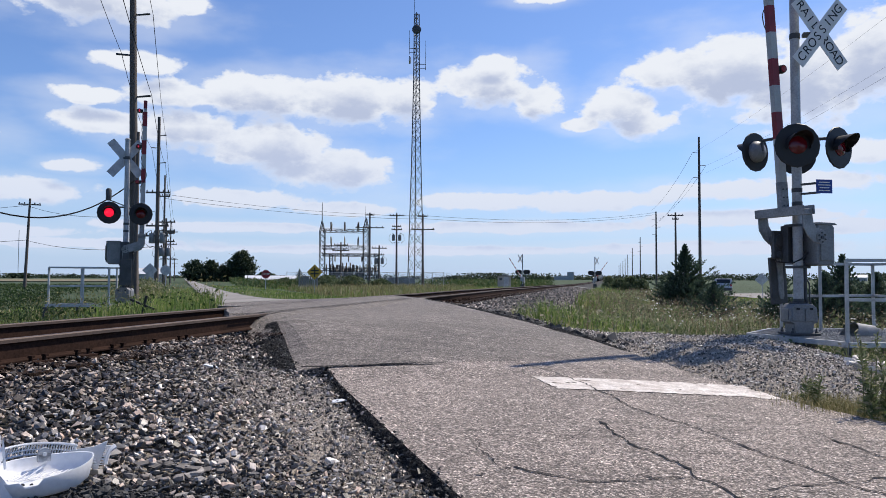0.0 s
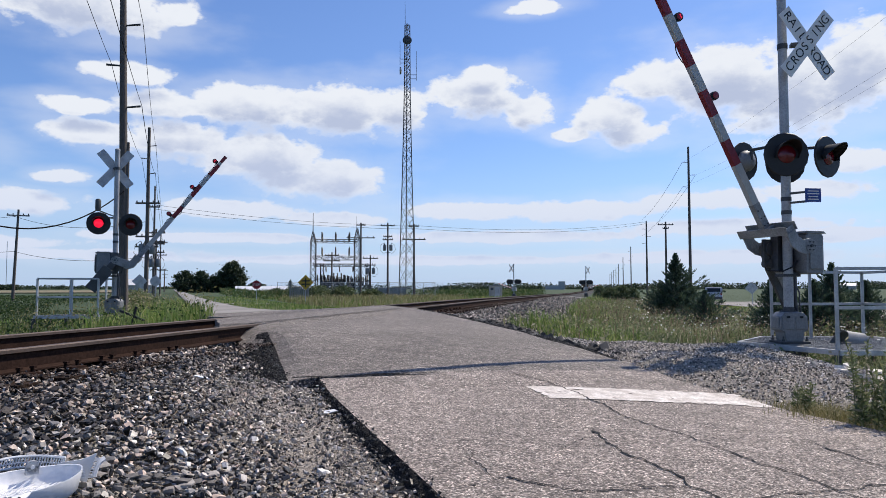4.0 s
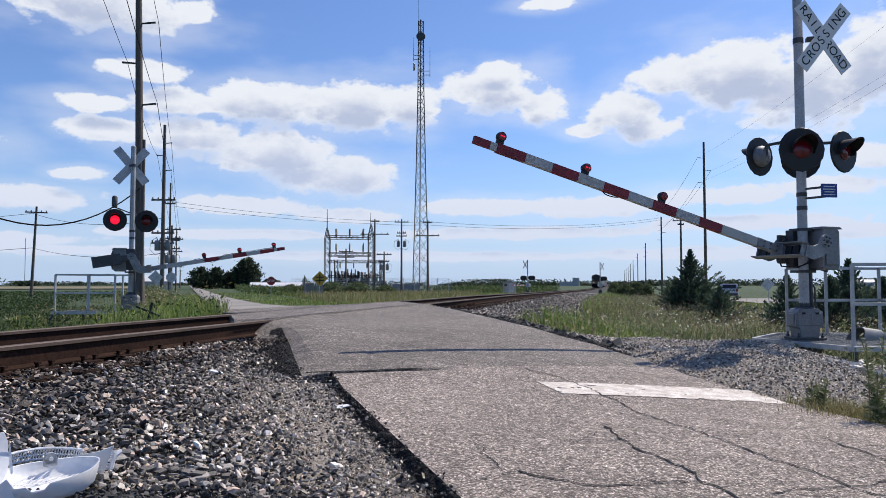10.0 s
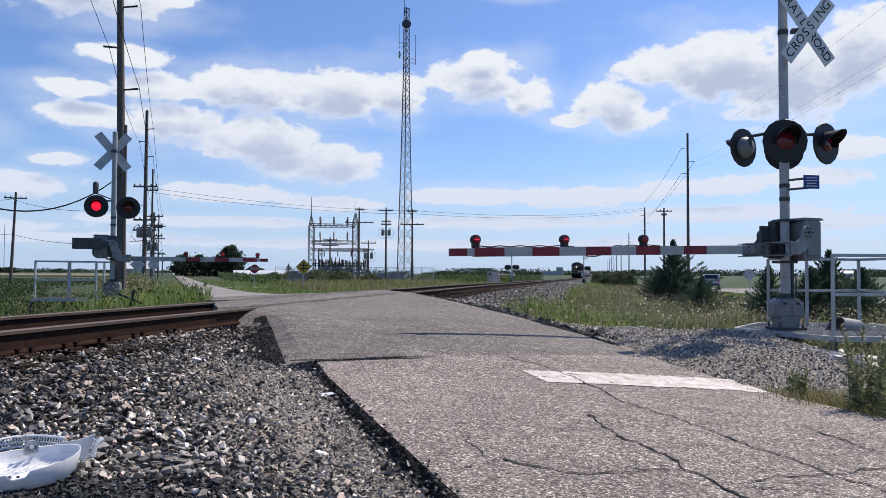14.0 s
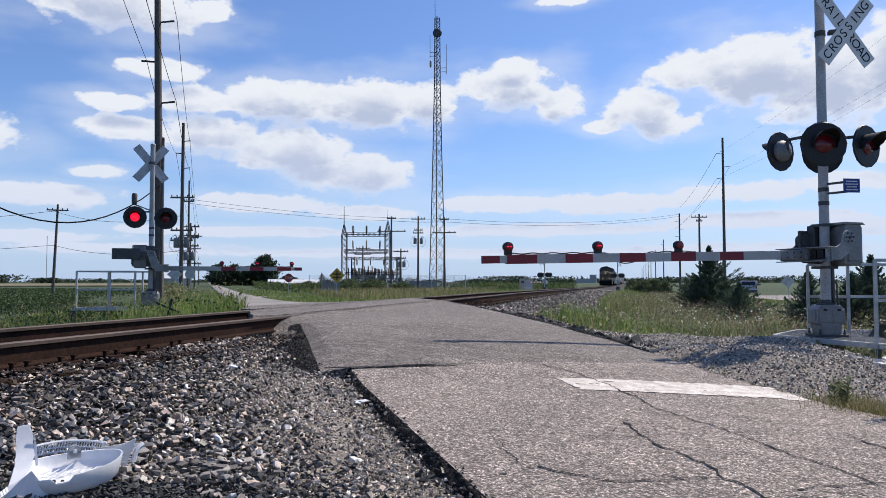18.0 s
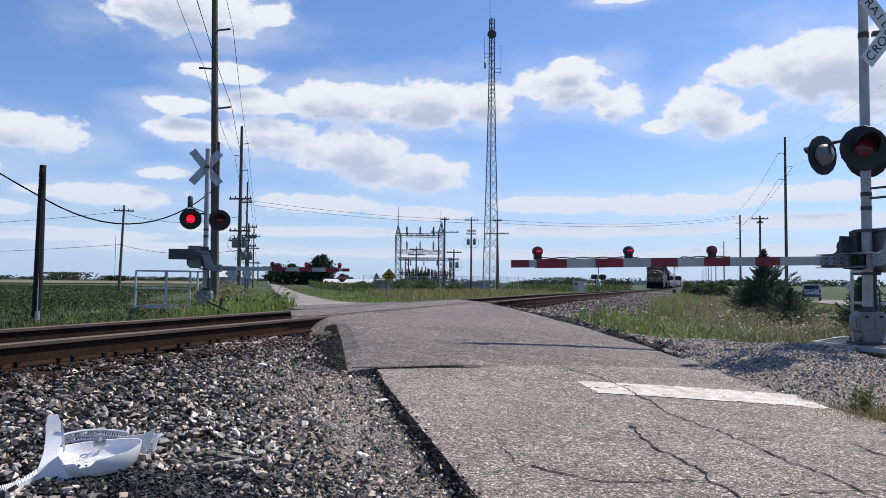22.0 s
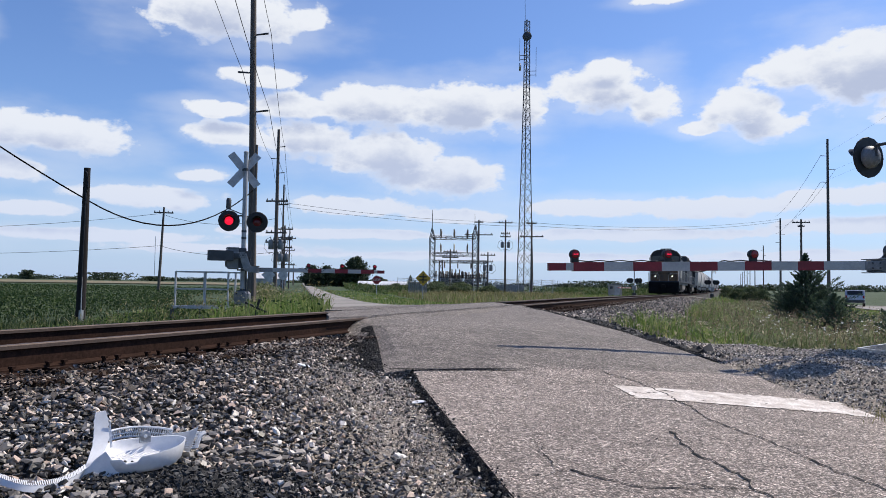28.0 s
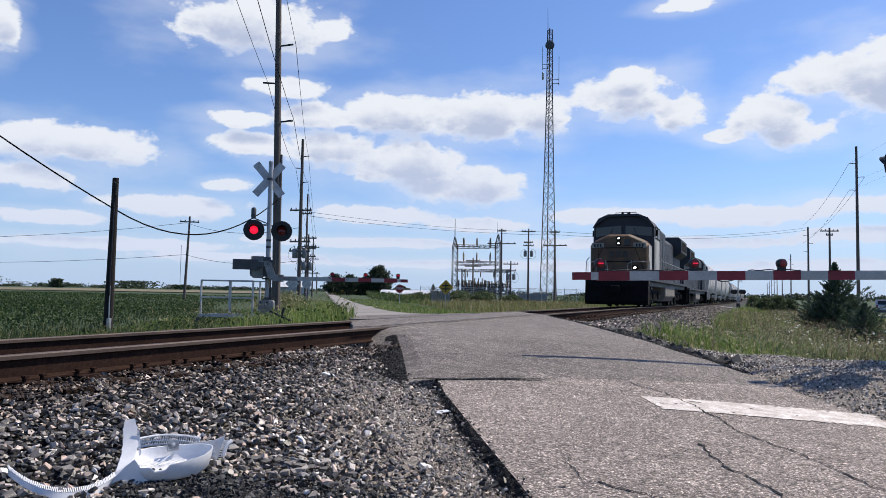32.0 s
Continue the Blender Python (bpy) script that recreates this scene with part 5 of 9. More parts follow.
def cracks():
    CRACK = material("crack_shadow", (0.012, 0.011, 0.011), 1.0, bump=0)
    road = bpy.data.objects["road"]

    def lay(pts, wide):
        shape = Shape()
        for i, (s, n) in enumerate(pts):
            s += 0.05 * noise.noise((i * 0.16, s, 3)) + 0.028 * noise.noise((i * 0.53, n, 5))
            n += 0.05 * noise.noise((i * 0.16, n, 7)) + 0.028 * noise.noise((i * 0.53, s, 9))
            w = 0.0016 + 0.0075 * abs(noise.noise((i * 0.21, n, 1))) + 0.006 * abs(noise.noise((i * 0.9, s, 1)))
            w *= wide * min(1, i / 6, (len(pts) - 1 - i) / 6 + 0.05)
            z = float(road_z(s, n)) + 0.0056
            shape.v += [spot(s - w * 0.7, n - w, z), spot(s + w * 0.7, n + w, z)]
        shape.f = [(2 * i, 2 * i + 1, 2 * i + 3, 2 * i + 2) for i in range(len(pts) - 1)]
        part("crack", shape, CRACK, road, repair=False)

    for line in CRACK_PATHS:
        pts = []
        for (s0, n0), (s1, n1) in zip(line, line[1:]):
            steps = max(3, int(math.hypot(s1 - s0, n1 - n0) / 0.035))
            pts += [(s0 + (s1 - s0) * i / steps, n0 + (n1 - n0) * i / steps) for i in range(steps)]
        lay(pts, 1.55)
        for k in range(9, len(pts) - 4, 13):
            if random.random() < 0.75:
                a = random.choice((-1, 1)) * random.uniform(0.7, 1.7)
                way = math.atan2(pts[k + 1][1] - pts[k][1], pts[k + 1][0] - pts[k][0]) + a
                s, n = pts[k]
                twig = []
                for _ in range(random.randint(8, 26)):
                    twig.append((s, n))
                    way += random.uniform(-0.25, 0.25)
                    s, n = s + 0.03 * math.cos(way), n + 0.03 * math.sin(way)
                    if not 1.35 < n < 4.9:
                        break
                if len(twig) > 5:
                    lay(twig, random.uniform(0.6, 1.0))


CRACK_PATHS = [
    [(7.11, 3.21), (6.53, 3.47), (5.65, 3.42), (4.79, 3.26), (4.21, 3.31), (3.6, 3.26), (3.19, 3.27), (2.88, 3.22), (2.2, 3.3)],
    [(4.67, 2.8), (4.33, 2.66), (3.92, 2.59), (3.62, 2.63), (3.34, 2.57), (3.16, 2.54), (2.7, 2.5), (2.0, 2.6)],
    [(3.54, 1.27), (3.59, 1.5), (3.64, 1.7), (3.47, 1.8), (3.25, 2.0), (3.22, 2.28), (3.18, 2.56)],
    [(2.92, 2.55), (2.92, 2.9), (2.93, 3.27), (2.95, 3.56), (3.0, 4.2), (2.9, 5.0)],
    [(4.0, 4.06), (3.73, 4.0), (3.5, 3.99), (3.3, 3.97), (2.6, 4.05)],
    [(4.59, 3.56), (4.46, 3.86)],
]
cracks()


def flangeways():
    """The dark gaps along the rails where the pavement crosses them."""
    over = bpy.data.objects["crossing_pavement"]
    gap = material("flangeway_gap", (0.02, 0.019, 0.018), 1.0, bump=0.3)
    for side in (-1, 1):
        for inner in (-1, 1):
            x = TRACK_X + side * HALF_GAUGE + inner * (0.037 + 0.03)
            shape = Shape()
            ys = np.arange(8.2 if side > 0 else 10.6, 22, 0.25)
            for i, y in enumerate(ys):
                w = 0.022 + 0.016 * noise.noise((y * 1.3, side, inner))
                s, n = along(x, y)
                if inner * side > 0:
                    w *= 0.45 * (1 + noise.noise((y * 0.9, 4, side)))
                z = max(float(road_z(s, n)) + 0.016, RAIL_Z - 0.006)
                shape.v += [(x - w, y, z), (x + w, y, z)]
            shape.f = [(2 * i, 2 * i + 1, 2 * i + 3, 2 * i + 2) for i in range(len(ys) - 1)]
            part("flangeway", shape, gap, over, repair=False)


flangeways()


def skirt(name, s0, s1, inner, outer, label, rise=0.006, foot=0.0):
    """The crumbling black slope from the edge of the newer asphalt down to the stones."""
    shape = Shape()
    cols = 11
    ss = np.arange(s0, s1, 0.035)
    loose = []
    for s in ss:
        near = foot * max(0.0, 1 - (s - s0) / 1.9) ** 1.3
        crest = inner - near
        wide = (outer - inner) * (1 - 7 * near) * (0.8 + 0.55 * noise.noise((s * 1.7, outer, 0)) + 0.2 * noise.noise((s * 7, outer, 3)))
        top = float(road_z(s, crest)) + rise - (edge_drop(s, crest) if foot else 0)
        for i in range(cols):
            u = i / (cols - 1)
            n = crest + wide * u
            x, y, _ = spot(s, n)
            low = min(float(ground_z(x, y)) - 0.01, top - 0.02)
            calm = 1.0 if s < 8.6 or not foot else max(0.15, 1 - (s - 8.6) / 0.8)
            z = top + (low - top) * u ** 1.5 + calm * (0.035 * noise.noise((s * 9, n * 9, 2)) * math.sin(math.pi * u) + 0.022 * noise.noise((s * 23, n * 23, 5)) * (u > 0))
            shape.v.append((x, y, z))
            if u > 0.05:
                loose += [(x + random.uniform(-0.03, 0.03), y + random.uniform(-0.03, 0.03), z + 0.004)] * (1 + (random.random() < 0.6))
    if s0 < 0:
        loose = loose[::3]
    loose = np.array(loose) + rng.normal(0, 0.012, (len(loose), 3)) * [1, 1, 0.3]
    stones("asphalt_crumbs", loose[:, :2], rng.uniform(0.005, 0.016, len(loose)), CRUMBS, "loose black crumbs on the broken asphalt edge", "rubble", lift=loose[:, 2])
    shape.f = [(j * cols + i, j * cols + i + 1, (j + 1) * cols + i + 1, (j + 1) * cols + i) for j in range(len(ss) - 1) for i in range(cols - 1)]
    tagged(part(name, shape, TAR, repair=False), label, "road edge", kind="structure")


skirt("asphalt_skirt", 6.95, 9.7, 1.04, 0.46, "crumbling black asphalt slope beside the ramp", rise=0.026, foot=0.09)
skirt("asphalt_skirt", 8.2, 16.0, 4.96, 5.5, "broken black asphalt lip on the far side of the ramp")
skirt("asphalt_skirt", -2.0, 7.1, 1.245, 1.145, "broken black lip along the old road edge")



def seam():
    """The ragged dark joint where the newer asphalt begins."""
    shape = Shape()
    ns = np.arange(1.0, 2.9, 0.03)
    for n in ns:
        mid = 7.02 + 0.035 * noise.noise((n * 1.1, 3, 0)) + 0.02 * noise.noise((n * 6, 1, 0))
        w = (0.010 + 0.03 * max(0, noise.noise((n * 2.3, 8, 0)) + 0.25)) * max(0.15, min(1, (2.9 - n) / 1.2)) + 0.008 * noise.noise((n * 19, 2, 0))
        for s in (mid - max(w, 0.0015), mid + max(w, 0.0015)):
            shape.v.append(spot(s, n, float(road_z(s, n)) + 0.0165))
    shape.f = [(2 * i, 2 * i + 1, 2 * i + 3, 2 * i + 2) for i in range(len(ns) - 1)]
    part("seam", shape, TAR, bpy.data.objects["crossing_pavement"], repair=False)


seam()

# ---- plants ----


def leaf_material(name, stops, through=0.35, rough=0.75):
    """Leaves of mixed green, a little light passing through them."""
    mat = bpy.data.materials.new(name)
    mat.use_nodes = True
    nodes, links = mat.node_tree.nodes, mat.node_tree.links
    bsdf, out = nodes["Principled BSDF"], nodes["Material Output"]
    bsdf.inputs["Roughness"].default_value = rough
    geo, ramp = nodes.new("ShaderNodeNewGeometry"), nodes.new("ShaderNodeValToRGB")
    while len(ramp.color_ramp.elements) < len(stops):
        ramp.color_ramp.elements.new(0.5)
    for e, (p, c) in zip(ramp.color_ramp.elements, stops):
        e.position, e.color = p, (*c, 1)
    links.new(geo.outputs["Random Per Island"], ramp.inputs[0])
    coord, tex = nodes.new("ShaderNodeTexCoord"), nodes.new("ShaderNodeTexNoise")
    tex.inputs["Scale"].default_value, tex.inputs["Detail"].default_value = 0.6, 4
    links.new(coord.outputs["Object"], tex.inputs["Vector"])
    tone = nodes.new("ShaderNodeMapRange")
    tone.inputs[1].default_value, tone.inputs[2].default_value, tone.inputs[3].default_value, tone.inputs[4].default_value = 0.3, 0.7, 0.65, 1.3
    links.new(tex.outputs["Fac"], tone.inputs[0])
    mul = nodes.new("ShaderNodeVectorMath")
    mul.operation = "SCALE"
    links.new(ramp.outputs[0], mul.inputs[0])
    links.new(tone.outputs[0], mul.inputs["Scale"])
    links.new(mul.outputs[0], bsdf.inputs["Base Color"])
    trans, mix = nodes.new("ShaderNodeBsdfTranslucent"), nodes.new("ShaderNodeMixShader")
    links.new(mul.outputs[0], trans.inputs[0])
    mix.inputs[0].default_value = through
    links.new(bsdf.outputs[0], mix.inputs[1])
    links.new(trans.outputs[0], mix.inputs[2])
    links.new(mix.outputs[0], out.inputs[0])
    return mat


GRASS = leaf_material("green_grass", [(0.0, (0.07, 0.125, 0.026)), (0.45, (0.155, 0.23, 0.055)), (0.8, (0.25, 0.31, 0.09)), (1.0, (0.42, 0.38, 0.18))], 0.5)
WEEDS = leaf_material("mixed_weeds", [(0.0, (0.075, 0.105, 0.042)), (0.45, (0.17, 0.21, 0.088)), (0.75, (0.29, 0.30, 0.165)), (1.0, (0.48, 0.42, 0.30))], 0.5)
MEADOW = leaf_material("dark_meadow_grass", [(0.0, (0.016, 0.035, 0.010)), (0.5, (0.038, 0.070, 0.019)), (0.85, (0.080, 0.118, 0.034)), (1.0, (0.25, 0.24, 0.12))], 0.35)
STALKS = leaf_material("brown_stalks", [(0.0, (0.07, 0.05, 0.03)), (0.5, (0.19, 0.14, 0.09)), (1.0, (0.36, 0.27, 0.19))])
DRY_GRASS = leaf_material("dry_grass", [(0.0, (0.12, 0.13, 0.04)), (0.5, (0.26, 0.23, 0.10)), (1.0, (0.40, 0.34, 0.19))])
BLOSSOM = leaf_material("white_blossom", [(0.0, (0.55, 0.55, 0.5)), (1.0, (0.8, 0.8, 0.76))])
CROP = leaf_material("soybean_leaves", [(0.0, (0.022, 0.046, 0.012)), (0.6, (0.042, 0.075, 0.022)), (1.0, (0.075, 0.11, 0.035))])
CORN = leaf_material("corn_leaves", [(0.0, (0.04, 0.08, 0.02)), (0.7, (0.085, 0.13, 0.04)), (1.0, (0.2, 0.19, 0.08))])
CEDAR = leaf_material("cedar_needles", [(0.0, (0.035, 0.062, 0.042)), (0.6, (0.085, 0.128, 0.080)), (1.0, (0.16, 0.21, 0.125))], 0.3)
SCRUB = leaf_material("grey_green_scrub", [(0.0, (0.05, 0.075, 0.032)), (0.6, (0.105, 0.14, 0.065)), (1.0, (0.20, 0.225, 0.11))])
BROADLEAF = leaf_material("broad_leaves", [(0.0, (0.014, 0.028, 0.015)), (0.6, (0.030, 0.052, 0.024)), (1.0, (0.062, 0.085, 0.038))], 0.25)


def blades(name, xy, height, width, mat, label, category, bend=0.45, z=None, parent=None):
    """Grass blades: a bent, tapering strip each."""
    n = len(xy)
    z = ground_z(xy[:, 0], xy[:, 1]) - 0.02 if z is None else z
    a, lean = rng.uniform(0, 2 * np.pi, n), rng.uniform(0.1, 1, n) * bend
    out = np.column_stack([np.cos(a), np.sin(a), np.zeros(n)])
    f = a + rng.uniform(-1.2, 1.2, n) + np.pi / 2
    side = np.column_stack([np.cos(f), np.sin(f), np.zeros(n)]) * (width / 2)[:, None]
    root = np.column_stack([xy, z])
    up = np.array([0, 0, 1.0])
    mid = root + out * (height * lean * 0.3)[:, None] + up * (height * 0.58)[:, None]
    tip = root + out * (height * lean)[:, None] + up * (height * (1 - 0.35 * lean))[:, None]
    v = np.stack([root - side, root + side, mid + side * 0.8, mid - side * 0.8, tip], 1)
    return swarm(name, v, [[(0, 1, 2, 3)], [(3, 2, 4)]], mat, label, category, parent)


def leaves(name, places, size, mat, label="", category="", aspect=0.5, way=None, spread=0.9, parent=None):
    """Small leaves: a four-cornered blade each, about the way given, or any way."""
    n = len(places)
    d = rng.normal(0, 1, (n, 3)) if way is None else way + rng.normal(0, spread, (n, 3))
    d /= np.linalg.norm(d, axis=1)[:, None]
    r = rng.normal(0, 1, (n, 3))
    side = np.cross(d, r)
    side /= np.linalg.norm(side, axis=1)[:, None]
    d, side = d * size[:, None], side * (size * aspect / 2)[:, None]
    v = np.stack([places - d * 0.5, places + side, places + d * 0.5, places - side], 1)
    return swarm(name, v, [[(0, 1, 2, 3)]], mat, label, category, parent)


def scatter(n, x0, x1, y0, y1, keep):
    xy = np.column_stack([rng.uniform(x0, x1, n), rng.uniform(y0, y1, n)])
    s, k = along(xy[:, 0], xy[:, 1])
    return xy[keep(s, k, xy[:, 0], xy[:, 1])]


def wild_growth():
    # weeds between the bank and the side road
    edge = lambda x, y: np.interp(y, [12, 16, 26, 60], [-1.5, -1.0, -0.7, -1.2]) + 0.5 * np.sin(y * 0.7) + 0.25 * np.sin(y * 2.1)
    off_pad = lambda s, n: np.hypot((s - 8.3) / 2.8, (n - 6.1) / 2.0) > 1.0 + 0.1 * np.sin(s * 5)
    zone = lambda s, n, x, y: (x > edge(x, y)) & (n > 5.5) & off_pad(s, n) & (s > 5) & (x < np.interp(y, [10, 24, 40, 60, 90], [9, 7.5, 6.5, 5.5, 5.0]))
    xy = np.concatenate([scatter(26000, -2.2, 9, 8, 24, zone), scatter(26000, -2.2, 12, 24, 48, zone), scatter(12000, -2.2, 14, 48, 90, zone)])
    far = np.interp(xy[:, 1], [10, 30, 90], [1, 1.5, 3.2])
    tall = rng.uniform(0.12, 0.62, len(xy)) * rng.uniform(0.6, 1, len(xy)) * np.interp(xy[:, 0], [-2, 0, 1.5, 4], [0.9, 1.0, 0.72, 0.68]) * (1 + 0.5 * patch_noise(xy[:, 0], xy[:, 1], 0.75) + 0.3 * patch_noise(xy[:, 0] + 3, xy[:, 1], 2.3))
    s, n = along(xy[:, 0], xy[:, 1])
    tall *= np.where((s < 11) & (n < 10.5), 0.5, 1.0)
    half = xy[:, 0] < 1.2 + 1.5 * patch_noise(xy[:, 0], xy[:, 1], 0.35)
    blades("tall_grass", xy[half], tall[half], 0.014 * far[half], GRASS, "tall green grass at the foot of the railway bank", "grass", bend=0.95)
    blades("weeds", xy[~half], tall[~half] * 1.15, 0.016 * far[~half], WEEDS, "tall mixed weeds with dry stalks", "weeds", bend=1.0)
    xy = np.concatenate([scatter(17000, -1.8, 9, 9, 26, zone), scatter(17000, -1.5, 12, 26, 60, zone)])
    g = ground_z(xy[:, 0], xy[:, 1])
    s, n = along(xy[:, 0], xy[:, 1])
    p = np.column_stack([xy, g + rng.uniform(0.02, 0.5, len(xy)) * (0.75 + 0.35 * patch_noise(xy[:, 0], xy[:, 1], 0.6)) * np.where((s < 11) & (n < 10.5), 0.4, 1.0)])
    leaves("weed_leaves", p, rng.uniform(0.03, 0.10, len(xy)) * np.interp(xy[:, 1], [10, 50], [1, 1.8]), WEEDS, "broad leaves among the weeds", "weeds", 0.45)
    xy = np.concatenate([scatter(1300, 0.9, 9, 10.5, 30, zone), scatter(400, 0.9, 7, 30, 60, zone)])
    keep = patch_noise(xy[:, 0], xy[:, 1], 0.8) + 0.5 * patch_noise(xy[:, 0] + 4, xy[:, 1], 2.1) + rng.normal(0, 0.25, len(xy)) > 0.25
    xy = xy[keep]
    p = np.column_stack([xy, ground_z(xy[:, 0], xy[:, 1]) + rng.uniform(0.32, 0.66, len(xy))])
    n = len(p)
    r = rng.uniform(0.010, 0.024, n) * np.interp(p[:, 1], [10, 50], [1, 1.5])
    ring = np.array([(math.cos(k * math.pi / 3), math.sin(k * math.pi / 3), 0.12 * (-1) ** k) for k in range(6)])
    v = p[:, None, :] + np.einsum("nij,kj->nki", turns(n, 0.5), ring) * r[:, None, None]
    swarm("white_wildflowers", v, [[(0, 1, 2, 3, 4, 5)]], BLOSSOM, "flat white wildflower heads among the weeds", "wildflowers")
    # dry stalks with brown seed heads
    xy = np.concatenate([scatter(3600, -0.6, 9, 10, 26, zone), scatter(3600, -0.8, 9, 26, 60, zone)])
    s, n = along(xy[:, 0], xy[:, 1])
    xy = xy[(patch_noise(xy[:, 0], xy[:, 1], 0.7) + rng.normal(0, 0.5, len(xy)) > -0.3) & ((s > 11) | (n > 10.5))]
    h = rng.uniform(0.3, 0.75, len(xy))
    far = np.interp(xy[:, 1], [10, 30, 90], [1, 1.6, 3])
    blades("dry_stalks", xy, h, 0.007 * far, STALKS, "dry brown stalks standing among the weeds", "weeds", bend=0.35)
    m = rng.integers(0, len(xy), 9000)
    p = np.column_stack([xy[m] + rng.normal(0, 0.03, (9000, 2)), ground_z(xy[m, 0], xy[m, 1]) + h[m] * rng.uniform(0.72, 1.0, 9000)])
    leaves("seed_heads", p, rng.uniform(0.018, 0.05, 9000) * far[m] ** 0.6, STALKS, "brown seed heads on dry stalks", "weeds", 0.5)
    lawn = scatter(16000, 4, 11.2, 18, 92, lambda s, n, x, y: x > np.interp(y, [10, 24, 40, 60, 90], [8.5, 7, 6, 5, 4.5]))
    blades("lawn", lawn, rng.uniform(0.05, 0.14, len(lawn)), 0.02 * np.interp(lawn[:, 1], [18, 90], [1, 3]), GRASS, "short mown grass beside the side road", "grass")
    # bright grass round the far signal and along the road
    verge = lambda s, n, x, y: (n < 0.35 + 0.3 * np.sin(s)) & (n > -6.5) & (x < TRACK_X - 3.0) & (s > 9)
    xy = np.concatenate([scatter(22000, -22, -8, 11, 32, verge), scatter(9000, -40, -14, 22, 60, lambda s, n, x, y: (n < 0.4 - 0.018 * (s - 24)) & (n > -5) & (s > 22))])
    blades("verge_grass", xy, rng.uniform(0.15, 0.5, len(xy)) * np.interp(along(xy[:, 0], xy[:, 1])[1], [-6, -2, 0], [0.5, 1, 0.9]), 0.018 * np.interp(xy[:, 1], [10, 30, 60], [1, 1.5, 2.4]), GRASS, "bright green verge grass round the far signal", "grass")
    xy = np.concatenate([scatter(5200, -20, -9.5, 14, 26, lambda s, n, x, y: (n < 0.75) & (n > -1.1) & (s > 16.5) & (s < 25)), scatter(2600, -14, -9, 11, 20, lambda s, n, x, y: (n < 0.2) & (n > -1.8) & (s > 14.5))])
    blades("tall_grass", xy, rng.uniform(0.3, 0.85, len(xy)) * (0.8 + 0.3 * patch_noise(xy[:, 0], xy[:, 1], 1.4)), 0.02 + 0 * xy[:, 0], GRASS, "tall bright yellow-green grass at the road edge", "grass", bend=0.8)
    # broad weeds and drooping seed heads among the verge grass by the far signal
    xy = scatter(9000, -20, -8.2, 10, 27, lambda s, n, x, y: (n < 0.5) & (n > -5.5) & (x < TRACK_X - 2.9) & (s > 12))
    xy = xy[patch_noise(xy[:, 0], xy[:, 1], 1.0) + rng.normal(0, 0.4, len(xy)) > -0.1]
    p = np.column_stack([xy, ground_z(xy[:, 0], xy[:, 1]) + rng.uniform(0.03, 0.5, len(xy))])
    leaves("weed_leaves", p, rng.uniform(0.04, 0.13, len(p)), MEADOW, "broad dark leaves among the verge grass", "weeds", 0.5)
    xy = scatter(1900, -20, -8.4, 11, 26, lambda s, n, x, y: (n < 0.8) & (n > -4.5) & (x < TRACK_X - 3.0) & (s > 13))
    p = np.column_stack([xy, ground_z(xy[:, 0], xy[:, 1]) + rng.uniform(0.3, 0.85, len(xy))])
    leaves("seed_heads", p, rng.uniform(0.06, 0.13, len(p)), DRY_GRASS, "pale drooping foxtail seed heads", "grass", 0.22, np.array([0.5, 0.0, 0.5]), 0.5)
    right = lambda s, n, x, y: (n > np.interp(s, [24, 28, 38, 60], [3.7, 3.3, 2.85, 2.6]) - 0.018 * (s - 24)) & (n < 11) & (x < TRACK_X - 3.6) & (s > 25)
    xy = np.concatenate([scatter(12000, -26, -8.5, 20, 46, right), scatter(7000, -45, -14, 42, 80, right)])
    blades("verge_grass", xy, rng.uniform(0.05, 0.2, len(xy)), 0.03 * np.interp(xy[:, 1], [20, 80], [1, 2.2]), GRASS, "short green grass beside the country road", "grass")
    xy = scatter(9000, -66, -34, 62, 104, lambda s, n, x, y: (n > 4.5) & (n < 15) & (s > 78))
    p = np.column_stack([xy, ground_z(xy[:, 0], xy[:, 1]) + rng.uniform(0.1, 1.0, len(xy))])
    leaves("corn_field", p, rng.uniform(0.3, 0.7, len(p)), CORN, "green corn rows beside the country road", "crop", 0.25, np.array([0, 0, 0.8]), 0.7)
    xy = scatter(7000, -42, -16, 66, 92, lambda s, n, x, y: (n > 9.5) & (x < TRACK_X - 4) & (y > 70 - 0.1 * x - 6))
    blades("dry_grass", xy, rng.uniform(0.3, 0.95, len(xy)), 0.045 + 0 * xy[:, 0], DRY_GRASS, "tall dry straw-coloured grass before the substation", "grass", bend=0.7)
    # the strip between the track and the field
    strip = lambda s, n, x, y: (x < TRACK_X - 2.7 - 0.4 * np.sin(y * 1.1)) & (n < -1)
    xy = scatter(42000, -17, -7.6, 0, 20, strip)
    blades("verge_grass", xy, rng.uniform(0.06, 0.34, len(xy)) * (0.7 + 0.6 * patch_noise(xy[:, 0], xy[:, 1], 1.1)), 0.014 + 0 * xy[:, 0], MEADOW, "rough grass between the track and the field", "grass")
    xy = scatter(1500, -16, -7.8, 1, 19, strip)
    blades("dry_stalks", xy, rng.uniform(0.25, 0.6, len(xy)), 0.010 + 0 * xy[:, 0], DRY_GRASS, "dry grass stalks by the track", "grass")
    xy = scatter(16000, -36, -12, 3, 36, lambda s, n, x, y: (n < -2.0) & (n > -9.5) & (x < TRACK_X - 7))
    blades("rough_grass", xy, rng.uniform(0.06, 0.3, len(xy)) * (0.8 + 0.5 * patch_noise(xy[:, 0], xy[:, 1], 0.8)), 0.02 * np.interp(np.hypot(xy[:, 0], xy[:, 1]), [12, 40], [1, 1.8]), MEADOW, "low rough grass between the platform and the field", "grass", bend=0.9)
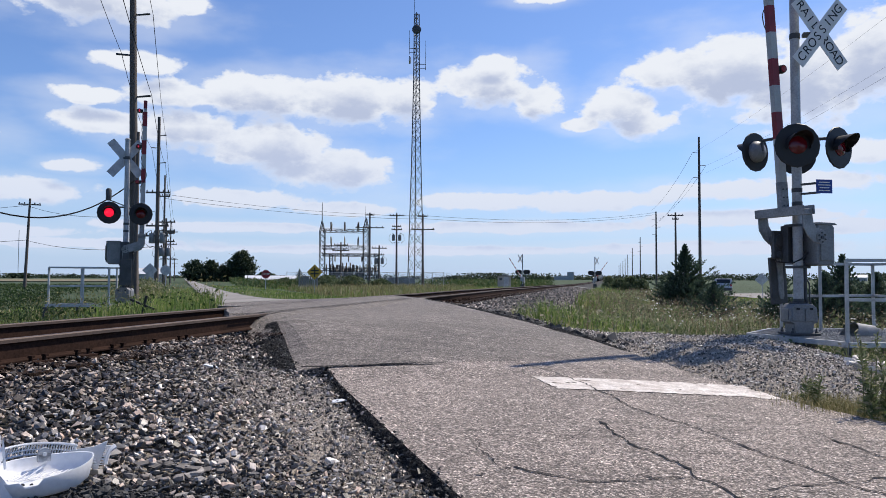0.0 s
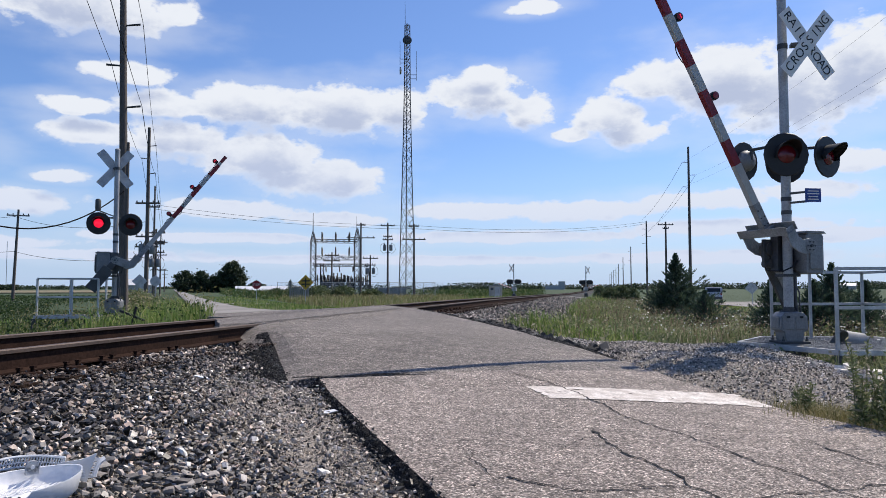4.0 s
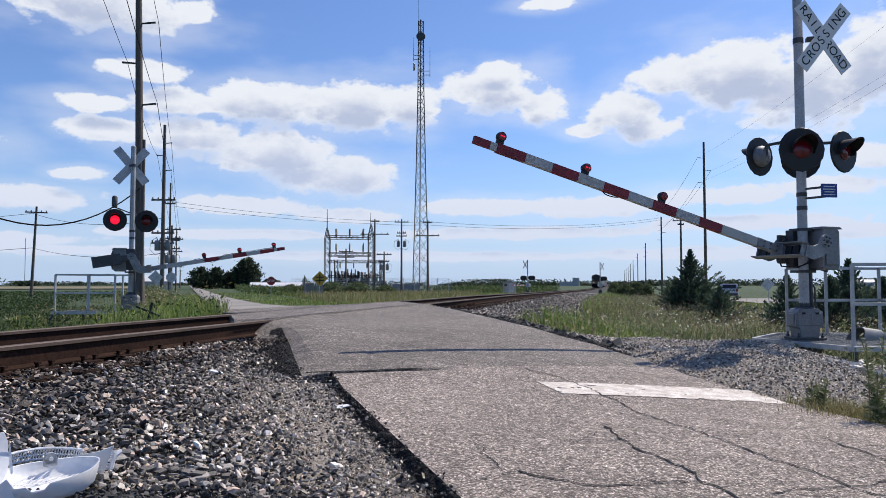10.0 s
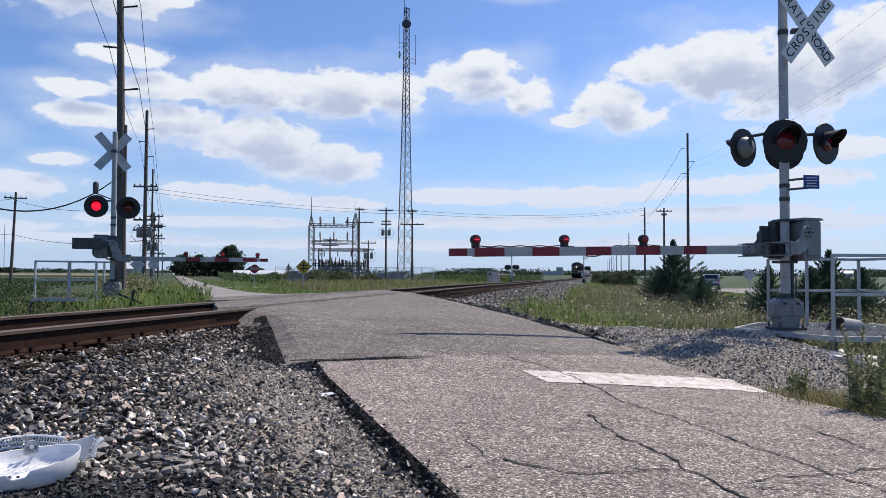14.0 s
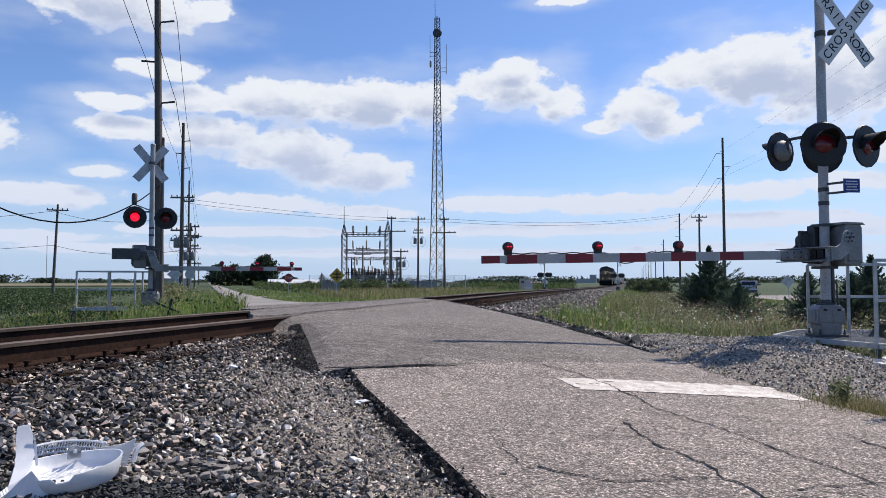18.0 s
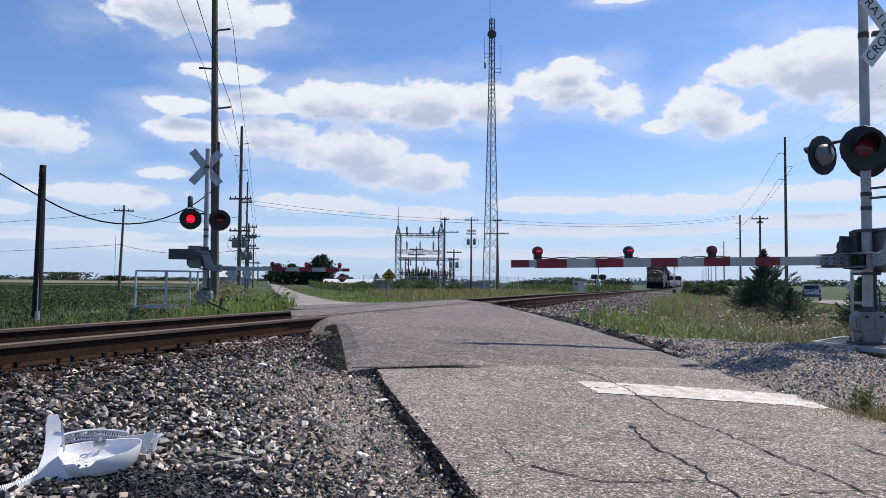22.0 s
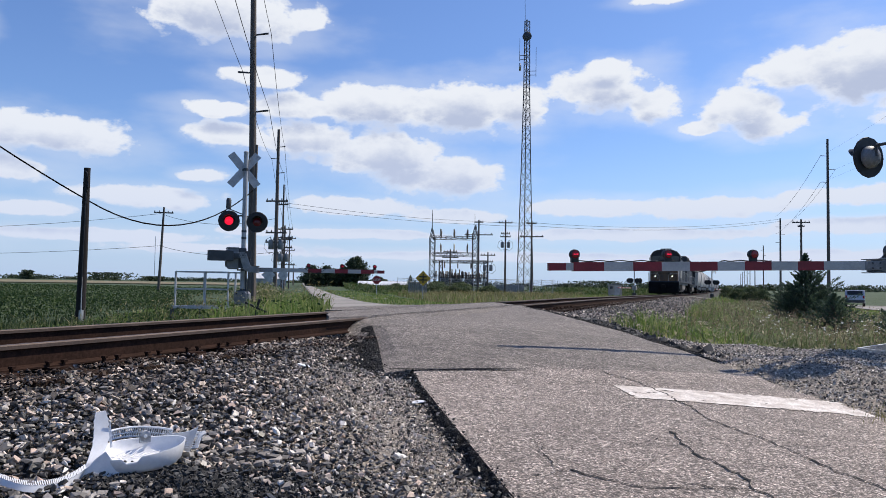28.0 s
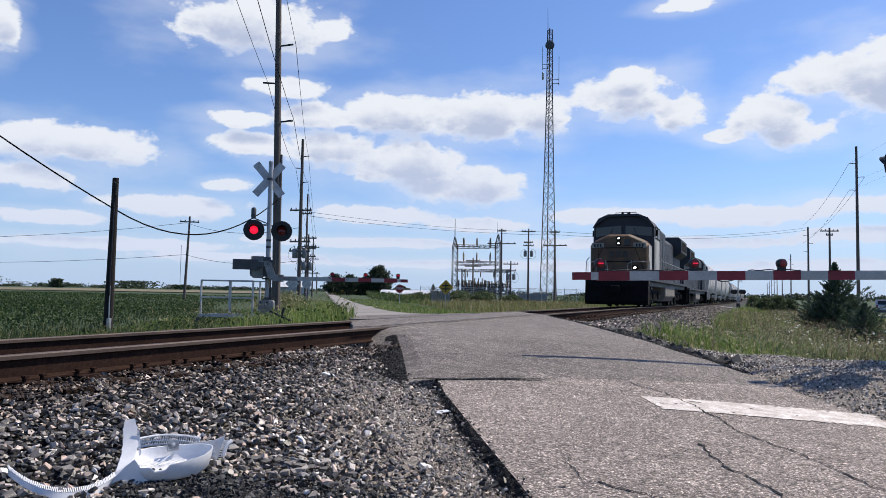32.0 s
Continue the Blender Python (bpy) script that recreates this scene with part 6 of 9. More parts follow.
    # the field
    field = lambda s, n, x, y: (n < -7.5) & (x < -12) & (np.abs(((x * 0.8 + y * 0.6) / 0.76) % 1 - 0.5) < 0.36)
    xy = np.concatenate([scatter(80000, -50, -12, 2, 38, field), scatter(60000, -110, -25, 12, 90, field)])
    p = np.column_stack([xy, ground_z(xy[:, 0], xy[:, 1]) + rng.uniform(0.05, 0.42, len(xy))])
    d = np.hypot(xy[:, 0], xy[:, 1])
    leaves("soybean_field", p, rng.uniform(0.05, 0.11, len(p)) * np.interp(d, [15, 40, 120], [1, 1.4, 2.6]), CROP, "low dark green soybean crop", "crop", 0.7)
    # tall dry grass and corn past the crossing
    xy = scatter(9000, -36, -8.5, 26, 66, lambda s, n, x, y: (n > 6.5 + 0.02 * s) & (x < TRACK_X - 3.4))
    blades("tall_grass", xy, rng.uniform(0.25, 0.8, len(xy)), 0.03 * np.interp(xy[:, 1], [26, 66], [1, 2]), DRY_GRASS, "yellowing tall grass past the crossing", "grass")
    xy = scatter(12000, -40, -8.5, 40, 92, lambda s, n, x, y: (n > 8) & (x < TRACK_X - 3.4))
    blades("verge_grass", xy, rng.uniform(0.2, 0.6, len(xy)), 0.035 * np.interp(xy[:, 1], [26, 92], [1, 2]), GRASS, "green grass along the track past the crossing", "grass")
    xy = np.concatenate([scatter(9000, -26, -9.5, 98, 150, lambda s, n, x, y: x < TRACK_X - 5), scatter(7000, -80, -46, 82, 130, lambda s, n, x, y: (n > 12))])
    p = np.column_stack([xy, ground_z(xy[:, 0], xy[:, 1]) + rng.uniform(0.1, 1.1, len(xy))])
    leaves("corn_field", p, rng.uniform(0.3, 0.75, len(p)), CORN, "tall green corn at the edge of a field", "crop", 0.22, np.array([0, 0, 0.8]), 0.7)


wild_growth()


def tall_weed(place, height, stems, label):
    weed = thing("weed", label, "weed", "weeds by the road", at=Matrix.Translation(place))
    for _ in range(stems):
        a, r = random.uniform(0, 6.28), random.uniform(0, 0.12)
        base = Vector((math.cos(a) * r, math.sin(a) * r, -0.02))
        h = height * random.uniform(0.55, 1.0)
        lean = Vector((random.uniform(-0.2, 0.2), random.uniform(-0.2, 0.2), 0))
        pts = [base + lean * (k / 5) ** 2 * h + Vector((0, 0, h * k / 5)) for k in range(6)]
        part("stem", Shape().sweep(pts, 0.0045, 5), WEEDS, weed)
        k = rng.uniform(0.12, 1, 80)
        at = np.array([np.interp(k, np.linspace(0, 1, 6), [p[i] for p in pts]) for i in range(3)]).T
        out = rng.normal(0, 1, (80, 3)) * [1, 1, 0.25] + [0, 0, 0.5]
        out /= np.linalg.norm(out, axis=1)[:, None]
        size = rng.uniform(0.05, 0.11, 80) * (1.15 - 0.6 * k)
        leaves("foliage", at + out * size[:, None] * 0.5, size, WEEDS, aspect=0.22, way=out, spread=0.08, parent=weed)
    return weed


for x, y, h, c in ((2.16, 6.50, 0.80, 9), (2.42, 6.70, 0.72, 8), (1.82, 7.10, 0.36, 5), (2.5, 7.2, 0.5, 6), (2.3, 6.25, 0.6, 7)):
    tall_weed((x, y, float(ground_z(x, y))), h, c, "leafy green weed growing at the road edge")
tufts = rng.normal(0, 1, (1800, 2)) * [0.2, 0.28] + [2.0, 6.95]
blades("dry_tuft", tufts, rng.uniform(0.06, 0.24, 1800), 0.006 + 0 * tufts[:, 0], DRY_GRASS, "dry straw-coloured grass tuft at the road edge", "grass", bend=0.9)
# ---- platforms and rails by the signals ----


def service_platform(name, corners, z, posts, rails, deck_h, label):
    """A steel grating deck on short legs with a tube railing."""
    plat = thing(name, label, "platform", "signal platforms", at=Matrix.Translation((0, 0, 0)))
    for a, b in zip(corners, corners[1:] + corners[:1]):
        part("deck_edge", Shape().beam((*a, z - deck_h / 2), (*b, z - deck_h / 2), 0.04, deck_h), GALVANISED, plat, "pale grey edge angle")
    xs, ys = [c[0] for c in corners], [c[1] for c in corners]
    y = min(ys) + 0.05
    while y < max(ys):
        cut = []
        for a, b in zip(corners, corners[1:] + corners[:1]):
            if (a[1] - y) * (b[1] - y) < 0:
                cut.append(a[0] + (b[0] - a[0]) * (y - a[1]) / (b[1] - a[1]))
        if len(cut) == 2:
            part("grating_bar", Shape().beam((min(cut), y, z - 0.02), (max(cut), y, z - 0.02), 0.012, 0.035), MECH_GREY, plat)
        y += 0.055
    for x, y, h in posts:
        part("post", Shape().box((x, y, z + h / 2), (0.042, 0.042, h)), GALVANISED, plat)
    for a, b, h in rails:
        part("rail", Shape().beam((*a, z + h), (*b, z + h), 0.042, 0.042), GALVANISED, plat)
    for x, y in corners:
        g = float(ground_z(x, y)) - 0.05
        if g < z - deck_h:
            part("leg", Shape().box((x * 0.98 + 0.02 * corners[0][0], y, (g + z - deck_h) / 2), (0.08, 0.08, z - deck_h - g)), DARK_STEEL, plat)
    return plat


NEAR_POSTS = [(3.15, 10.62), (3.46, 13.05), (2.90, 13.2), (4.40, 13.55), (5.0, 10.95)]
service_platform("service_platform", [(2.16, 12.0), (3.15, 10.55), (5.1, 10.9), (4.6, 13.7), (2.75, 13.3)], 0.88, [(x, y, 1.07) for x, y in NEAR_POSTS],
                 [(NEAR_POSTS[0], NEAR_POSTS[4], 1.07), (NEAR_POSTS[0], NEAR_POSTS[4], 0.55), (NEAR_POSTS[1], NEAR_POSTS[3], 1.07), (NEAR_POSTS[1], NEAR_POSTS[3], 0.55), (NEAR_POSTS[2], NEAR_POSTS[1], 1.07), (NEAR_POSTS[2], NEAR_POSTS[1], 0.55), (NEAR_POSTS[4], NEAR_POSTS[3], 1.07), (NEAR_POSTS[4], NEAR_POSTS[3], 0.55)],
                 0.07, "galvanised service platform with a square tube railing")
FAR_POSTS = [(-14.35, 16.75), (-13.55, 17.05), (-12.95, 17.3), (-14.15, 17.75), (-13.3, 18.1)]
service_platform("service_platform", [(-14.4, 16.7), (-12.9, 17.25), (-13.2, 18.2), (-14.3, 17.8)], 0.98, [(x, y, 0.97) for x, y in FAR_POSTS],
                 [(FAR_POSTS[0], FAR_POSTS[2], 0.97), (FAR_POSTS[0], FAR_POSTS[2], 0.48), (FAR_POSTS[3], FAR_POSTS[4], 0.97), (FAR_POSTS[0], FAR_POSTS[3], 0.97), (FAR_POSTS[0], FAR_POSTS[3], 0.48), (FAR_POSTS[4], (-12.9, 18.0), 0.97)],
                 0.08, "pale railed service platform beside the far signal")


def foundation(x, y, top, r, label):
    g = float(ground_z(x, y)) - 0.2
    tagged(part("foundation", Shape().box((x, y, (g + top) / 2), (2 * r, 2 * r, top - g)), DARK_STEEL, bevel=0.01), label, "foundation")


foundation(2.84, 11.80, 0.808, 0.2, "dark steel foundation post under the signal")
foundation(-12.9, 17.9, 0.95, 0.25, "dark steel foundation under the far signal")


def sheet_roll():
    roll = Shape()
    n = 18
    for i in range(n):
        a = radians(-8 + 196 * i / (n - 1))
        for r in (1.0, 0.93):
            roll.v += [(math.cos(a) * 0.15 * r, -0.26 + 0.12 * math.sin(a), math.sin(a) * 0.17 * r), (math.cos(a) * 0.11 * r, 0.22, math.sin(a) * 0.12 * r)]
    for i in range(n - 1):
        k = 4 * i
        roll.f += [(k, k + 1, k + 5, k + 4), (k + 2, k + 6, k + 7, k + 3), (k, k + 4, k + 6, k + 2), (k + 1, k + 3, k + 7, k + 5)]
    ob = part("metal_shroud", roll, MECH_GREY, smooth=True, at=pose(3.72, 11.93, 0.90, 0, 0, -58))
    tagged(ob, "curved grey sheet-metal shroud lying on the platform", "metal sheet")


sheet_roll()


def notice():
    """The small blue notice on the mast; its words are too small to read."""
    plate = part("notice_plate", Shape().box((0, 0, 0), (0.25, 0.008, 0.2)), BLUE_SIGN, near_signal, "small blue notice plate with pale lines of writing", bevel=0.002, at=pose(0.30, -0.28, 2.16, 0, 0, 20))
    for i, w in enumerate((0.17, 0.19, 0.15, 0.18)):
        part("writing", Shape().box((0, -0.0055, 0.06 - i * 0.04), (w, 0.002, 0.014)), WHITE_PAINT, plate)
    for z in (2.22, 2.08):
        part("sign_bracket", Shape().beam((0, 0, z), (0.26, -0.24, z), 0.03), DARK_STEEL, near_signal)
    part("bell", Shape().lathe([(0.06, 0), (0.075, 0.05), (0.075, 0.28), (0.05, 0.33), (0.0, 0.34)], pose(-0.42, -0.2, 2.86), 12), DARK_STEEL, far_signal, "grey electronic bell", smooth=True)
    part("bell_bracket", Shape().beam((-0.42, -0.2, 2.88), (0, 0, 2.7), 0.03), DARK_STEEL, far_signal)


notice()

# ---- signs ----


def road_sign(place, height, turn, kind, label, lean=0.0, size=0.58):
    sign = thing("road_sign", label, "road sign", "road signs", at=Matrix.Translation(place) @ pose(0, 0, 0, 0, lean, turn))
    part("post", Shape().box((0, 0.03, height / 2 - 0.1), (0.06, 0.04, height + 0.2)), GALVANISED if kind != "dark" else DARK_STEEL, sign)
    top = height - 0.42
    if kind in ("diamond_back", "yellow"):
        outline = [(0, -size), (size, 0), (0, size), (-size, 0)]
    elif kind == "round_back":
        outline = [(0.34 * math.cos(k * math.pi / 12), 0.34 * math.sin(k * math.pi / 12)) for k in range(24)]
    else:
        outline = [(0.38 * math.cos((k + 0.5) * math.pi / 4), 0.38 * math.sin((k + 0.5) * math.pi / 4)) for k in range(8)]
    mat = {"yellow": YELLOW_SIGN, "stop": RED_PAINT}.get(kind, GALVANISED)
    panel = part("panel", Shape().prism([(a, b + top) for a, b in outline], -0.004, 0.004), mat, sign, bevel=0.0015)
    if kind == "yellow":
        part("symbol", Shape().box((0, -0.006, top), (0.09, 0.003, 0.7)), LETTERING, panel)
        part("symbol", Shape().box((0, -0.006, top + 0.12), (0.62, 0.003, 0.09)), LETTERING, panel)
        part("symbol", Shape().box((0, -0.006, top - 0.12), (0.62, 0.003, 0.09)), LETTERING, panel)
    if kind == "stop":
        text_mesh("STOP", 0.27, WHITE_PAINT, panel, pose(0, -0.006, top, 90))
    return sign


def on_ground(x, y, dz=0.0):
    return (x, y, float(ground_z(x, y)) + dz)


road_sign(on_ground(-27.2, 40.0), 2.15, 34, "diamond_back", "bare grey back of a diamond road sign on a post", size=0.44)
road_sign(on_ground(-29.2, 44.7), 2.2, 34, "round_back", "bare grey back of a round road sign on a post")
road_sign(on_ground(11.75, 60.6), 2.0, -10, "diamond_back", "bare grey back of a diamond road sign on a leaning post", lean=-3, size=0.5)
road_sign(on_ground(-28.0, 57.3), 1.75, 26, "stop", "red octagonal stop sign on a steel post")
road_sign(on_ground(-21.26, 51.6), 2.15, 22, "yellow", "yellow diamond sign with a black crossroads symbol")

# ---- cedars, bushes and trees ----


def cedar(place, height, width, label, name="cedar_bush", lean=0.0):
    tree = thing(name, label, "bush", "cedar bushes", at=Matrix.Translation(place))
    part("trunk", Shape().tube((0, 0, -0.1), (lean * height, 0, height * 0.9), 0.05 * height / 2.5, 0.012, 8), POLE_WOOD, tree)
    limbs, at, out = Shape(), [], []
    count = int(210 * max(height / 2.5, 0.6))
    flare = [random.uniform(0.75, 1.2) for _ in range(9)]
    for i in range(count):
        k = (i + 0.5) / count
        z = height * (0.03 + 0.93 * k)
        a = i * 2.39996 + random.uniform(-0.3, 0.3)
        k = k ** 1.25
        z = height * (0.03 + 0.95 * k)
        reach = width * 0.66 * (0.94 * (1 - k) ** 1.25 + 0.06 * (1 - k) ** 0.5) * (0.35 + 0.8 * random.random()) * flare[int(a * 1.43) % 9] * min(1, 0.7 + k * 3) + 0.05
        o = Vector((lean * z, 0, z))
        way = Vector((math.cos(a), math.sin(a), 0.35 + 0.8 * k)).normalized()
        tip = o + way * reach
        limbs.tube(o, tip, 0.012, 0.003, 4, caps=False)
        m = int(26 + 75 * reach)
        t = rng.uniform(0.25, 1.08, m) ** 0.8
        at.append(np.array(o) + np.outer(t * reach, np.array(way)) + rng.normal(0, 1, (m, 3)) * ((0.02 + 0.055 * reach) * (1.25 - t))[:, None])
        out.append(np.tile(np.array(way) + [0, 0, 0.35], (m, 1)))
    part("branching", limbs, POLE_WOOD, tree, repair=False)
    at, out = np.concatenate(at), np.concatenate(out)
    leaves("crown", at, rng.uniform(0.05, 0.14, len(at)) * (height / 2.5) ** 0.4, CEDAR, aspect=0.28, way=out, spread=0.45, parent=tree)
    return tree


cedar(on_ground(3.35, 33.2), 2.8, 2.6, "pointed dark green cedar bush among weeds")
cedar(on_ground(2.75, 33.4), 1.5, 1.7, "low dark cedar bush beside a taller one")
cedar(on_ground(4.0, 33.6), 1.5, 1.7, "low spreading cedar bush beside a taller one")
cedar(on_ground(3.15, 23.0), 1.2, 1.6, "small dark green cedar bush in tall weeds")
cedar(on_ground(4.3, 19.7), 1.5, 1.5, "dark cedar bush behind the signal")
cedar(on_ground(5.2, 19.5), 1.45, 1.8, "wide dark cedar bush behind the platform")
cedar(on_ground(5.75, 19.9), 1.9, 1.9, "pointed dark cedar bush behind the platform")
cedar(on_ground(6.6, 20.2), 1.45, 1.9, "low dark cedar bush behind the platform")


def clump_tree(name, place, height, width, mat, label, category, trunk=0.25, clumps=30, leaf=0.5, group=""):
    tree = thing(name, label, category, group, at=Matrix.Translation(place))
    part("trunk", Shape().tube((0, 0, -0.2), (0, 0, height * 0.55), trunk, trunk * 0.45, 8), POLE_WOOD, tree)
    limbs, at = Shape(), []
    for i in range(clumps):
        k = (i + 0.5) / clumps
        z = height * (0.16 + 0.78 * k)
        a = i * 2.39996
        r = width / 2 * math.sin(math.pi * min(1, 0.22 + 0.78 * k)) ** 0.8 * random.uniform(0.45, 0.95)
        c = Vector((math.cos(a) * r, math.sin(a) * r, z + random.uniform(-0.05, 0.05) * height))
        limbs.tube((0, 0, z * 0.6), c, trunk * 0.25, trunk * 0.06, 5, caps=False)
        m = 150
        at.append(np.array(c) + rng.normal(0, 1, (m, 3)) * [width * 0.085, width * 0.085, height * 0.05])
    part("branching", limbs, POLE_WOOD, tree, repair=False)
    at = np.concatenate(at)
    leaves("crown", at, rng.uniform(0.35, 0.85, len(at)) * leaf, mat, aspect=0.7, parent=tree)
    return tree


clump_tree("tree", (-103.5, 171.5, 0.3), 5.6, 6.5, BROADLEAF, "round dark green tree by a distant farm", "tree", clumps=34, leaf=0.8, group="farm trees")
clump_tree("tree", (-100.0, 172.5, 0.3), 5.9, 5.0, BROADLEAF, "dense dark green tree by a distant farm", "tree", clumps=30, leaf=0.8, group="farm trees")
clump_tree("tree", (-97.0, 174.0, 0.3), 4.6, 4.2, BROADLEAF, "low dark green tree by a distant farm", "tree", clumps=24, leaf=0.8, group="farm trees")
clump_tree("tree", (-92.1, 174.3, 0.3), 8.3, 7.0, BROADLEAF, "tall dark green tree by a distant farm", "tree", clumps=46, leaf=0.85, group="farm trees")
clump_tree("tree", (-86.0, 175.5, 0.3), 3.0, 5.5, BROADLEAF, "low spreading tree by a distant farm", "tree", clumps=22, leaf=0.7, group="farm trees")
cedar((-65.2, 149.4, 0.3), 3.4, 3.0, "small dark conifer by a white shed", "conifer")
for x, y, h, w in ((1.3, 78.3, 1.4, 1.9), (2.4, 79, 1.6, 2.1), (3.5, 79.4, 1.35, 1.8), (0.3, 93, 1.7, 1.9)):
    clump_tree("bush", on_ground(x, y), h, w, SCRUB, "rounded green bush beside the track", "bush", trunk=0.08, clumps=22, leaf=0.2, group="bushes along the track")
for x, y, h, w in ((-33.0, 84, 1.7, 3.6), (-36.5, 85, 1.5, 3.2), (-29.5, 83, 1.6, 3.4), (-26.5, 84.5, 1.2, 3.0), (-39.5, 86, 1.3, 2.6), (-31.5, 80, 1.2, 2.6)):
    clump_tree("bush", on_ground(x, y), h, w, SCRUB, "scrubby green bush before the substation fence", "bush", trunk=0.06, clumps=22, leaf=0.3, group="scrub by the substation")
clump_tree("bush", on_ground(-17.6, 25.5), 1.2, 2.4, WEEDS, "grey-green scrub at the foot of the pole", "bush", trunk=0.04, clumps=26, leaf=0.13, group="scrub by the pole")
clump_tree("bush", on_ground(-18.8, 27.6), 1.0, 2.2, WEEDS, "low grey-green scrub beside the road", "bush", trunk=0.04, clumps=22, leaf=0.13, group="scrub by the pole")


def far_woods():
    at, size = [], []
    for az0, az1, d0, d1, h, count in ((-75, -48, 1300, 1700, 9, 70), (-50, -30, 1200, 1800, 7, 60), (-30, -8, 1200, 2000, 7, 70), (-12, 8, 900, 1500, 8, 80), (8, 30, 1100, 1700, 11, 110), (30, 60, 1000, 1600, 10, 60)):
        for _ in range(count):
            az, d = radians(random.uniform(az0, az1)), random.uniform(d0, d1)
            w, hh = random.uniform(10, 30), h * random.uniform(0.35, 1.1)
            m = 150
            c = np.array([math.sin(az) * d, math.cos(az) * d, 0.3])
            at.append(c + np.column_stack([rng.normal(0, w * 0.5, m), rng.normal(0, w * 0.5, m), rng.uniform(0, 1, m) ** 1.4 * hh]))
            size.append(rng.uniform(1.6, 3.4, m))
    for az, d, w, h in ((-57.0, 900, 34, 11), (-45.6, 900, 20, 8.5), (-42.5, 900, 9, 5), (-50.6, 880, 4, 9), (-9.0, 1000, 30, 9), (18, 1100, 40, 10)):
        a = radians(az)
        m = 700
        c = np.array([math.sin(a) * d, math.cos(a) * d, 0.3])
        at.append(c + np.column_stack([rng.normal(0, w * 0.6, m), rng.normal(0, w * 0.6, m), rng.uniform(0, 1, m) ** 0.7 * h]))
        size.append(rng.uniform(1.6, 3.2, m))
    leaves("far_woods", np.concatenate(at), np.concatenate(size), BROADLEAF, "uneven line of distant dark woods on the horizon", "woods", 0.8)


far_woods()
STUBBLE = material("ripe_wheat", (0.21, 0.165, 0.095), 0.95, scale=0.02, fine=0.5, vary=0.2, bump=0.1, second=(0.13, 0.12, 0.06))


def wheat():
    shape = Shape()
    for az in range(-84, -33, 3):
        a = radians(az)
        shape.v += [(math.sin(a) * 230, math.cos(a) * 230, 0.62), (math.sin(a) * 520, math.cos(a) * 520, 0.62)]
    n = len(shape.v) // 2
    shape.f = [(2 * i, 2 * i + 1, 2 * i + 3, 2 * i + 2) for i in range(n - 1)]
    ob = part("wheat_field", shape, STUBBLE)
    m = ob.modifiers.new("depth", "SOLIDIFY")
    m.thickness, m.offset = 0.35, -1
    tagged(ob, "far strip of ripe tan wheat", "crop", kind="stuff")


wheat()

# ---- side road, car and far crossing ----


def strip_road(name, pts, half, lift, mat, label):
    shape = Shape()
    for i, (x, y) in enumerate(pts):
        a, b = Vector(pts[max(i - 1, 0)]), Vector(pts[min(i + 1, len(pts) - 1)])
        w = (b - a).normalized()
        side = Vector((w.y, -w.x))
        for k in (-1, 1):
            p = Vector((x, y)) + side * half * k
            shape.v.append((p.x, p.y, float(ground_z(p.x, p.y)) + lift))
    shape.f = [(2 * i, 2 * i + 1, 2 * i + 3, 2 * i + 2) for i in range(len(pts) - 1)]
    tagged(part(name, shape, mat, repair=False), label, "road", kind="structure")


strip_road("side_road", [(14.2, -60), (14.3, 0), (14.2, 30), (13.9, 45), (13.8, 57), (14.4, 77), (15, 86), (15.2, 91.5)], 2.7, 0.05, FAR_ROAD, "pale side road running along the railway")
strip_road("crossing_road", [(400, 118), (160, 104), (80, 98), (40, 95), (17, 94), (10, 93.6), (4, 93.4), (0, 93.2), (-2.5, 93.1), (-3.5, 93.1), (-6.5, 93), (-7.5, 93), (-10, 93), (-20, 92), (-60, 88)], 2.2, 0.06, FAR_ROAD, "narrow road over a second crossing up the line")

CAR_PAINT = material("silver_car_paint", (0.55, 0.56, 0.57), 0.3, metal=0.6, vary=0.05, bump=0)
CAR_GLASS = material("dark_car_glass", (0.015, 0.017, 0.02), 0.3, vary=0.05, bump=0)
RUBBER = material("black_rubber", (0.02, 0.02, 0.02), 0.85, bump=0.1)
TAIL_RED = material("red_tail_lamp", (0.35, 0.01, 0.01), 0.25, vary=0.05, bump=0)


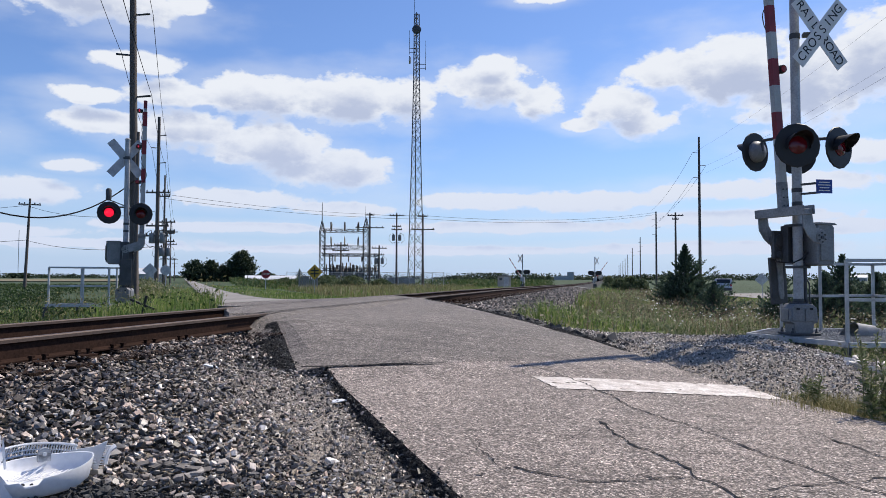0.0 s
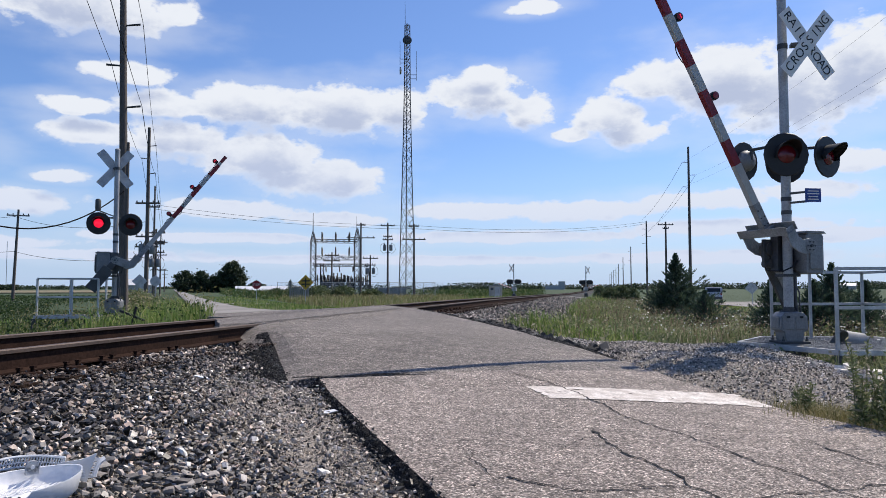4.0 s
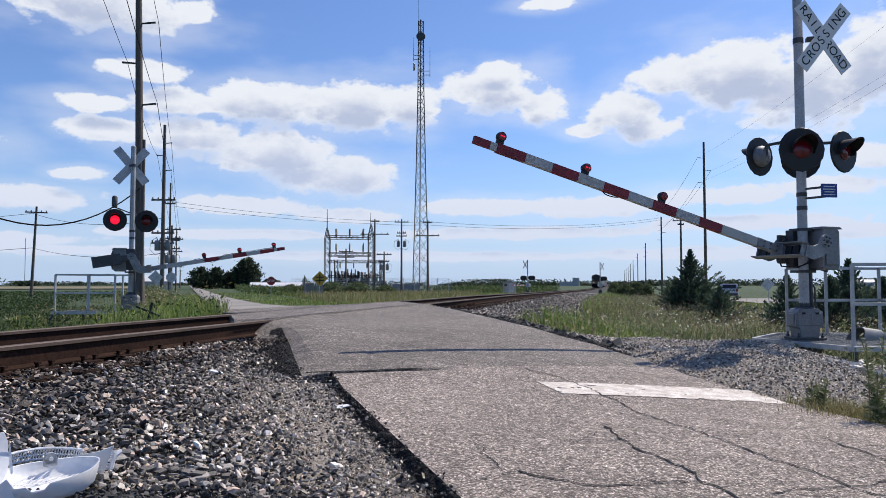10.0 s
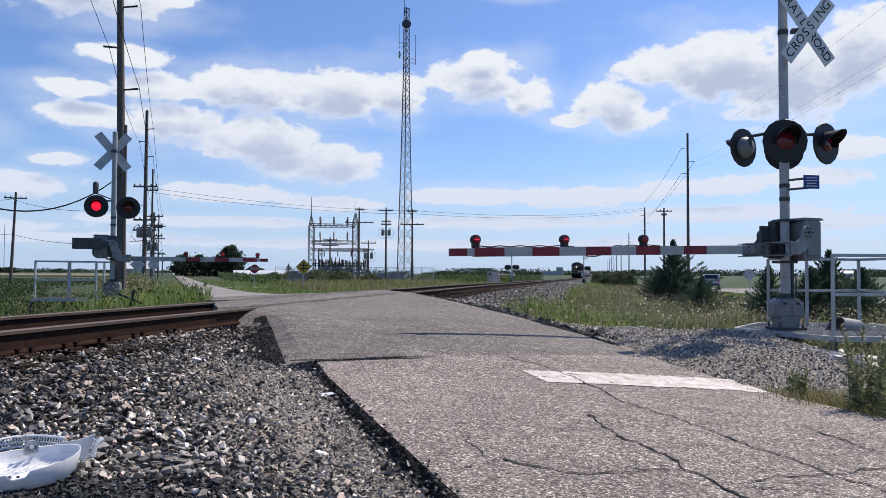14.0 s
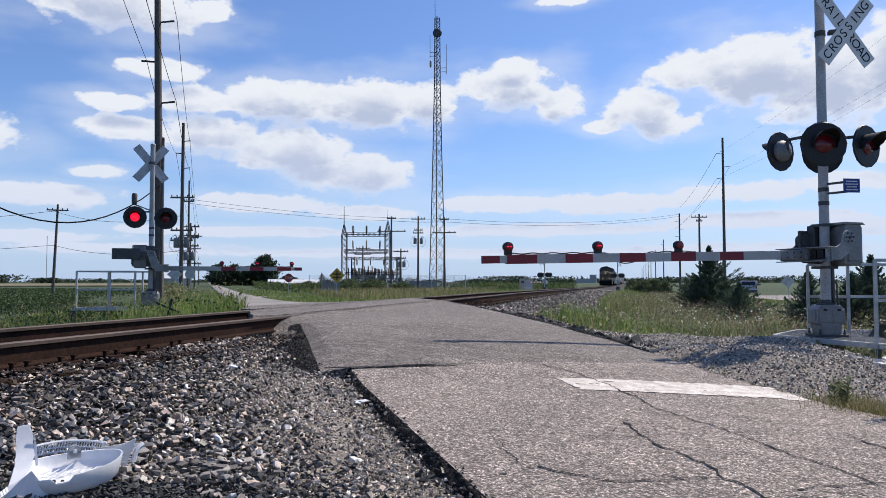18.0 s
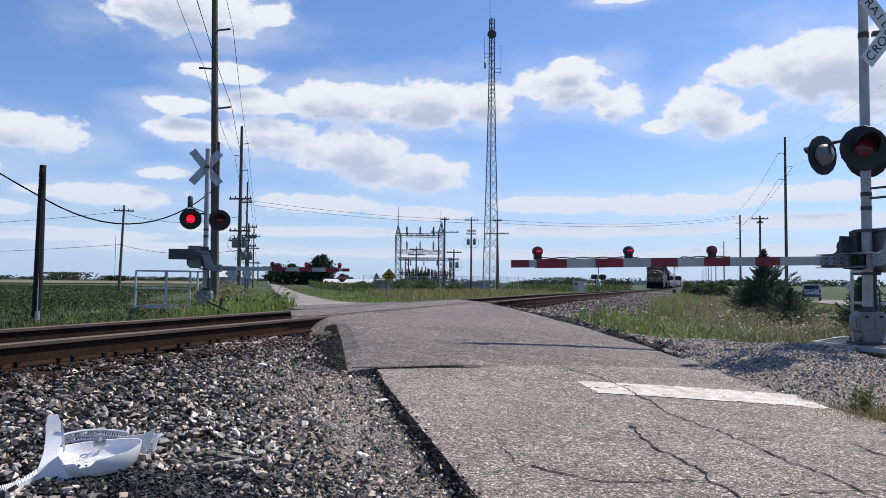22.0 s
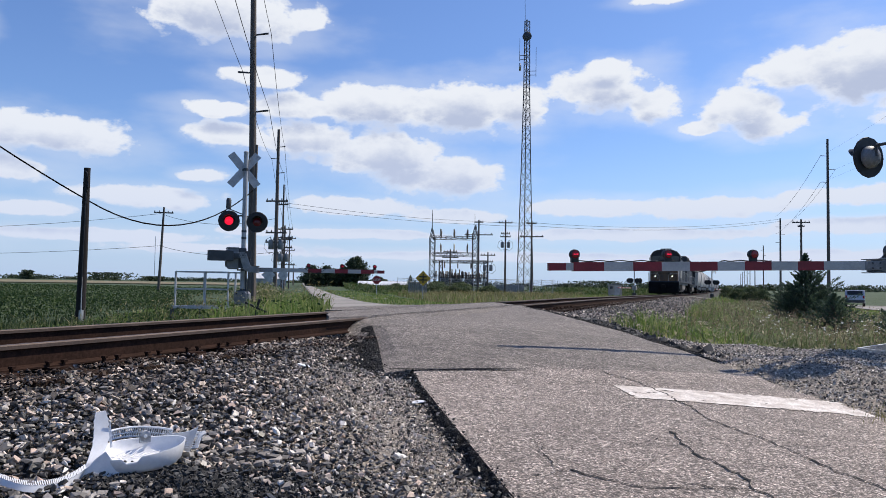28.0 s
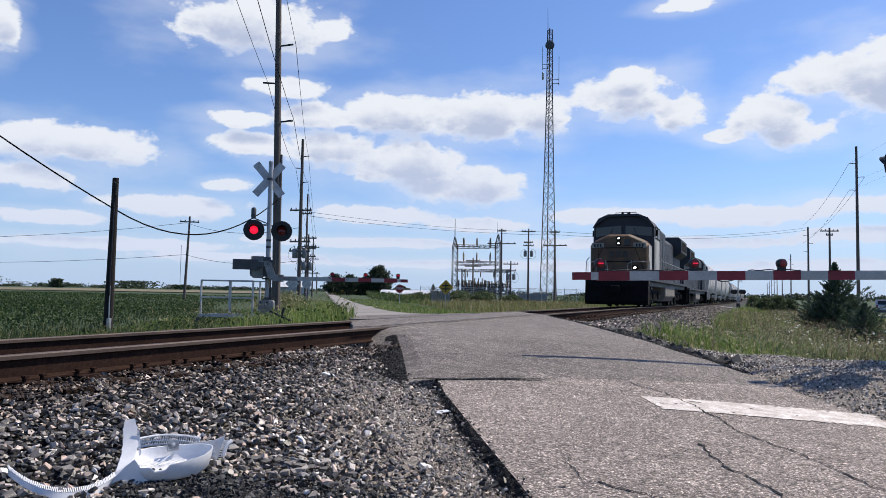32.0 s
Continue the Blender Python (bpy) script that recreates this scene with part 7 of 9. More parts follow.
def parked_car(place, turn):
    car = thing("car", "silver sport utility vehicle standing on the side road", "car", at=Matrix.Translation(place) @ pose(0, 0, 0, 0, 0, turn))
    side = [(-2.3, 0.35), (2.3, 0.35), (2.35, 0.7), (2.2, 1.0), (1.2, 1.08), (0.55, 1.66), (-1.9, 1.72), (-2.25, 1.1), (-2.35, 0.7)]
    part("body", Shape().prism(side, -0.92, 0.92, "x"), CAR_PAINT, car, bevel=0.07)
    part("rear_window", Shape().box((0, 0, 0), (1.4, 0.02, 0.5)), CAR_GLASS, car, at=pose(0, -2.1, 1.4, -22))
    for x in (-1, 1):
        part("side_window", Shape().prism([(-1.8, 1.1), (0.95, 1.1), (0.45, 1.58), (-1.7, 1.62)], x * 0.925 - 0.006, x * 0.925 + 0.006, "x"), CAR_GLASS, car)
        part("tail_lamp", Shape().box((x * 0.8, -2.31, 1.0), (0.18, 0.06, 0.3)), TAIL_RED, car, bevel=0.01)
        for y in (-1.4, 1.4):
            wheel = part("wheel", Shape().tube((x * 0.72, y, 0.36), (x * 0.94, y, 0.36), 0.36, n=18), RUBBER, car, "black tyre on a steel rim", smooth=True)
            part("rim", Shape().tube((x * 0.93, y, 0.36), (x * 0.955, y, 0.36), 0.22, n=14), ALUMINIUM, wheel)
    part("bumper", Shape().box((0, -2.33, 0.55), (1.8, 0.14, 0.26)), DARK_STEEL, car, bevel=0.03)
    part("plate", Shape().box((0, -2.36, 0.85), (0.3, 0.012, 0.15)), WHITE_PAINT, car)


parked_car((13.15, 90.0, float(ground_z(13.15, 90.0)) + 0.06), -8)


HUT_BEIGE = material("beige_hut_paint", (0.42, 0.40, 0.34), 0.7, scale=2, fine=12, vary=0.12, bump=0.05, second=(0.3, 0.28, 0.24))


def bungalow():
    x, y = -12.9, 94.5
    hut = thing("equipment_hut", "small grey metal railway equipment hut", "hut", at=Matrix.Translation(on_ground(x, y)) @ pose(0, 0, 0, 0, 0, 8))
    part("wall", Shape().box((0, 0, 0.8), (1.7, 1.7, 1.6)), HUT_BEIGE, hut, bevel=0.02)
    part("roof", Shape().prism([(-0.95, 1.6), (0.95, 1.6), (0.0, 1.8)], -0.95, 0.95), MECH_GREY, hut)
    part("door", Shape().box((0.25, -0.86, 0.78), (0.62, 0.03, 1.4)), GALVANISED, hut)
    part("vent", Shape().box((-0.45, -0.86, 1.25), (0.35, 0.03, 0.3)), DARK_STEEL, hut)
    part("handle", Shape().box((0.35, -0.89, 0.95), (0.04, 0.04, 0.14)), DARK_STEEL, hut)


bungalow()


def small_signal(place, arm_turn, words_turn):
    sig = thing("crossing_signal", "distant crossing signal with round lamps and a gate", "crossing signal", "crossing signals", at=Matrix.Translation(place))
    part("mast", Shape().tube((0, 0, -0.2), (0, 0, 4.2), 0.06, n=8), ALUMINIUM, sig)
    for x in (-0.62, -0.36, 0.36, 0.62):
        disc = part("lamp_background", Shape().lathe([(0.29, -0.02), (0.29, 0.02)], pose(x, -0.14 if abs(x) < 0.5 else 0.14, 2.05, 90)), BLACK, sig, "round black lamp background")
    part("crossarm", Shape().beam((-0.7, 0, 2.2), (0.7, 0, 2.2), 0.05), DARK_STEEL, sig)
    for lean in (-45, 45):
        part("crossbuck_blade", Shape().box((0, 0, 0), (1.2, 0.01, 0.22)), WHITE_PAINT, sig, "white crossbuck blade", at=pose(words_turn * 0.28, -0.08, 3.65, 0, 0, 62) @ pose(0, 0, 0, 0, lean))
    part("mechanism", Shape().box((0, 0.1, 1.2), (0.5, 0.55, 0.5)), ALUMINIUM, sig, bevel=0.02)
    part("case", Shape().box((0, 0, 0.35), (0.45, 0.45, 0.5)), DARK_STEEL, sig)
    arm = part("gate_arm", Shape().box((0.35, 0, 0), (0.7, 0.08, 0.12)).box((-0.5, 0, 0), (0.6, 0.06, 0.3)), ALUMINIUM, sig, "raised striped gate arm", at=pose(0, 0.1, 1.2, 0, -30, arm_turn))
    for i in range(9):
        part("stripe", Shape().box((0.9 + 0.42 * i, 0, 0), (0.42, 0.03, 0.11)), RED_PAINT if i % 2 == 0 else WHITE_PAINT, arm)
    return sig, arm


up_line_left, up_arm_left = small_signal(on_ground(-9.8, 88.0, 0.05), 253, -1)
up_line_right, up_arm_right = small_signal(on_ground(-1.5, 99.0, 0.05), 65, 1)

# ---- substation ----
SUB_STEEL = material("grey_substation_steel", (0.055, 0.057, 0.06), 0.65, metal=0.3, scale=2, fine=20, vary=0.15, bump=0.05)
PORCELAIN = material("brown_porcelain", (0.03, 0.024, 0.022), 0.35, vary=0.15, bump=0)


def lattice_column(shape, x, y, z0, z1, w0, w1, step=0.9):
    legs = [(-1, -1), (1, -1), (1, 1), (-1, 1)]

    def c(k, z):
        w = w0 + (w1 - w0) * (z - z0) / (z1 - z0)
        return (x + legs[k % 4][0] * w / 2, y + legs[k % 4][1] * w / 2, z)

    for k in range(4):
        shape.beam(c(k, z0), c(k, z1), 0.07)
    z, flip = z0, 0
    while z < z1 - 0.05:
        t = min(z + step, z1)
        for k in range(4):
            shape.beam(c(k + flip, z), c(k + 1 - flip, t), 0.045)
        z, flip = t, 1 - flip


def lattice_beam(shape, x0, x1, y, z, h):
    for dz in (0, h):
        for dy in (-0.2, 0.2):
            shape.beam((x0, y + dy, z + dz), (x1, y + dy, z + dz), 0.06)
    n = max(4, int((x1 - x0) / 0.8))
    for i in range(n):
        a, b = x0 + (x1 - x0) * i / n, x0 + (x1 - x0) * (i + 1) / n
        shape.beam((a, y - 0.2, z + (i % 2) * h), (b, y - 0.2, z + (1 - i % 2) * h), 0.04)
        shape.beam((a, y + 0.2, z + (i % 2) * h), (b, y + 0.2, z + (1 - i % 2) * h), 0.04)


def insulator(parent, p, h, r=0.11):
    rings = []
    for i in range(6):
        rings += [(r * 0.55, h * i / 6), (r, h * (i + 0.4) / 6), (r * 0.55, h * (i + 0.8) / 6)]
    part("insulator", Shape().lathe(rings + [(0.03, h)], Matrix.Translation(p), 8), PORCELAIN, parent, "brown ribbed insulator", smooth=True)


def substation():
    sub = thing("substation", "grey steel lattice electrical substation with insulators", "substation", at=Matrix.Translation((-37.6, 102.4, 0.4)) @ pose(0, 0, 0, 0, 0, 20.2))
    for x, top, w in ((-3.3, 9.6, 0.75), (3.15, 10.2, 0.75)):
        for y in (0, 4.0):
            col = Shape()
            lattice_column(col, x, y, 0, top - 1.6, w, w)
            lattice_column(col, x, y, top - 1.6, top, w, 0.12, 0.5)
            part("column", col, SUB_STEEL, sub, repair=False)
    part("lightning_rod", Shape().tube((-3.3, 0, 9.6), (-3.3, 0, 12.4), 0.07, 0.03, 6), SUB_STEEL, sub)
    part("lightning_rod", Shape().tube((3.15, 4, 10.2), (3.15, 4, 12.3), 0.03, 0.02, 6), SUB_STEEL, sub)
    for y in (0, 4.0):
        for x in (-2.0, 4.9):
            col = Shape()
            lattice_column(col, x, y + 1.5, 0, 5.0, 0.5, 0.5)
            part("column", col, SUB_STEEL, sub, repair=False)
        for z, h, x1 in ((8.2, 0.3, 3.2), (5.6, 0.45, 3.2), (4.6, 0.3, 5.0), (2.4, 0.3, 5.0)):
            beam = Shape()
            lattice_beam(beam, -3.3, x1, y, z, h)
            part("beam", beam, SUB_STEEL, sub, repair=False)
        for x in (-2.0, 0.0, 2.0):
            insulator(sub, (x, y, 8.5), 1.05, 0.16)
            part("switch_rod", Shape().tube((x, y, 6.0), (x, y, 7.4), 0.05, n=6), SUB_STEEL, sub)
            insulator(sub, (x, y, 6.4), 0.9, 0.12)
            insulator(sub, (x + 0.6, y, 3.8), 0.75, 0.1)
    for x, y, w, h in ((-1.6, 1.0, 1.3, 2.2), (0.3, 1.5, 1.6, 2.5), (2.3, 0.8, 1.4, 2.1)):
        tank = part("transformer", Shape().box((x, y, 0.2 + h / 2), (w, 1.3, h)), DARK_STEEL, sub, "dark transformer tank with cooling fins", bevel=0.05)
        for k in range(6):
            part("fin", Shape().box((x - w * 0.4 + k * w * 0.16, y - 0.78, 0.3 + h / 2), (0.05, 0.26, h * 0.8)), DARK_STEEL, tank)
        for k in (-0.35, 0, 0.35):
            insulator(sub, (x + k * w, y, 0.2 + h), 0.9, 0.13)
    for x in (-2.6, -0.6, 1.3, 3.6, 4.6):
        insulator(sub, (x, -1.0, 2.3), 1.0, 0.14)
        part("stand", Shape().beam((x, -1.0, 0), (x, -1.0, 2.3), 0.14), SUB_STEEL, sub)
    for i in range(13):
        x = -1.9 + 0.53 * i
        h = 0.75 + 0.35 * random.random()
        breaker = part("breaker", Shape().box((x, -0.6, 2.0), (0.34, 0.5, 0.55 + 0.3 * random.random())), DARK_STEEL, sub, "dark breaker box", bevel=0.03)
        insulator(breaker, (x - 0.1, -0.6, 2.2), h, 0.13)
        insulator(breaker, (x + 0.14, -0.4, 2.2), h * 0.9, 0.12)
    part("rack", Shape().beam((-2.2, -0.6, 1.75), (4.9, -0.6, 1.75), 0.2).beam((-2.0, -0.6, 0), (-2.0, -0.6, 1.75), 0.16).beam((1.3, -0.6, 0), (1.3, -0.6, 1.75), 0.16).beam((4.7, -0.6, 0), (4.7, -0.6, 1.75), 0.16), SUB_STEEL, sub)
    part("building", Shape().box((8.4, 2, 0.7), (4.2, 2.4, 1.4)), MECH_GREY, sub, "low grey control building", bevel=0.02)


substation()
utility_pole((-36.9, 99.0, 0.4), 6.4, 0.15, [(6.0, 1.0, 13, "arm"), (5.2, 1.2, 13, "arm")], label="short wooden pole before the substation")
utility_pole((-30.7, 93.2, 0.4), 10.0, 0.16, [(9.7, 0.6, 13, "arm"), (8.0, 1.9, 13, "arm")], label="wooden pole with a long lower crossarm")
utility_pole((-29.6, 93.9, 0.4), 5.7, 0.14, [(5.3, 1.0, 13, "arm"), (4.4, 0.7, 13, "arm")], label="short wooden pole with two crossarms and transformers", cans=((3.2, 200), (3.2, 20)))
utility_pole((-27.8, 96.0, 0.4), 10.2, 0.16, [(9.8, 0.95, 13, "arm"), (8.3, 0.6, 13, "arm"), (7.9, 0.7, 13, "arm")], cans=((6.4, 200), (6.4, 20)), label="wooden pole with two crossarms near the tower")
utility_pole((-23.1, 91.9, 0.4), 9.6, 0.16, [(9.3, 0.6, 13, "arm"), (7.6, 1.5, 13, "arm")], label="wooden pole with a long crossarm near the tower")


def wire_fence():
    fence = thing("wire_fence", "grey chain-link fence round the substation", "fence")
    a, b = Vector((-44.0, 96.5, 0.4)), Vector((-22.0, 99.5, 0.4))
    count = 14
    for i in range(count + 1):
        p = a.lerp(b, i / count)
        part("post", Shape().tube(p, p + Vector((0, 0, 2.2)), 0.04, n=6), GALVANISED, fence)
    for z in (0.1, 2.1):
        part("rail", Shape().tube(a + Vector((0, 0, z)), b + Vector((0, 0, z)), 0.025, n=5), GALVANISED, fence)
    net = Shape()
    run = (b - a)
    for i in range(150):
        p = a + run * (i / 150)
        net.beam(p + Vector((0, 0, 0.1)), p + run / 150 * 8 + Vector((0, 0, 2.1)), 0.012)
        net.beam(p + run / 150 * 8 + Vector((0, 0, 0.1)), p + Vector((0, 0, 2.1)), 0.012)
    ob = part("netting", net, GALVANISED, fence, repair=False)
    ob["kind"] = "stuff"


wire_fence()
GREY_WOOD = material("silver_grey_boards", (0.30, 0.29, 0.275), 0.9, scale=2, fine=20, vary=0.3, bump=0.3, stretch=(3, 3, 0.3), per_object=0.15)


def board_screen():
    screen = thing("board_fence", "weathered grey board screen by the roadside", "fence")
    board = mesh_of("board", Shape().box((0, 0, 0.75), (0.19, 0.025, 1.5)), GREY_WOOD)
    for i in range(9):
        part("board", board, None, screen, at=pose(-31.6 + 0.21 * i, 72.5 + 0.09 * i, 0.4))
    for i in (0, 8):
        part("post", Shape().box((-31.6 + 0.21 * i, 72.58 + 0.09 * i, 1.2), (0.1, 0.1, 2.6 if i == 0 else 1.7)), GREY_WOOD, screen)


board_screen()
METAL_ROOF = material("white_metal_roof", (0.78, 0.79, 0.8), 0.45, metal=0.1, scale=1, fine=10, vary=0.05, bump=0.05)
SHED_WALL = material("pale_shed_wall", (0.45, 0.46, 0.45), 0.7, scale=1, fine=8, vary=0.1, bump=0.1)


def shed(place, turn, length, depth, wall, ridge, label):
    ob = thing("shed", label, "shed", "farm sheds", at=Matrix.Translation(place) @ pose(0, 0, 0, 0, 0, turn))
    part("wall", Shape().prism([(-depth / 2, 0), (depth / 2, 0), (depth / 2, wall), (0, ridge - 0.1), (-depth / 2, wall)], -length / 2, length / 2, "x"), SHED_WALL, ob)
    for k in (-1, 1):
        part("roof", Shape().prism([(0, ridge), (k * (depth / 2 + 0.4), wall - 0.12), (k * (depth / 2 + 0.4), wall - 0.04), (0, ridge + 0.08)], -length / 2 - 0.4, length / 2 + 0.4, "x"), METAL_ROOF, ob, "white metal roof slope")
    part("door", Shape().box((length * 0.2, -depth / 2 - 0.03, wall * 0.45), (3, 0.06, wall * 0.9)), GALVANISED, ob)


shed((-58, 128.0, 0.3), 24, 15, 9, 0.95, 1.75, "long low white-roofed farm shed")
shed((-130, 190.0, 0.3), 35, 10, 7, 2.4, 4.0, "white farm building beside the road")
shed((260, 880.0, 0.3), -20, 30, 12, 4, 7, "distant white farm building among trees")


def silo():
    ob = thing("grain_elevator", "pale concrete grain elevator on the horizon", "grain elevator", at=Matrix.Translation((-43.4, 913, 0.2)))
    part("tower", Shape().box((0, 0, 5), (8, 8, 10)), SHED_WALL, ob)
    part("annex", Shape().box((-12, 0, 2.6), (16, 8, 5.2)), SHED_WALL, ob)


silo()
strip_road("farm_drive", [spot(46, 2.2)[:2], spot(45.5, 5)[:2], spot(45, 9)[:2], spot(44.5, 13)[:2], spot(44, 17)[:2]], 1.7, 0.03, FAR_ROAD, "pale gravel drive joining the country road")

# ---- wires ----
for dz in (0.1, -0.3):
    wire("overhead_wire", (-40.9, 62.2, 9.5 + dz), (-30.7, 93.2, 10.1 + dz), 0.3, 0.015, "thin dark overhead wire between poles")
    wire("overhead_wire", (-30.7, 93.2, 10.1 + dz), (-23.1, 91.9, 9.7 + dz), 0.1, 0.02, "thin dark overhead wire between poles")
    wire("overhead_wire", (-23.1, 91.9, 9.7 + dz), (9.2, 145.0, 14.3 + dz), 1.0, 0.018, "thin dark overhead wire across the track")
for dx, z0, z1 in ((0.6, 11.1, 13.0), (-0.6, 9.7, 12.0), (0.6, 8.2, 10.8)):
    wire("overhead_wire", (-16.3 + dx * 0.9, 23.0 + dx * 0.2, z0), (-34.8 + dx * 0.9, 52.0 + dx * 0.2, z1), 0.5, 0.011, "thin transmission wire along the road")
    wire("overhead_wire", (-16.3 + dx * 0.9, 23.0 + dx * 0.2, z0), (3.0 + dx * 0.9, -9.0, z0 + 1.0), 0.8, 0.009, "thin transmission wire over the crossing")
    wire("overhead_wire", (-34.8 + dx * 0.9, 52.0 + dx * 0.2, z1), (-69.3 + dx * 0.9, 107.2, z1 - 2.2), 0.8, 0.014, "thin transmission wire along the road")
for k, z in ((-0.8, 17.4), (0.8, 15.8), (-0.8, 14.3)):
    wire("overhead_wire", (11.3 + k, 95.7, z), (20.5 + k, -30.0, z + 0.5), 2.2, 0.006, "thin transmission wire along the railway")
    wire("overhead_wire", (11.3 + k, 95.7, z), (9.2 + k, 145.0, z - 2.6), 0.8, 0.02, "thin transmission wire along the railway")
wire("service_cable", (-16.73, 15.7, 3.97), (-16.2, 23.0, 5.2), 1.05, 0.022, "sagging black service cable")
wire("service_cable", (-16.73, 15.7, 3.97), (-17.6, 6.0, 9.1), 0.35, 0.022, "sagging black service cable")
wire("overhead_wire", (-57, 63, 8.9), (-110, 60, 8.0), 0.8, 0.02, "thin wire to the field pole")
wire("overhead_wire", (-57, 63, 5.4), (-110, 60, 4.8), 0.6, 0.02, "thin wire to the field pole")
wire("overhead_wire", (-57, 63, 8.9), (-34.8, 52.0, 7.0), 0.8, 0.018, "thin wire to the field pole")
wire("overhead_wire", (-57, 63, 5.4), (-34.8, 52.0, 4.2), 0.6, 0.018, "thin wire to the field pole")

# ---- litter ----
PLASTIC = material("white_plastic", (0.78, 0.79, 0.81), 0.38, scale=4, fine=40, vary=0.06, bump=0.03, second=(0.68, 0.69, 0.71))


def broken_fan():
    """A smashed white fan housing: tray, slotted guard, upright blade and a toothed band."""
    home = Matrix.Translation((-2.38, 2.71, 0.825)) @ pose(0, 0, 0, 2, 0, 54)
    fan = thing("broken_fan", "smashed white plastic fan housing lying on the ballast", "broken fan", at=home)

    def smooth(points, steps, closed):
        """A soft line through the points."""
        pts, n = [], len(points)
        for i in range(n if closed else n - 1):
            p = [Vector(points[(i + k) % n] if closed else points[min(max(i + k, 0), n - 1)]) for k in (-1, 0, 1, 2)]
            for j in range(steps):
                t = j / steps
                pts.append(0.5 * (2 * p[1] + (p[2] - p[0]) * t + (2 * p[0] - 5 * p[1] + 4 * p[2] - p[3]) * t * t + (3 * p[1] - p[0] - 3 * p[2] + p[3]) * t ** 3))
        return pts + ([] if closed else [Vector(points[-1])])

    # the tray: a shallow boat with a rolled lip, one corner of the lip broken out
    lip = smooth([(-0.10, -0.18, 0.040), (0.06, -0.21, 0.050), (0.21, -0.14, 0.062), (0.285, 0.0, 0.070), (0.20, 0.115, 0.060), (-0.02, 0.14, 0.050), (-0.12, 0.0, 0.045)], 8, True)
    mid, tray, n = Vector((0.075, -0.02, 0)), Shape(), len(lip)
    for k, p in enumerate(lip):
        out = Vector((p.x, p.y, 0)) - mid
        top = p.z - (0.022 if 4 <= k <= 6 else 0)
        ring = [(0.82, -0.035), (0.93, -0.015), (0.99, top * 0.55), (1.012, top - 0.004), (1.008, top + 0.002), (0.985, top), (0.965, top * 0.5), (0.90, 0.0), (0.80, -0.016)]
        tray.v += [tuple(mid + out * f + Vector((0, 0, z))) for f, z in ring]
    for k in range(n):
        a, b = 9 * k, 9 * ((k + 1) % n)
        tray.f += [(a + i, b + i, b + i + 1, a + i + 1) for i in range(8)]
    tray.f += [tuple(9 * k + 8 for k in range(n)), tuple(9 * k for k in range(n - 1, -1, -1))]
    part("tray", tray, PLASTIC, fan, smooth=True)
    for i in range(26):
        x, y = -0.05 + 0.0105 * i, 0.07 - 0.012 * (i % 5) - 0.002 * i
        part("spoke", Shape().beam((x, y, -0.010), (x + 0.045, y + 0.025 + 0.004 * (i % 3), -0.004 + 0.006 * (i % 2)), 0.004), PLASTIC, fan)
    part("splinter", Shape().beam((0.02, 0.0, 0.0), (0.085, 0.02, 0.038), 0.008, 0.004), PLASTIC, fan, "long broken splinter")
    part("tab", Shape().box((-0.005, -0.135, 0.0), (0.09, 0.022, 0.014)), PLASTIC, fan, bevel=0.004)
    part("crumb", Shape().lathe([(0.006, 0.0), (0.011, 0.006), (0.005, 0.013)], pose(-0.02, -0.12, 0.003), 6), BLACK, fan)
    part("crumb", Shape().lathe([(0.005, 0.0), (0.008, 0.005), (0.004, 0.011)], pose(0.012, -0.128, 0.002), 6), BLACK, fan)
    # the guard behind it: a bowed strip of slots with a latch
    guard = Shape()
    bow = smooth([(-0.10, 0.15, 0.0), (-0.04, 0.19, 0.012), (0.06, 0.205, 0.016), (0.16, 0.18, 0.010), (0.24, 0.13, 0.0)], 9, False)
    for z, r in ((0.036, 0.005), (0.058, 0.003), (0.086, 0.006)):
        guard.sweep([p + Vector((0.012 * (z - 0.03) / 0.056, -0.2 * (z - 0.036), z)) for p in bow], r, 6)
    for k, p in enumerate(bow):
        guard.beam(p + Vector((0, 0, 0.034)), p + Vector((0.012, -0.010, 0.086)), 0.0045)
    part("guard", guard, PLASTIC, fan, "slotted white guard", repair=False)["kind"] = "stuff"
    latch = part("latch", Shape().tube((0.115, 0.130, 0.068), (0.115, 0.110, 0.068), 0.027, n=16).box((0.115, 0.12, 0.052), (0.054, 0.02, 0.034)), ALUMINIUM, fan, "grey latch", smooth=True)
    part("pin", Shape().tube((0.115, 0.111, 0.068), (0.115, 0.104, 0.068), 0.009, n=10), WHITE_PAINT, latch, smooth=True)
    # torn pieces past the tray's end
    wing = Shape()
    low = smooth([(0.225, 0.15, 0.020), (0.26, 0.12, 0.005), (0.30, 0.09, -0.015), (0.33, 0.07, -0.03)], 5, False)
    high = smooth([(0.225, 0.14, 0.060), (0.27, 0.10, 0.072), (0.315, 0.07, 0.082), (0.365, 0.05, 0.104)], 5, False)
    for p, q in zip(low, high):
        wing.v += [tuple(p), tuple(q), tuple(q + Vector((0, 0.005, 0))), tuple(p + Vector((0, 0.005, 0)))]
    for k in range(len(low) - 1):
        wing.f += [(4 * k + i, 4 * k + (i + 1) % 4, 4 * k + 4 + (i + 1) % 4, 4 * k + 4 + i) for i in range(4)]
    part("wing", wing, PLASTIC, fan, "pointed broken wing", smooth=True)
    hoop = smooth([(0.335, 0.08, 0.0), (0.345, 0.085, 0.035), (0.36, 0.09, 0.062), (0.385, 0.095, 0.075)], 6, False)
    ribs = Shape().sweep([p + Vector((0.03, 0, -0.012)) for p in hoop], 0.012, 6)
    for p in hoop[::2]:
        ribs.beam(p - Vector((0.035, 0.01, 0)), p + Vector((0.03, 0, -0.012)), 0.005)
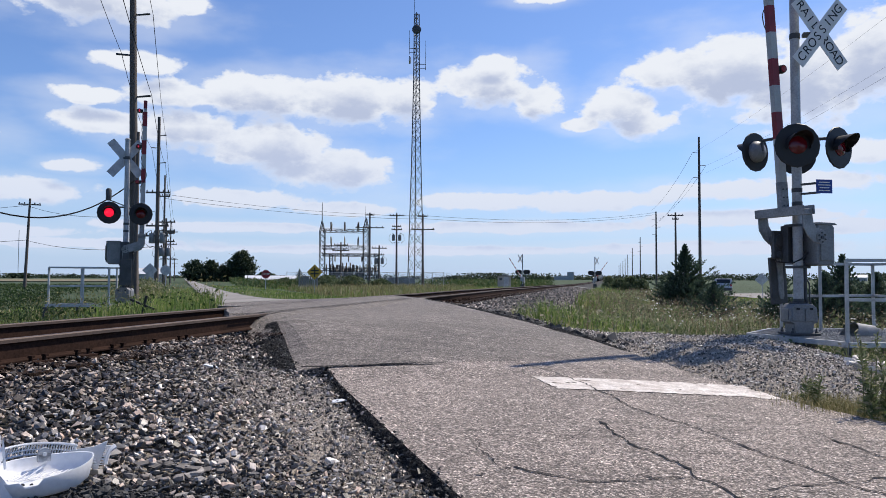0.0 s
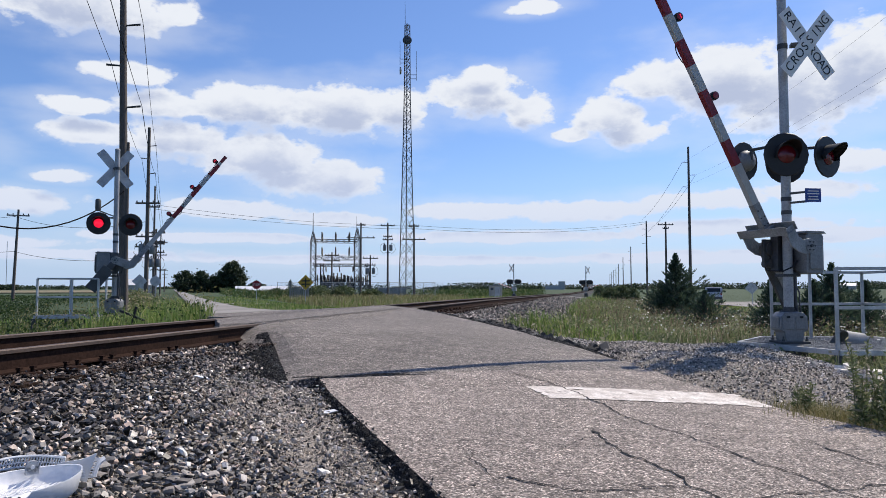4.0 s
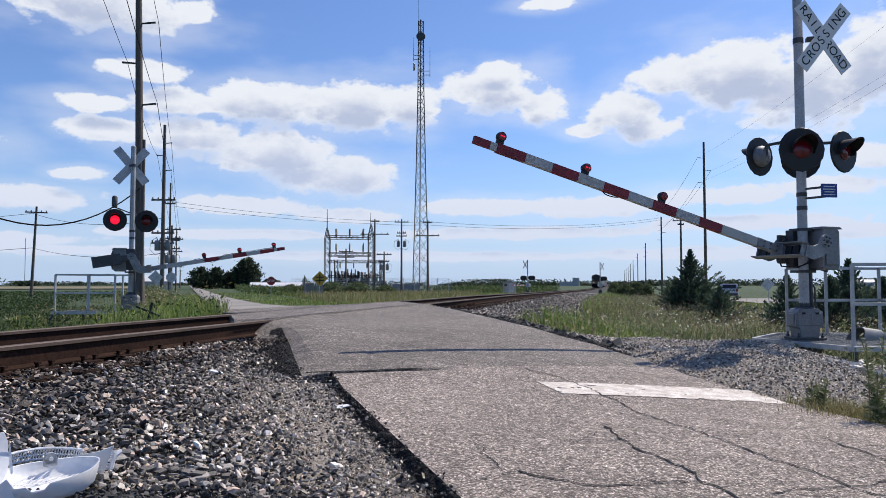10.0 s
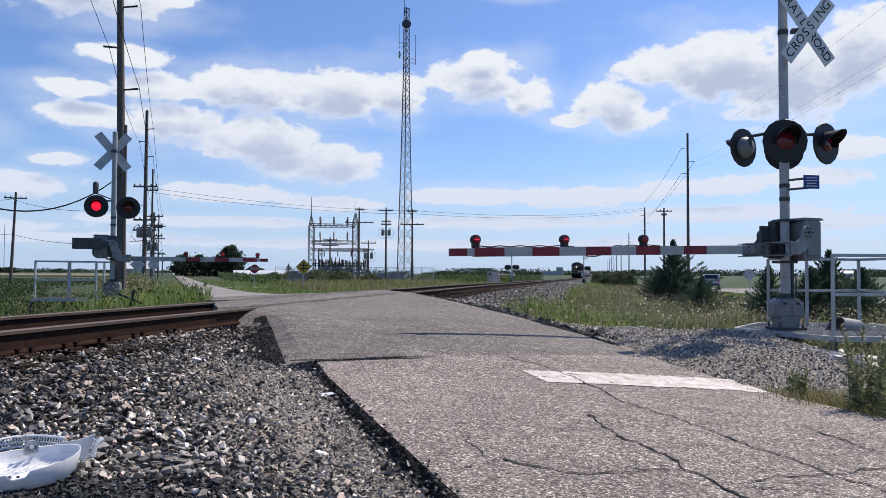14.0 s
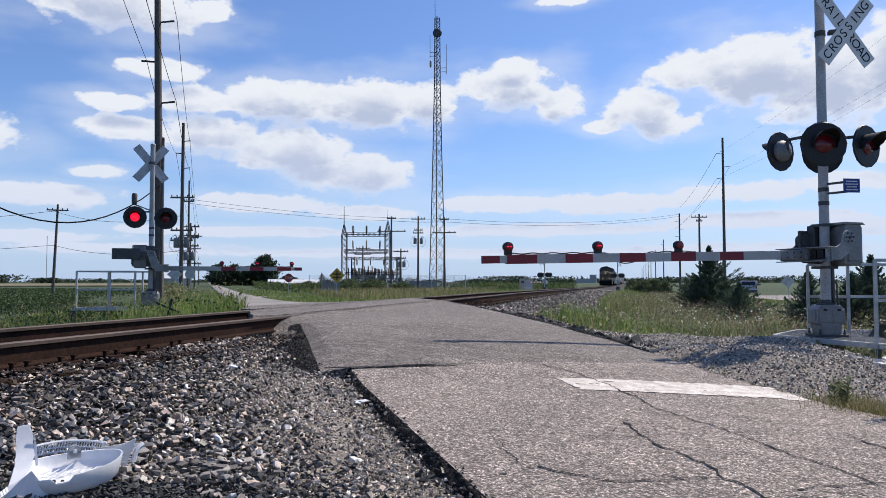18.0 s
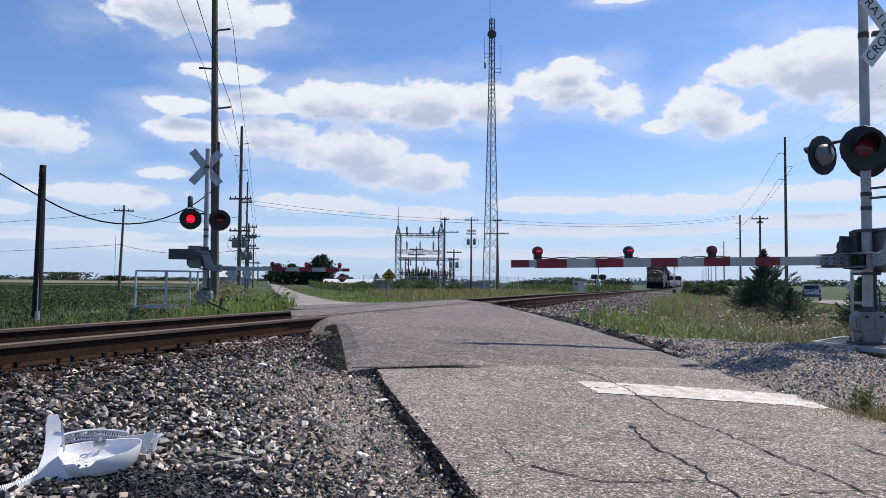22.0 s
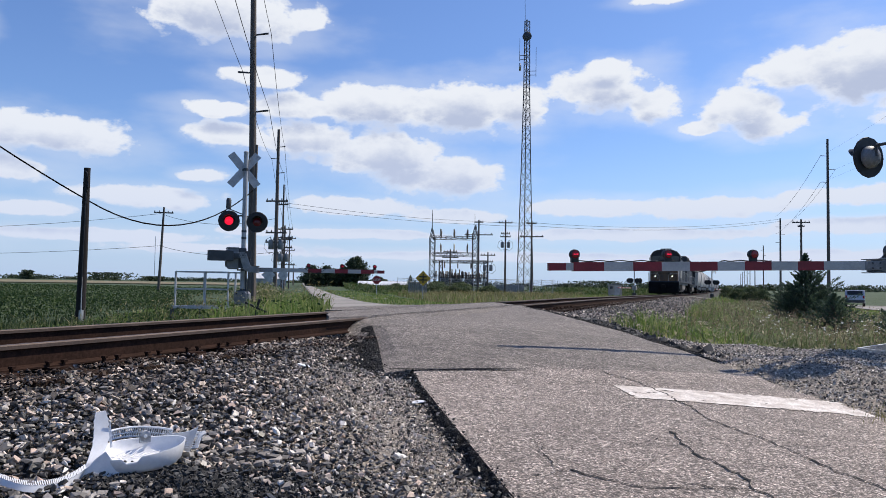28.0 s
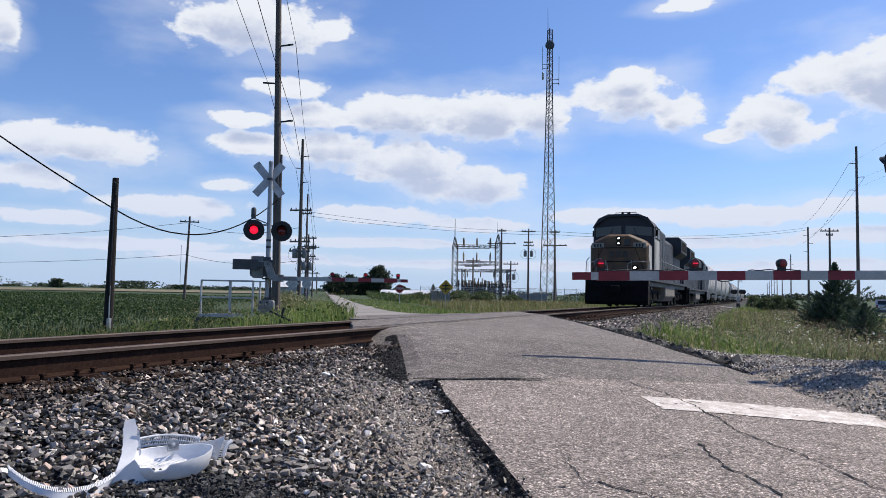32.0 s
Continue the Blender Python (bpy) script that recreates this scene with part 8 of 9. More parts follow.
    part("wing_rib", ribs, PLASTIC, fan, "ribbed ring fragment", smooth=True)
    # the ring that stands upright and sweeps down into the toothed band
    way = smooth([(-0.122, -0.03, 0.240), (-0.118, -0.045, 0.165), (-0.122, -0.07, 0.105), (-0.145, -0.11, 0.055), (-0.185, -0.165, 0.015), (-0.24, -0.235, -0.012), (-0.32, -0.29, -0.022), (-0.44, -0.315, -0.008), (-0.55, -0.25, 0.028), (-0.625, -0.15, 0.070)], 7, False)
    blade, teeth = Shape(), Shape()
    for i, o in enumerate(way):
        u = i / (len(way) - 1)
        w = float(np.interp(u, [0, 0.06, 0.2, 0.36, 0.5, 0.62, 1], [0.022, 0.032, 0.036, 0.032, 0.026, 0.015, 0.012])) * (1 + (0.16 * noise.noise((i * 0.9, 0, 2)) if u < 0.3 else 0))
        lean = min(1.0, max(0.0, (u - 0.3) / 0.35))
        side = (Vector((1, 0.12, 0.1)) * (1 - lean) + Vector((0.1, 0.35, 0.95)) * lean).normalized()
        thick = Vector((-0.12, 1, 0)).normalized() * 0.005
        blade.v += [tuple(o - side * w), tuple(o + side * w), tuple(o + side * w + thick), tuple(o - side * w + thick)]
        if u > 0.5:
            for k in (0, 0.5):
                p = o.lerp(way[min(i + 1, len(way) - 1)], k)
                teeth.beam(p + side * w, p + side * (w + 0.004) + Vector((-0.004, 0.034 * (0.6 + 0.4 * (1 - u)), 0.010)), 0.0045)
    for k in range(len(way) - 1):
        a = 4 * k
        blade.f += [(a + i, a + (i + 1) % 4, a + 4 + (i + 1) % 4, a + 4 + i) for i in range(4)]
    blade.f += [(3, 2, 1, 0), tuple(4 * (len(way) - 1) + i for i in range(4))]
    part("band", blade, PLASTIC, fan, "upright curved ring fragment with a toothed end", smooth=True)
    part("teeth", teeth, PLASTIC, fan, repair=False)["kind"] = "stuff"
    part("fin", Shape().prism([(-0.082, 0.205), (-0.074, 0.15), (-0.066, 0.07), (-0.074, 0.065), (-0.086, 0.13)], -0.05, -0.044), PLASTIC, fan, "thin upright fin")
    part("skirt", Shape().prism([(-0.115, 0.085), (-0.095, 0.055), (-0.055, -0.005), (-0.052, -0.06), (-0.34, -0.055), (-0.27, -0.028), (-0.20, 0.008), (-0.155, 0.055)], -0.185, -0.178), PLASTIC, fan, "broad torn sheet at its foot", bevel=0.002)


broken_fan()


def shard(x, y, lift, size, turn, label):
    ob = part("plastic_shard", Shape().prism([(-0.5, -0.12), (-0.1, -0.3), (0.5, -0.05), (0.2, 0.3), (-0.3, 0.2)], -0.02, 0.02, "z"), PLASTIC)
    ob.matrix_basis = pose(x, y, float(ground_z(x, y)) + lift, 8, -6, turn) @ Matrix.Scale(size, 4)
    tagged(ob, label, "litter", "plastic shards")


shard(-3.22, 5.70, 0.055, 0.17, 150, "flat white plastic shard on the ballast")
shard(-2.02, 5.55, 0.035, 0.15, 10, "narrow white plastic strip near the road edge")
shard(-2.0, 3.35, 0.05, 0.09, 40, "small white plastic scrap beside the broken fan")


def bent_bar():
    ob = thing("scrap_bar", "bent black steel bar leaning by the far rail", "scrap metal", at=Matrix.Translation(on_ground(-9.3, 13.4)))
    part("bar", Shape().beam((-0.2, 0, 0.42), (0.28, 0.1, 0.22), 0.04), BLACK, ob)
    part("stake", Shape().beam((0.0, 0, -0.05), (0.14, 0.05, 0.5), 0.045), BLACK, ob)
    part("heap", Shape().lathe([(0.32, -0.03), (0.26, 0.05), (0.12, 0.12), (0.0, 0.14)], pose(-0.2, 0, 0), 10), BLACK, ob, "black heap at its foot", smooth=True)


bent_bar()
# ---- the train ----
YELLOW_PAINT = material("sooty_yellow_paint", (0.165, 0.088, 0.036), 0.6, scale=1.8, fine=14, vary=0.3, bump=0.04, second=(0.075, 0.048, 0.03), spread=0.4)
BLUE_PAINT = material("grimy_dark_blue_paint", (0.016, 0.020, 0.030), 0.6, scale=1.2, fine=18, vary=0.25, bump=0.05, second=(0.028, 0.029, 0.032))
EMBLEM = material("faded_dark_emblem", (0.07, 0.05, 0.04), 0.6, vary=0.2, bump=0)
WINDSHIELD = material("dark_windshield", (0.014, 0.016, 0.018), 0.18, vary=0.1, bump=0, spec=0.65)
GREY_PAINT = material("dusty_grey_paint", (0.50, 0.49, 0.46), 0.6, scale=1.2, fine=18, vary=0.12, bump=0.05, second=(0.36, 0.35, 0.32))
TANK_DUST = material("dusty_tank_paint", (0.27, 0.24, 0.205), 0.75, scale=1.5, fine=14, vary=0.2, bump=0.05, second=(0.16, 0.14, 0.12))
BOARD = material("yellowed_number_board", (0.34, 0.33, 0.28), 0.6, vary=0.1, bump=0)
GRIME = material("black_running_gear_grime", (0.010, 0.010, 0.0105), 0.95, spec=0.15, scale=3, fine=25, vary=0.4, bump=0.2)
CAR_PALE = material("pale_grey_hopper_paint", (0.62, 0.61, 0.59), 0.6, scale=0.7, fine=9, vary=0.15, bump=0.06, second=(0.36, 0.33, 0.30), spread=0.4)
CAR_RUST = material("rust_brown_car_paint", (0.17, 0.085, 0.05), 0.75, scale=0.8, fine=10, vary=0.25, bump=0.08, second=(0.10, 0.06, 0.045))
CAR_BLACK = material("black_tank_paint", (0.02, 0.02, 0.021), 0.45, scale=0.8, fine=12, vary=0.3, bump=0.05)
TRACK_WORN = material("bright_wheel_tread", (0.3, 0.28, 0.26), 0.4, metal=0.8, bump=0)


def wheelset(parent, y, r=0.53):
    for x in (-1, 1):
        wheel = part("wheel", Shape().lathe([(r, -0.06), (r, 0.05), (r + 0.025, 0.06), (r + 0.025, 0.08)], pose(x * 0.75, y, r, 0, -90 * x, 0), 22), GRIME, parent, smooth=True)
        part("tread", Shape().lathe([(r * 0.84, -0.066), (r * 0.98, -0.066)], pose(x * 0.75, y, r, 0, -90 * x, 0), 22, close=False), TRACK_WORN, wheel)


def truck(parent, y, axles, r):
    span = (len(axles) - 1) / 2
    half = abs(axles[0]) + 0.55
    bogie = part("truck", Shape().box((0, y, r + 0.06), (1.2, half * 1.6, 0.22)), GRIME, parent, "grimy black truck")
    for x in (-1, 1):
        side = [(-half, r + 0.12), (-half + 0.25, r + 0.32), (half - 0.25, r + 0.32), (half, r + 0.12), (half - 0.2, r - 0.08), (0.5, r - 0.22), (-0.5, r - 0.22), (-half + 0.2, r - 0.08)]
        part("side_frame", Shape().prism([(a + y, b) for a, b in side], x * 1.08 - 0.07, x * 1.08 + 0.07, "x"), GRIME, bogie, bevel=0.02)
        for a in axles:
            part("journal", Shape().box((x * 1.16, y + a, r), (0.14, 0.32, 0.3)), GRIME, bogie, bevel=0.02)
            for k in (-0.42, 0.42):
                part("spring", Shape().tube((x * 1.14, y + a + k, r - 0.12), (x * 1.14, y + a + k, r + 0.2), 0.09, n=8), GRIME, bogie)
    for a in axles:
        wheelset(parent, y + a, r)


def locomotive(front_paint, side_paint, label):
    """A six-axle wide-nosed freight engine, its front at y = 0 and its length along +y."""
    loco = thing("locomotive", label, "locomotive", "train")
    part("pilot", Shape().prism([(0.12, 0.12), (0.0, 0.30), (0.14, 1.28), (0.62, 1.28), (0.62, 0.12)], -1.48, 1.48, "x"), GRIME, loco, "black pilot plough", bevel=0.03)
    part("coupler", Shape().box((0, -0.2, 0.86), (0.28, 0.7, 0.3)).box((0.05, -0.52, 0.86), (0.4, 0.2, 0.32)), GRIME, loco, bevel=0.04)
    for x in (-0.55, 0.55):
        part("brake_hose", Shape().sweep([(x, 0.0, 1.05), (x * 0.95, -0.18, 0.8), (x * 0.85, -0.2, 0.5), (x * 0.7, -0.1, 0.42)], 0.03, 6), GRIME, loco)
    part("deck", Shape().box((0, 11.3, 1.34), (3.0, 21.6, 0.12)).box((0, 11.3, 1.16), (2.6, 21.4, 0.26)), BLUE_PAINT, loco, bevel=0.01)
    nose = [(-1.38, 1.4), (1.38, 1.4), (1.38, 3.02), (1.14, 3.28), (0.5, 3.56), (-0.5, 3.56), (-1.14, 3.28), (-1.38, 3.02)]
    shape = Shape()
    k = len(nose)
    for y, f, rise in ((0.72, 0.95, -0.14), (0.86, 1.0, -0.04), (2.25, 1.0, 0.02)):
        shape.v += [(a * f, y, b if b < 1.5 else b + rise) for a, b in nose]
    for j in range(2):
        shape.f += [(j * k + i, j * k + (i + 1) % k, (j + 1) * k + (i + 1) % k, (j + 1) * k + i) for i in range(k)]
    shape.f += [tuple(range(k - 1, -1, -1)), tuple(range(2 * k, 3 * k))]
    body = part("nose", shape, front_paint, loco, "broad yellow nose" if front_paint is YELLOW_PAINT else "broad dark nose", bevel=0.04)
    for x in (-1, 1):
        part("nose_side", Shape().box((x * 1.392, 1.6, 2.4), (0.012, 1.26, 1.2)), side_paint, loco)
    part("door", Shape().box((-0.95, 0.715, 2.3), (0.02, 0.02, 1.2)).box((0.0, 0.7, 2.2), (1.1, 0.03, 0.04)), GRIME, body)
    part("emblem", Shape().box((-0.32, 0.70, 2.55), (0.24, 0.02, 0.3)).box((0.0, 0.70, 2.55), (0.24, 0.02, 0.3)).box((0.32, 0.70, 2.55), (0.24, 0.02, 0.3)), EMBLEM, body, "faded dark emblem blocks")
    part("step_line", Shape().box((0, 0.69, 2.86), (2.3, 0.03, 0.03)), GRIME, body)
    part("nose_window", Shape().box((0.42, 0.705, 3.12), (0.30, 0.05, 0.32)), CAR_GLASS, body, bevel=0.02)
    part("nose_crease", Shape().beam((0.75, 0.70, 2.92), (1.22, 0.70, 1.75), 0.02).beam((-0.75, 0.70, 2.92), (-1.22, 0.70, 1.75), 0.02), GRIME, body)
    for x in (-0.62, 0.62):
        part("grab_iron", Shape().sweep([(x, 0.70, 1.62), (x, 0.63, 1.66), (x, 0.63, 2.2), (x, 0.70, 2.24)], 0.014, 6), GREY_PAINT, body)
    part("front_rail", Shape().sweep([(-1.42, 0.5, 1.4), (-1.42, 0.42, 2.15), (-0.9, 0.38, 2.2), (-0.5, 0.4, 2.1), (-0.45, 0.45, 1.4)], 0.018, 6), GREY_PAINT, loco)
    part("front_rail", Shape().sweep([(1.42, 0.5, 1.4), (1.42, 0.42, 2.15), (0.9, 0.38, 2.2), (0.5, 0.4, 2.1), (0.45, 0.45, 1.4)], 0.018, 6), GREY_PAINT, loco)
    part("roof_rail", Shape().sweep([(-0.5, 2.7, 4.62), (-0.5, 2.75, 4.78), (0.55, 2.75, 4.8), (0.55, 2.7, 4.62)], 0.02, 6), GRIME, loco)
    part("uncoupling_lever", Shape().sweep([(-1.3, -0.02, 0.95), (-0.4, -0.1, 1.02), (0.4, -0.1, 1.02), (1.3, -0.02, 0.95)], 0.018, 6), GRIME, loco)
    for z in (3.08, 3.32):
        part("headlight", Shape().lathe([(0.13, 0), (0.13, 0.09), (0.10, 0.1)], pose(0.0, 0.80, z, 90), 14), GRIME, body, "round headlight")
        part("lens", Shape().lathe([(0.10, 0.085), (0.0, 0.11)], pose(0.0, 0.80, z, 90), 14), LAMP_WHITE, body, "lit headlight lens")
    for x in (-1, 1):
        part("number_board", Shape().box((x * 1.0, 0.735, 2.98), (0.60, 0.06, 0.25)), BOARD, body, "pale number board", bevel=0.01)
        for i in range(3):
            part("writing", Shape().box((x * 1.0 - 0.14 + 0.14 * i, 0.70, 2.98), (0.08, 0.012, 0.15)), LETTERING, body)
        lamp = part("ditch_light", Shape().lathe([(0.14, -0.05), (0.14, 0.1), (0.11, 0.11)], pose(x * 0.82, 0.55, 1.9, 90), 14), GRIME, loco, "ditch light on the pilot")
        part("lens", Shape().lathe([(0.11, 0.1), (0.0, 0.12)], pose(x * 0.82, 0.55, 1.9, 90), 14), LAMP_WHITE, lamp)
        part("handrail", Shape().sweep([(x * 1.45, 0.35, 0.5), (x * 1.5, 0.3, 1.3), (x * 1.5, 0.45, 2.2), (x * 1.46, 0.9, 2.4)], 0.022, 6), GREY_PAINT, loco)
        for i in range(4):
            part("step", Shape().box((x * 1.36, 0.62, 0.3 + 0.27 * i), (0.26, 0.28, 0.03)), GRIME, loco)
    cab = [(-1.5, 1.4), (1.5, 1.4), (1.5, 4.0), (1.2, 4.42), (0.75, 4.62), (-0.75, 4.62), (-1.2, 4.42), (-1.5, 4.0)]
    house = part("cab", Shape().prism(cab, 2.2, 4.9), BLUE_PAINT, loco, "dark blue crew cab", bevel=0.04)
    part("visor", Shape().prism([(-1.52, 3.98), (-1.22, 4.44), (-0.75, 4.64), (0.75, 4.64), (1.22, 4.44), (1.52, 3.98), (1.4, 4.1), (0.75, 4.52), (-0.75, 4.52), (-1.4, 4.1)], 2.0, 2.22), BLUE_PAINT, house)
    for x in (-1, 1):
        part("windshield", Shape().prism([(x * 0.10, 3.66), (x * 1.38, 3.50), (x * 1.38, 3.98), (x * 0.10, 4.08)], 2.165, 2.21), WINDSHIELD, house, "dark windshield", bevel=0.01)
        part("wiper", Shape().beam((x * 0.7, 2.15, 3.5), (x * 0.5, 2.14, 3.95), 0.02), GRIME, house)
        part("cab_side", Shape().box((x * 1.508, 3.4, 2.62), (0.014, 2.4, 1.72)), side_paint, house, "pale cab side panel")
        for y in (2.95, 3.85):
            part("side_window", Shape().box((x * 1.51, y, 3.72), (0.02, 0.75, 0.5)), CAR_GLASS, house)
        part("grab_rail", Shape().tube((x * 1.56, 2.35, 1.5), (x * 1.56, 2.35, 3.2), 0.02, n=6), GREY_PAINT, house)
        part("cab_door", Shape().box((x * 1.512, 4.55, 2.7), (0.02, 0.62, 1.85)), BLUE_PAINT, house, "dark cab door", bevel=0.01)
        part("window_frame", Shape().box((x * 1.525, 3.4, 4.0), (0.02, 1.8, 0.06)).box((x * 1.525, 3.4, 3.44), (0.02, 1.8, 0.06)).box((x * 1.525, 3.4, 3.72), (0.02, 0.07, 0.56)), GRIME, house)
        for y in (5.2, 6.0, 6.8):
            part("ladder_rail", Shape().tube((x * 1.48, y, 1.4), (x * 1.48, y, 3.9 - 0.35 * (y - 5.2)), 0.018, n=5), GREY_PAINT, house)
        part("mirror", Shape().box((x * 1.58, 2.5, 3.7), (0.08, 0.04, 0.3)), GRIME, house)
    part("air_conditioner", Shape().box((0, 3.6, 4.66), (1.1, 1.2, 0.2)), BLUE_PAINT, house, bevel=0.03)
    part("horn", Shape().tube((0.2, 3.0, 4.7), (0.2, 2.6, 4.72), 0.03, 0.08, 8).tube((-0.1, 3.0, 4.7), (-0.1, 2.55, 4.72), 0.03, 0.08, 8), GRIME, house)
    hood = part("hood", Shape().prism([(-0.98, 1.4), (0.98, 1.4), (0.98, 3.9), (0.8, 4.15), (-0.8, 4.15), (-0.98, 3.9)], 4.9, 17.0), BLUE_PAINT, loco, "long dark engine hood", bevel=0.02)
    for x in (-1, 1):
        part("hood_side", Shape().box((x * 0.986, 8.4, 2.55), (0.012, 5.6, 1.5)), BLUE_PAINT, hood)
        for i in range(16):
            part("hood_door", Shape().box((x * 0.996, 5.4 + 0.72 * i, 2.45), (0.016, 0.66, 1.5)), BLUE_PAINT, hood, bevel=0.008)
    part("inverter_cabinet", Shape().box((0.8, 6.4, 2.8), (1.2, 2.6, 1.9)), BLUE_PAINT, loco, "dark electrical cabinet", bevel=0.03)
    part("brake_housing", Shape().prism([(-1.3, 3.5), (1.3, 3.5), (1.3, 4.1), (1.0, 4.42), (-1.0, 4.42), (-1.3, 4.1)], 5.6, 9.0), BLUE_PAINT, loco, bevel=0.03)
    part("exhaust", Shape().box((0, 12.0, 4.25), (0.6, 1.4, 0.25)), GRIME, loco)
    rad = part("radiator", Shape().prism([(-1.0, 1.4), (1.0, 1.4), (1.0, 3.2), (1.48, 3.55), (1.48, 4.45), (1.3, 4.6), (-1.3, 4.6), (-1.48, 4.45), (-1.48, 3.55), (-1.0, 3.2)], 17.0, 21.4), BLUE_PAINT, loco, "flared radiator end", bevel=0.03)
    for x in (-1, 1):
        for i in range(9):
            part("louvre", Shape().box((x * 1.485, 17.4 + 0.44 * i, 4.0), (0.02, 0.36, 0.6)), GRIME, rad)
    part("fuel_tank", Shape().prism([(-1.35, 0.55), (-1.1, 0.25), (1.1, 0.25), (1.35, 0.55), (1.35, 1.12), (-1.35, 1.12)], 8.6, 13.8), TANK_DUST, loco, "dusty tan fuel tank", bevel=0.05)
    for x in (-1, 1):
        part("air_tank", Shape().tube((x * 1.1, 13.9, 0.95), (x * 1.1, 16.2, 0.95), 0.2, n=12), GRIME, loco, smooth=True)
        rail = Shape().tube((x * 1.46, 5.0, 2.45), (x * 1.46, 21.4, 2.45), 0.02, n=5)
        part("walkway_rail", rail, GREY_PAINT, loco)
        for i in range(9):
            part("stanchion", Shape().tube((x * 1.46, 5.1 + 2.0 * i, 1.4), (x * 1.46, 5.1 + 2.0 * i, 2.45), 0.018, n=5), GREY_PAINT, loco)
    part("rear_pilot", Shape().box((0, 21.9, 0.75), (2.9, 0.3, 1.1)), GRIME, loco)
    part("rear_coupler", Shape().box((0, 22.4, 0.86), (0.28, 0.9, 0.3)), GRIME, loco)
    truck(loco, 4.6, (-2.1, 0, 2.1), 0.53)
    truck(loco, 17.6, (-2.1, 0, 2.1), 0.53)
    return loco


def hopper_car(paint, label, tall=4.55):
    car = thing("hopper_car", label, "freight car", "train")
    shape, n = Shape(), 0
    outline = [(-1.1, 1.15), (1.1, 1.15), (1.42, 1.5), (1.56, 2.3), (1.58, 3.1), (1.45, tall - 0.65), (1.1, tall - 0.2), (0.6, tall), (-0.6, tall), (-1.1, tall - 0.2), (-1.45, tall - 0.65), (-1.58, 3.1), (-1.56, 2.3), (-1.42, 1.5)]
    part("body", Shape().prism(outline, 1.5, 15.3), paint, car, "curved ribbed hopper body", smooth=True)
    for y in (1.5, 5.0, 8.4, 11.9, 15.3):
        part("rib", Shape().prism([(a * 1.012, b if b < 1.3 else b * 1.004) for a, b in outline], y - 0.05, y + 0.05), paint, car)
    part("roof_walk", Shape().box((0, 8.4, tall + 0.12), (0.6, 14, 0.05)), GALVANISED, car)
    for i in range(4):
        part("hatch", Shape().box((0, 3.2 + 3.45 * i, tall + 0.04), (0.75, 2.4, 0.16)), paint, car, bevel=0.03)
    for y in (3.2, 6.7, 10.1, 13.6):
        part("bay", Shape().prism([(y - 1.4, 1.3), (y + 1.4, 1.3), (y + 0.4, 0.45), (y - 0.4, 0.45)], -1.0, 1.0, "x"), paint, car)
    part("sill", Shape().box((0, 8.4, 1.05), (0.5, 16.6, 0.3)), GRIME, car)
    for y, k in ((0.2, 1), (16.6, -1)):
        part("end_platform", Shape().box((0, y + 0.4 * k, 1.2), (2.9, 1.2, 0.1)), GRIME, car)
        part("coupler", Shape().box((0, y - 0.3 * k, 0.86), (0.28, 0.9, 0.3)), GRIME, car)
        for x in (-1, 1):
            part("ladder", Shape().beam((x * 1.45, y + 0.15 * k, 1.1), (x * 1.45, y + 0.15 * k, tall - 0.5), 0.04).beam((x * 1.05, y + 0.15 * k, 1.1), (x * 1.05, y + 0.15 * k, tall - 0.5), 0.04), paint, car)
            part("end_post", Shape().beam((x * 1.3, y + 0.1 * k, 1.2), (x * 0.9, 1.6 if k > 0 else 15.2, 3.6), 0.09), paint, car)
    for y in (2.0, 14.8):
        truck(car, y, (-0.88, 0.88), 0.42)
    return car


def tank_car(paint, label):
    car = thing("tank_car", label, "freight car", "train")
    rings = [(0.0, 0.9), (0.7, 0.98), (1.2, 1.25), (1.5, 1.8), (1.5, 15.0), (1.2, 15.55), (0.7, 15.82), (0.0, 15.9)]
    part("tank", Shape().lathe(rings, pose(0, 0, 2.75, -90), 24, close=False), paint, car, "rounded tank", smooth=True)
    part("dome", Shape().lathe([(0.5, 4.1), (0.5, 4.5), (0.0, 4.55)], pose(0, 8.4, 0), 14), paint, car)
    part("walk", Shape().box((0, 8.4, 4.28), (1.6, 2.4, 0.05)), GALVANISED, car)
    for y in (4.5, 8.4, 12.3):
        part("band", Shape().lathe([(1.515, -0.06), (1.515, 0.06)], pose(0, y, 2.75, -90), 24, close=False), GRIME, car)
    part("sill", Shape().box((0, 8.4, 1.1), (0.7, 16.6, 0.4)), GRIME, car)
    for y, k in ((0.2, 1), (16.6, -1)):
        part("coupler", Shape().box((0, y - 0.3 * k, 0.86), (0.28, 0.9, 0.3)), GRIME, car)
        part("end_rail", Shape().sweep([(-1.4, y, 1.2), (-1.4, y, 2.2), (1.4, y, 2.2), (1.4, y, 1.2)], 0.025, 5), GREY_PAINT, car)
    for y in (2.0, 14.8):
        truck(car, y, (-0.88, 0.88), 0.42)
    return car


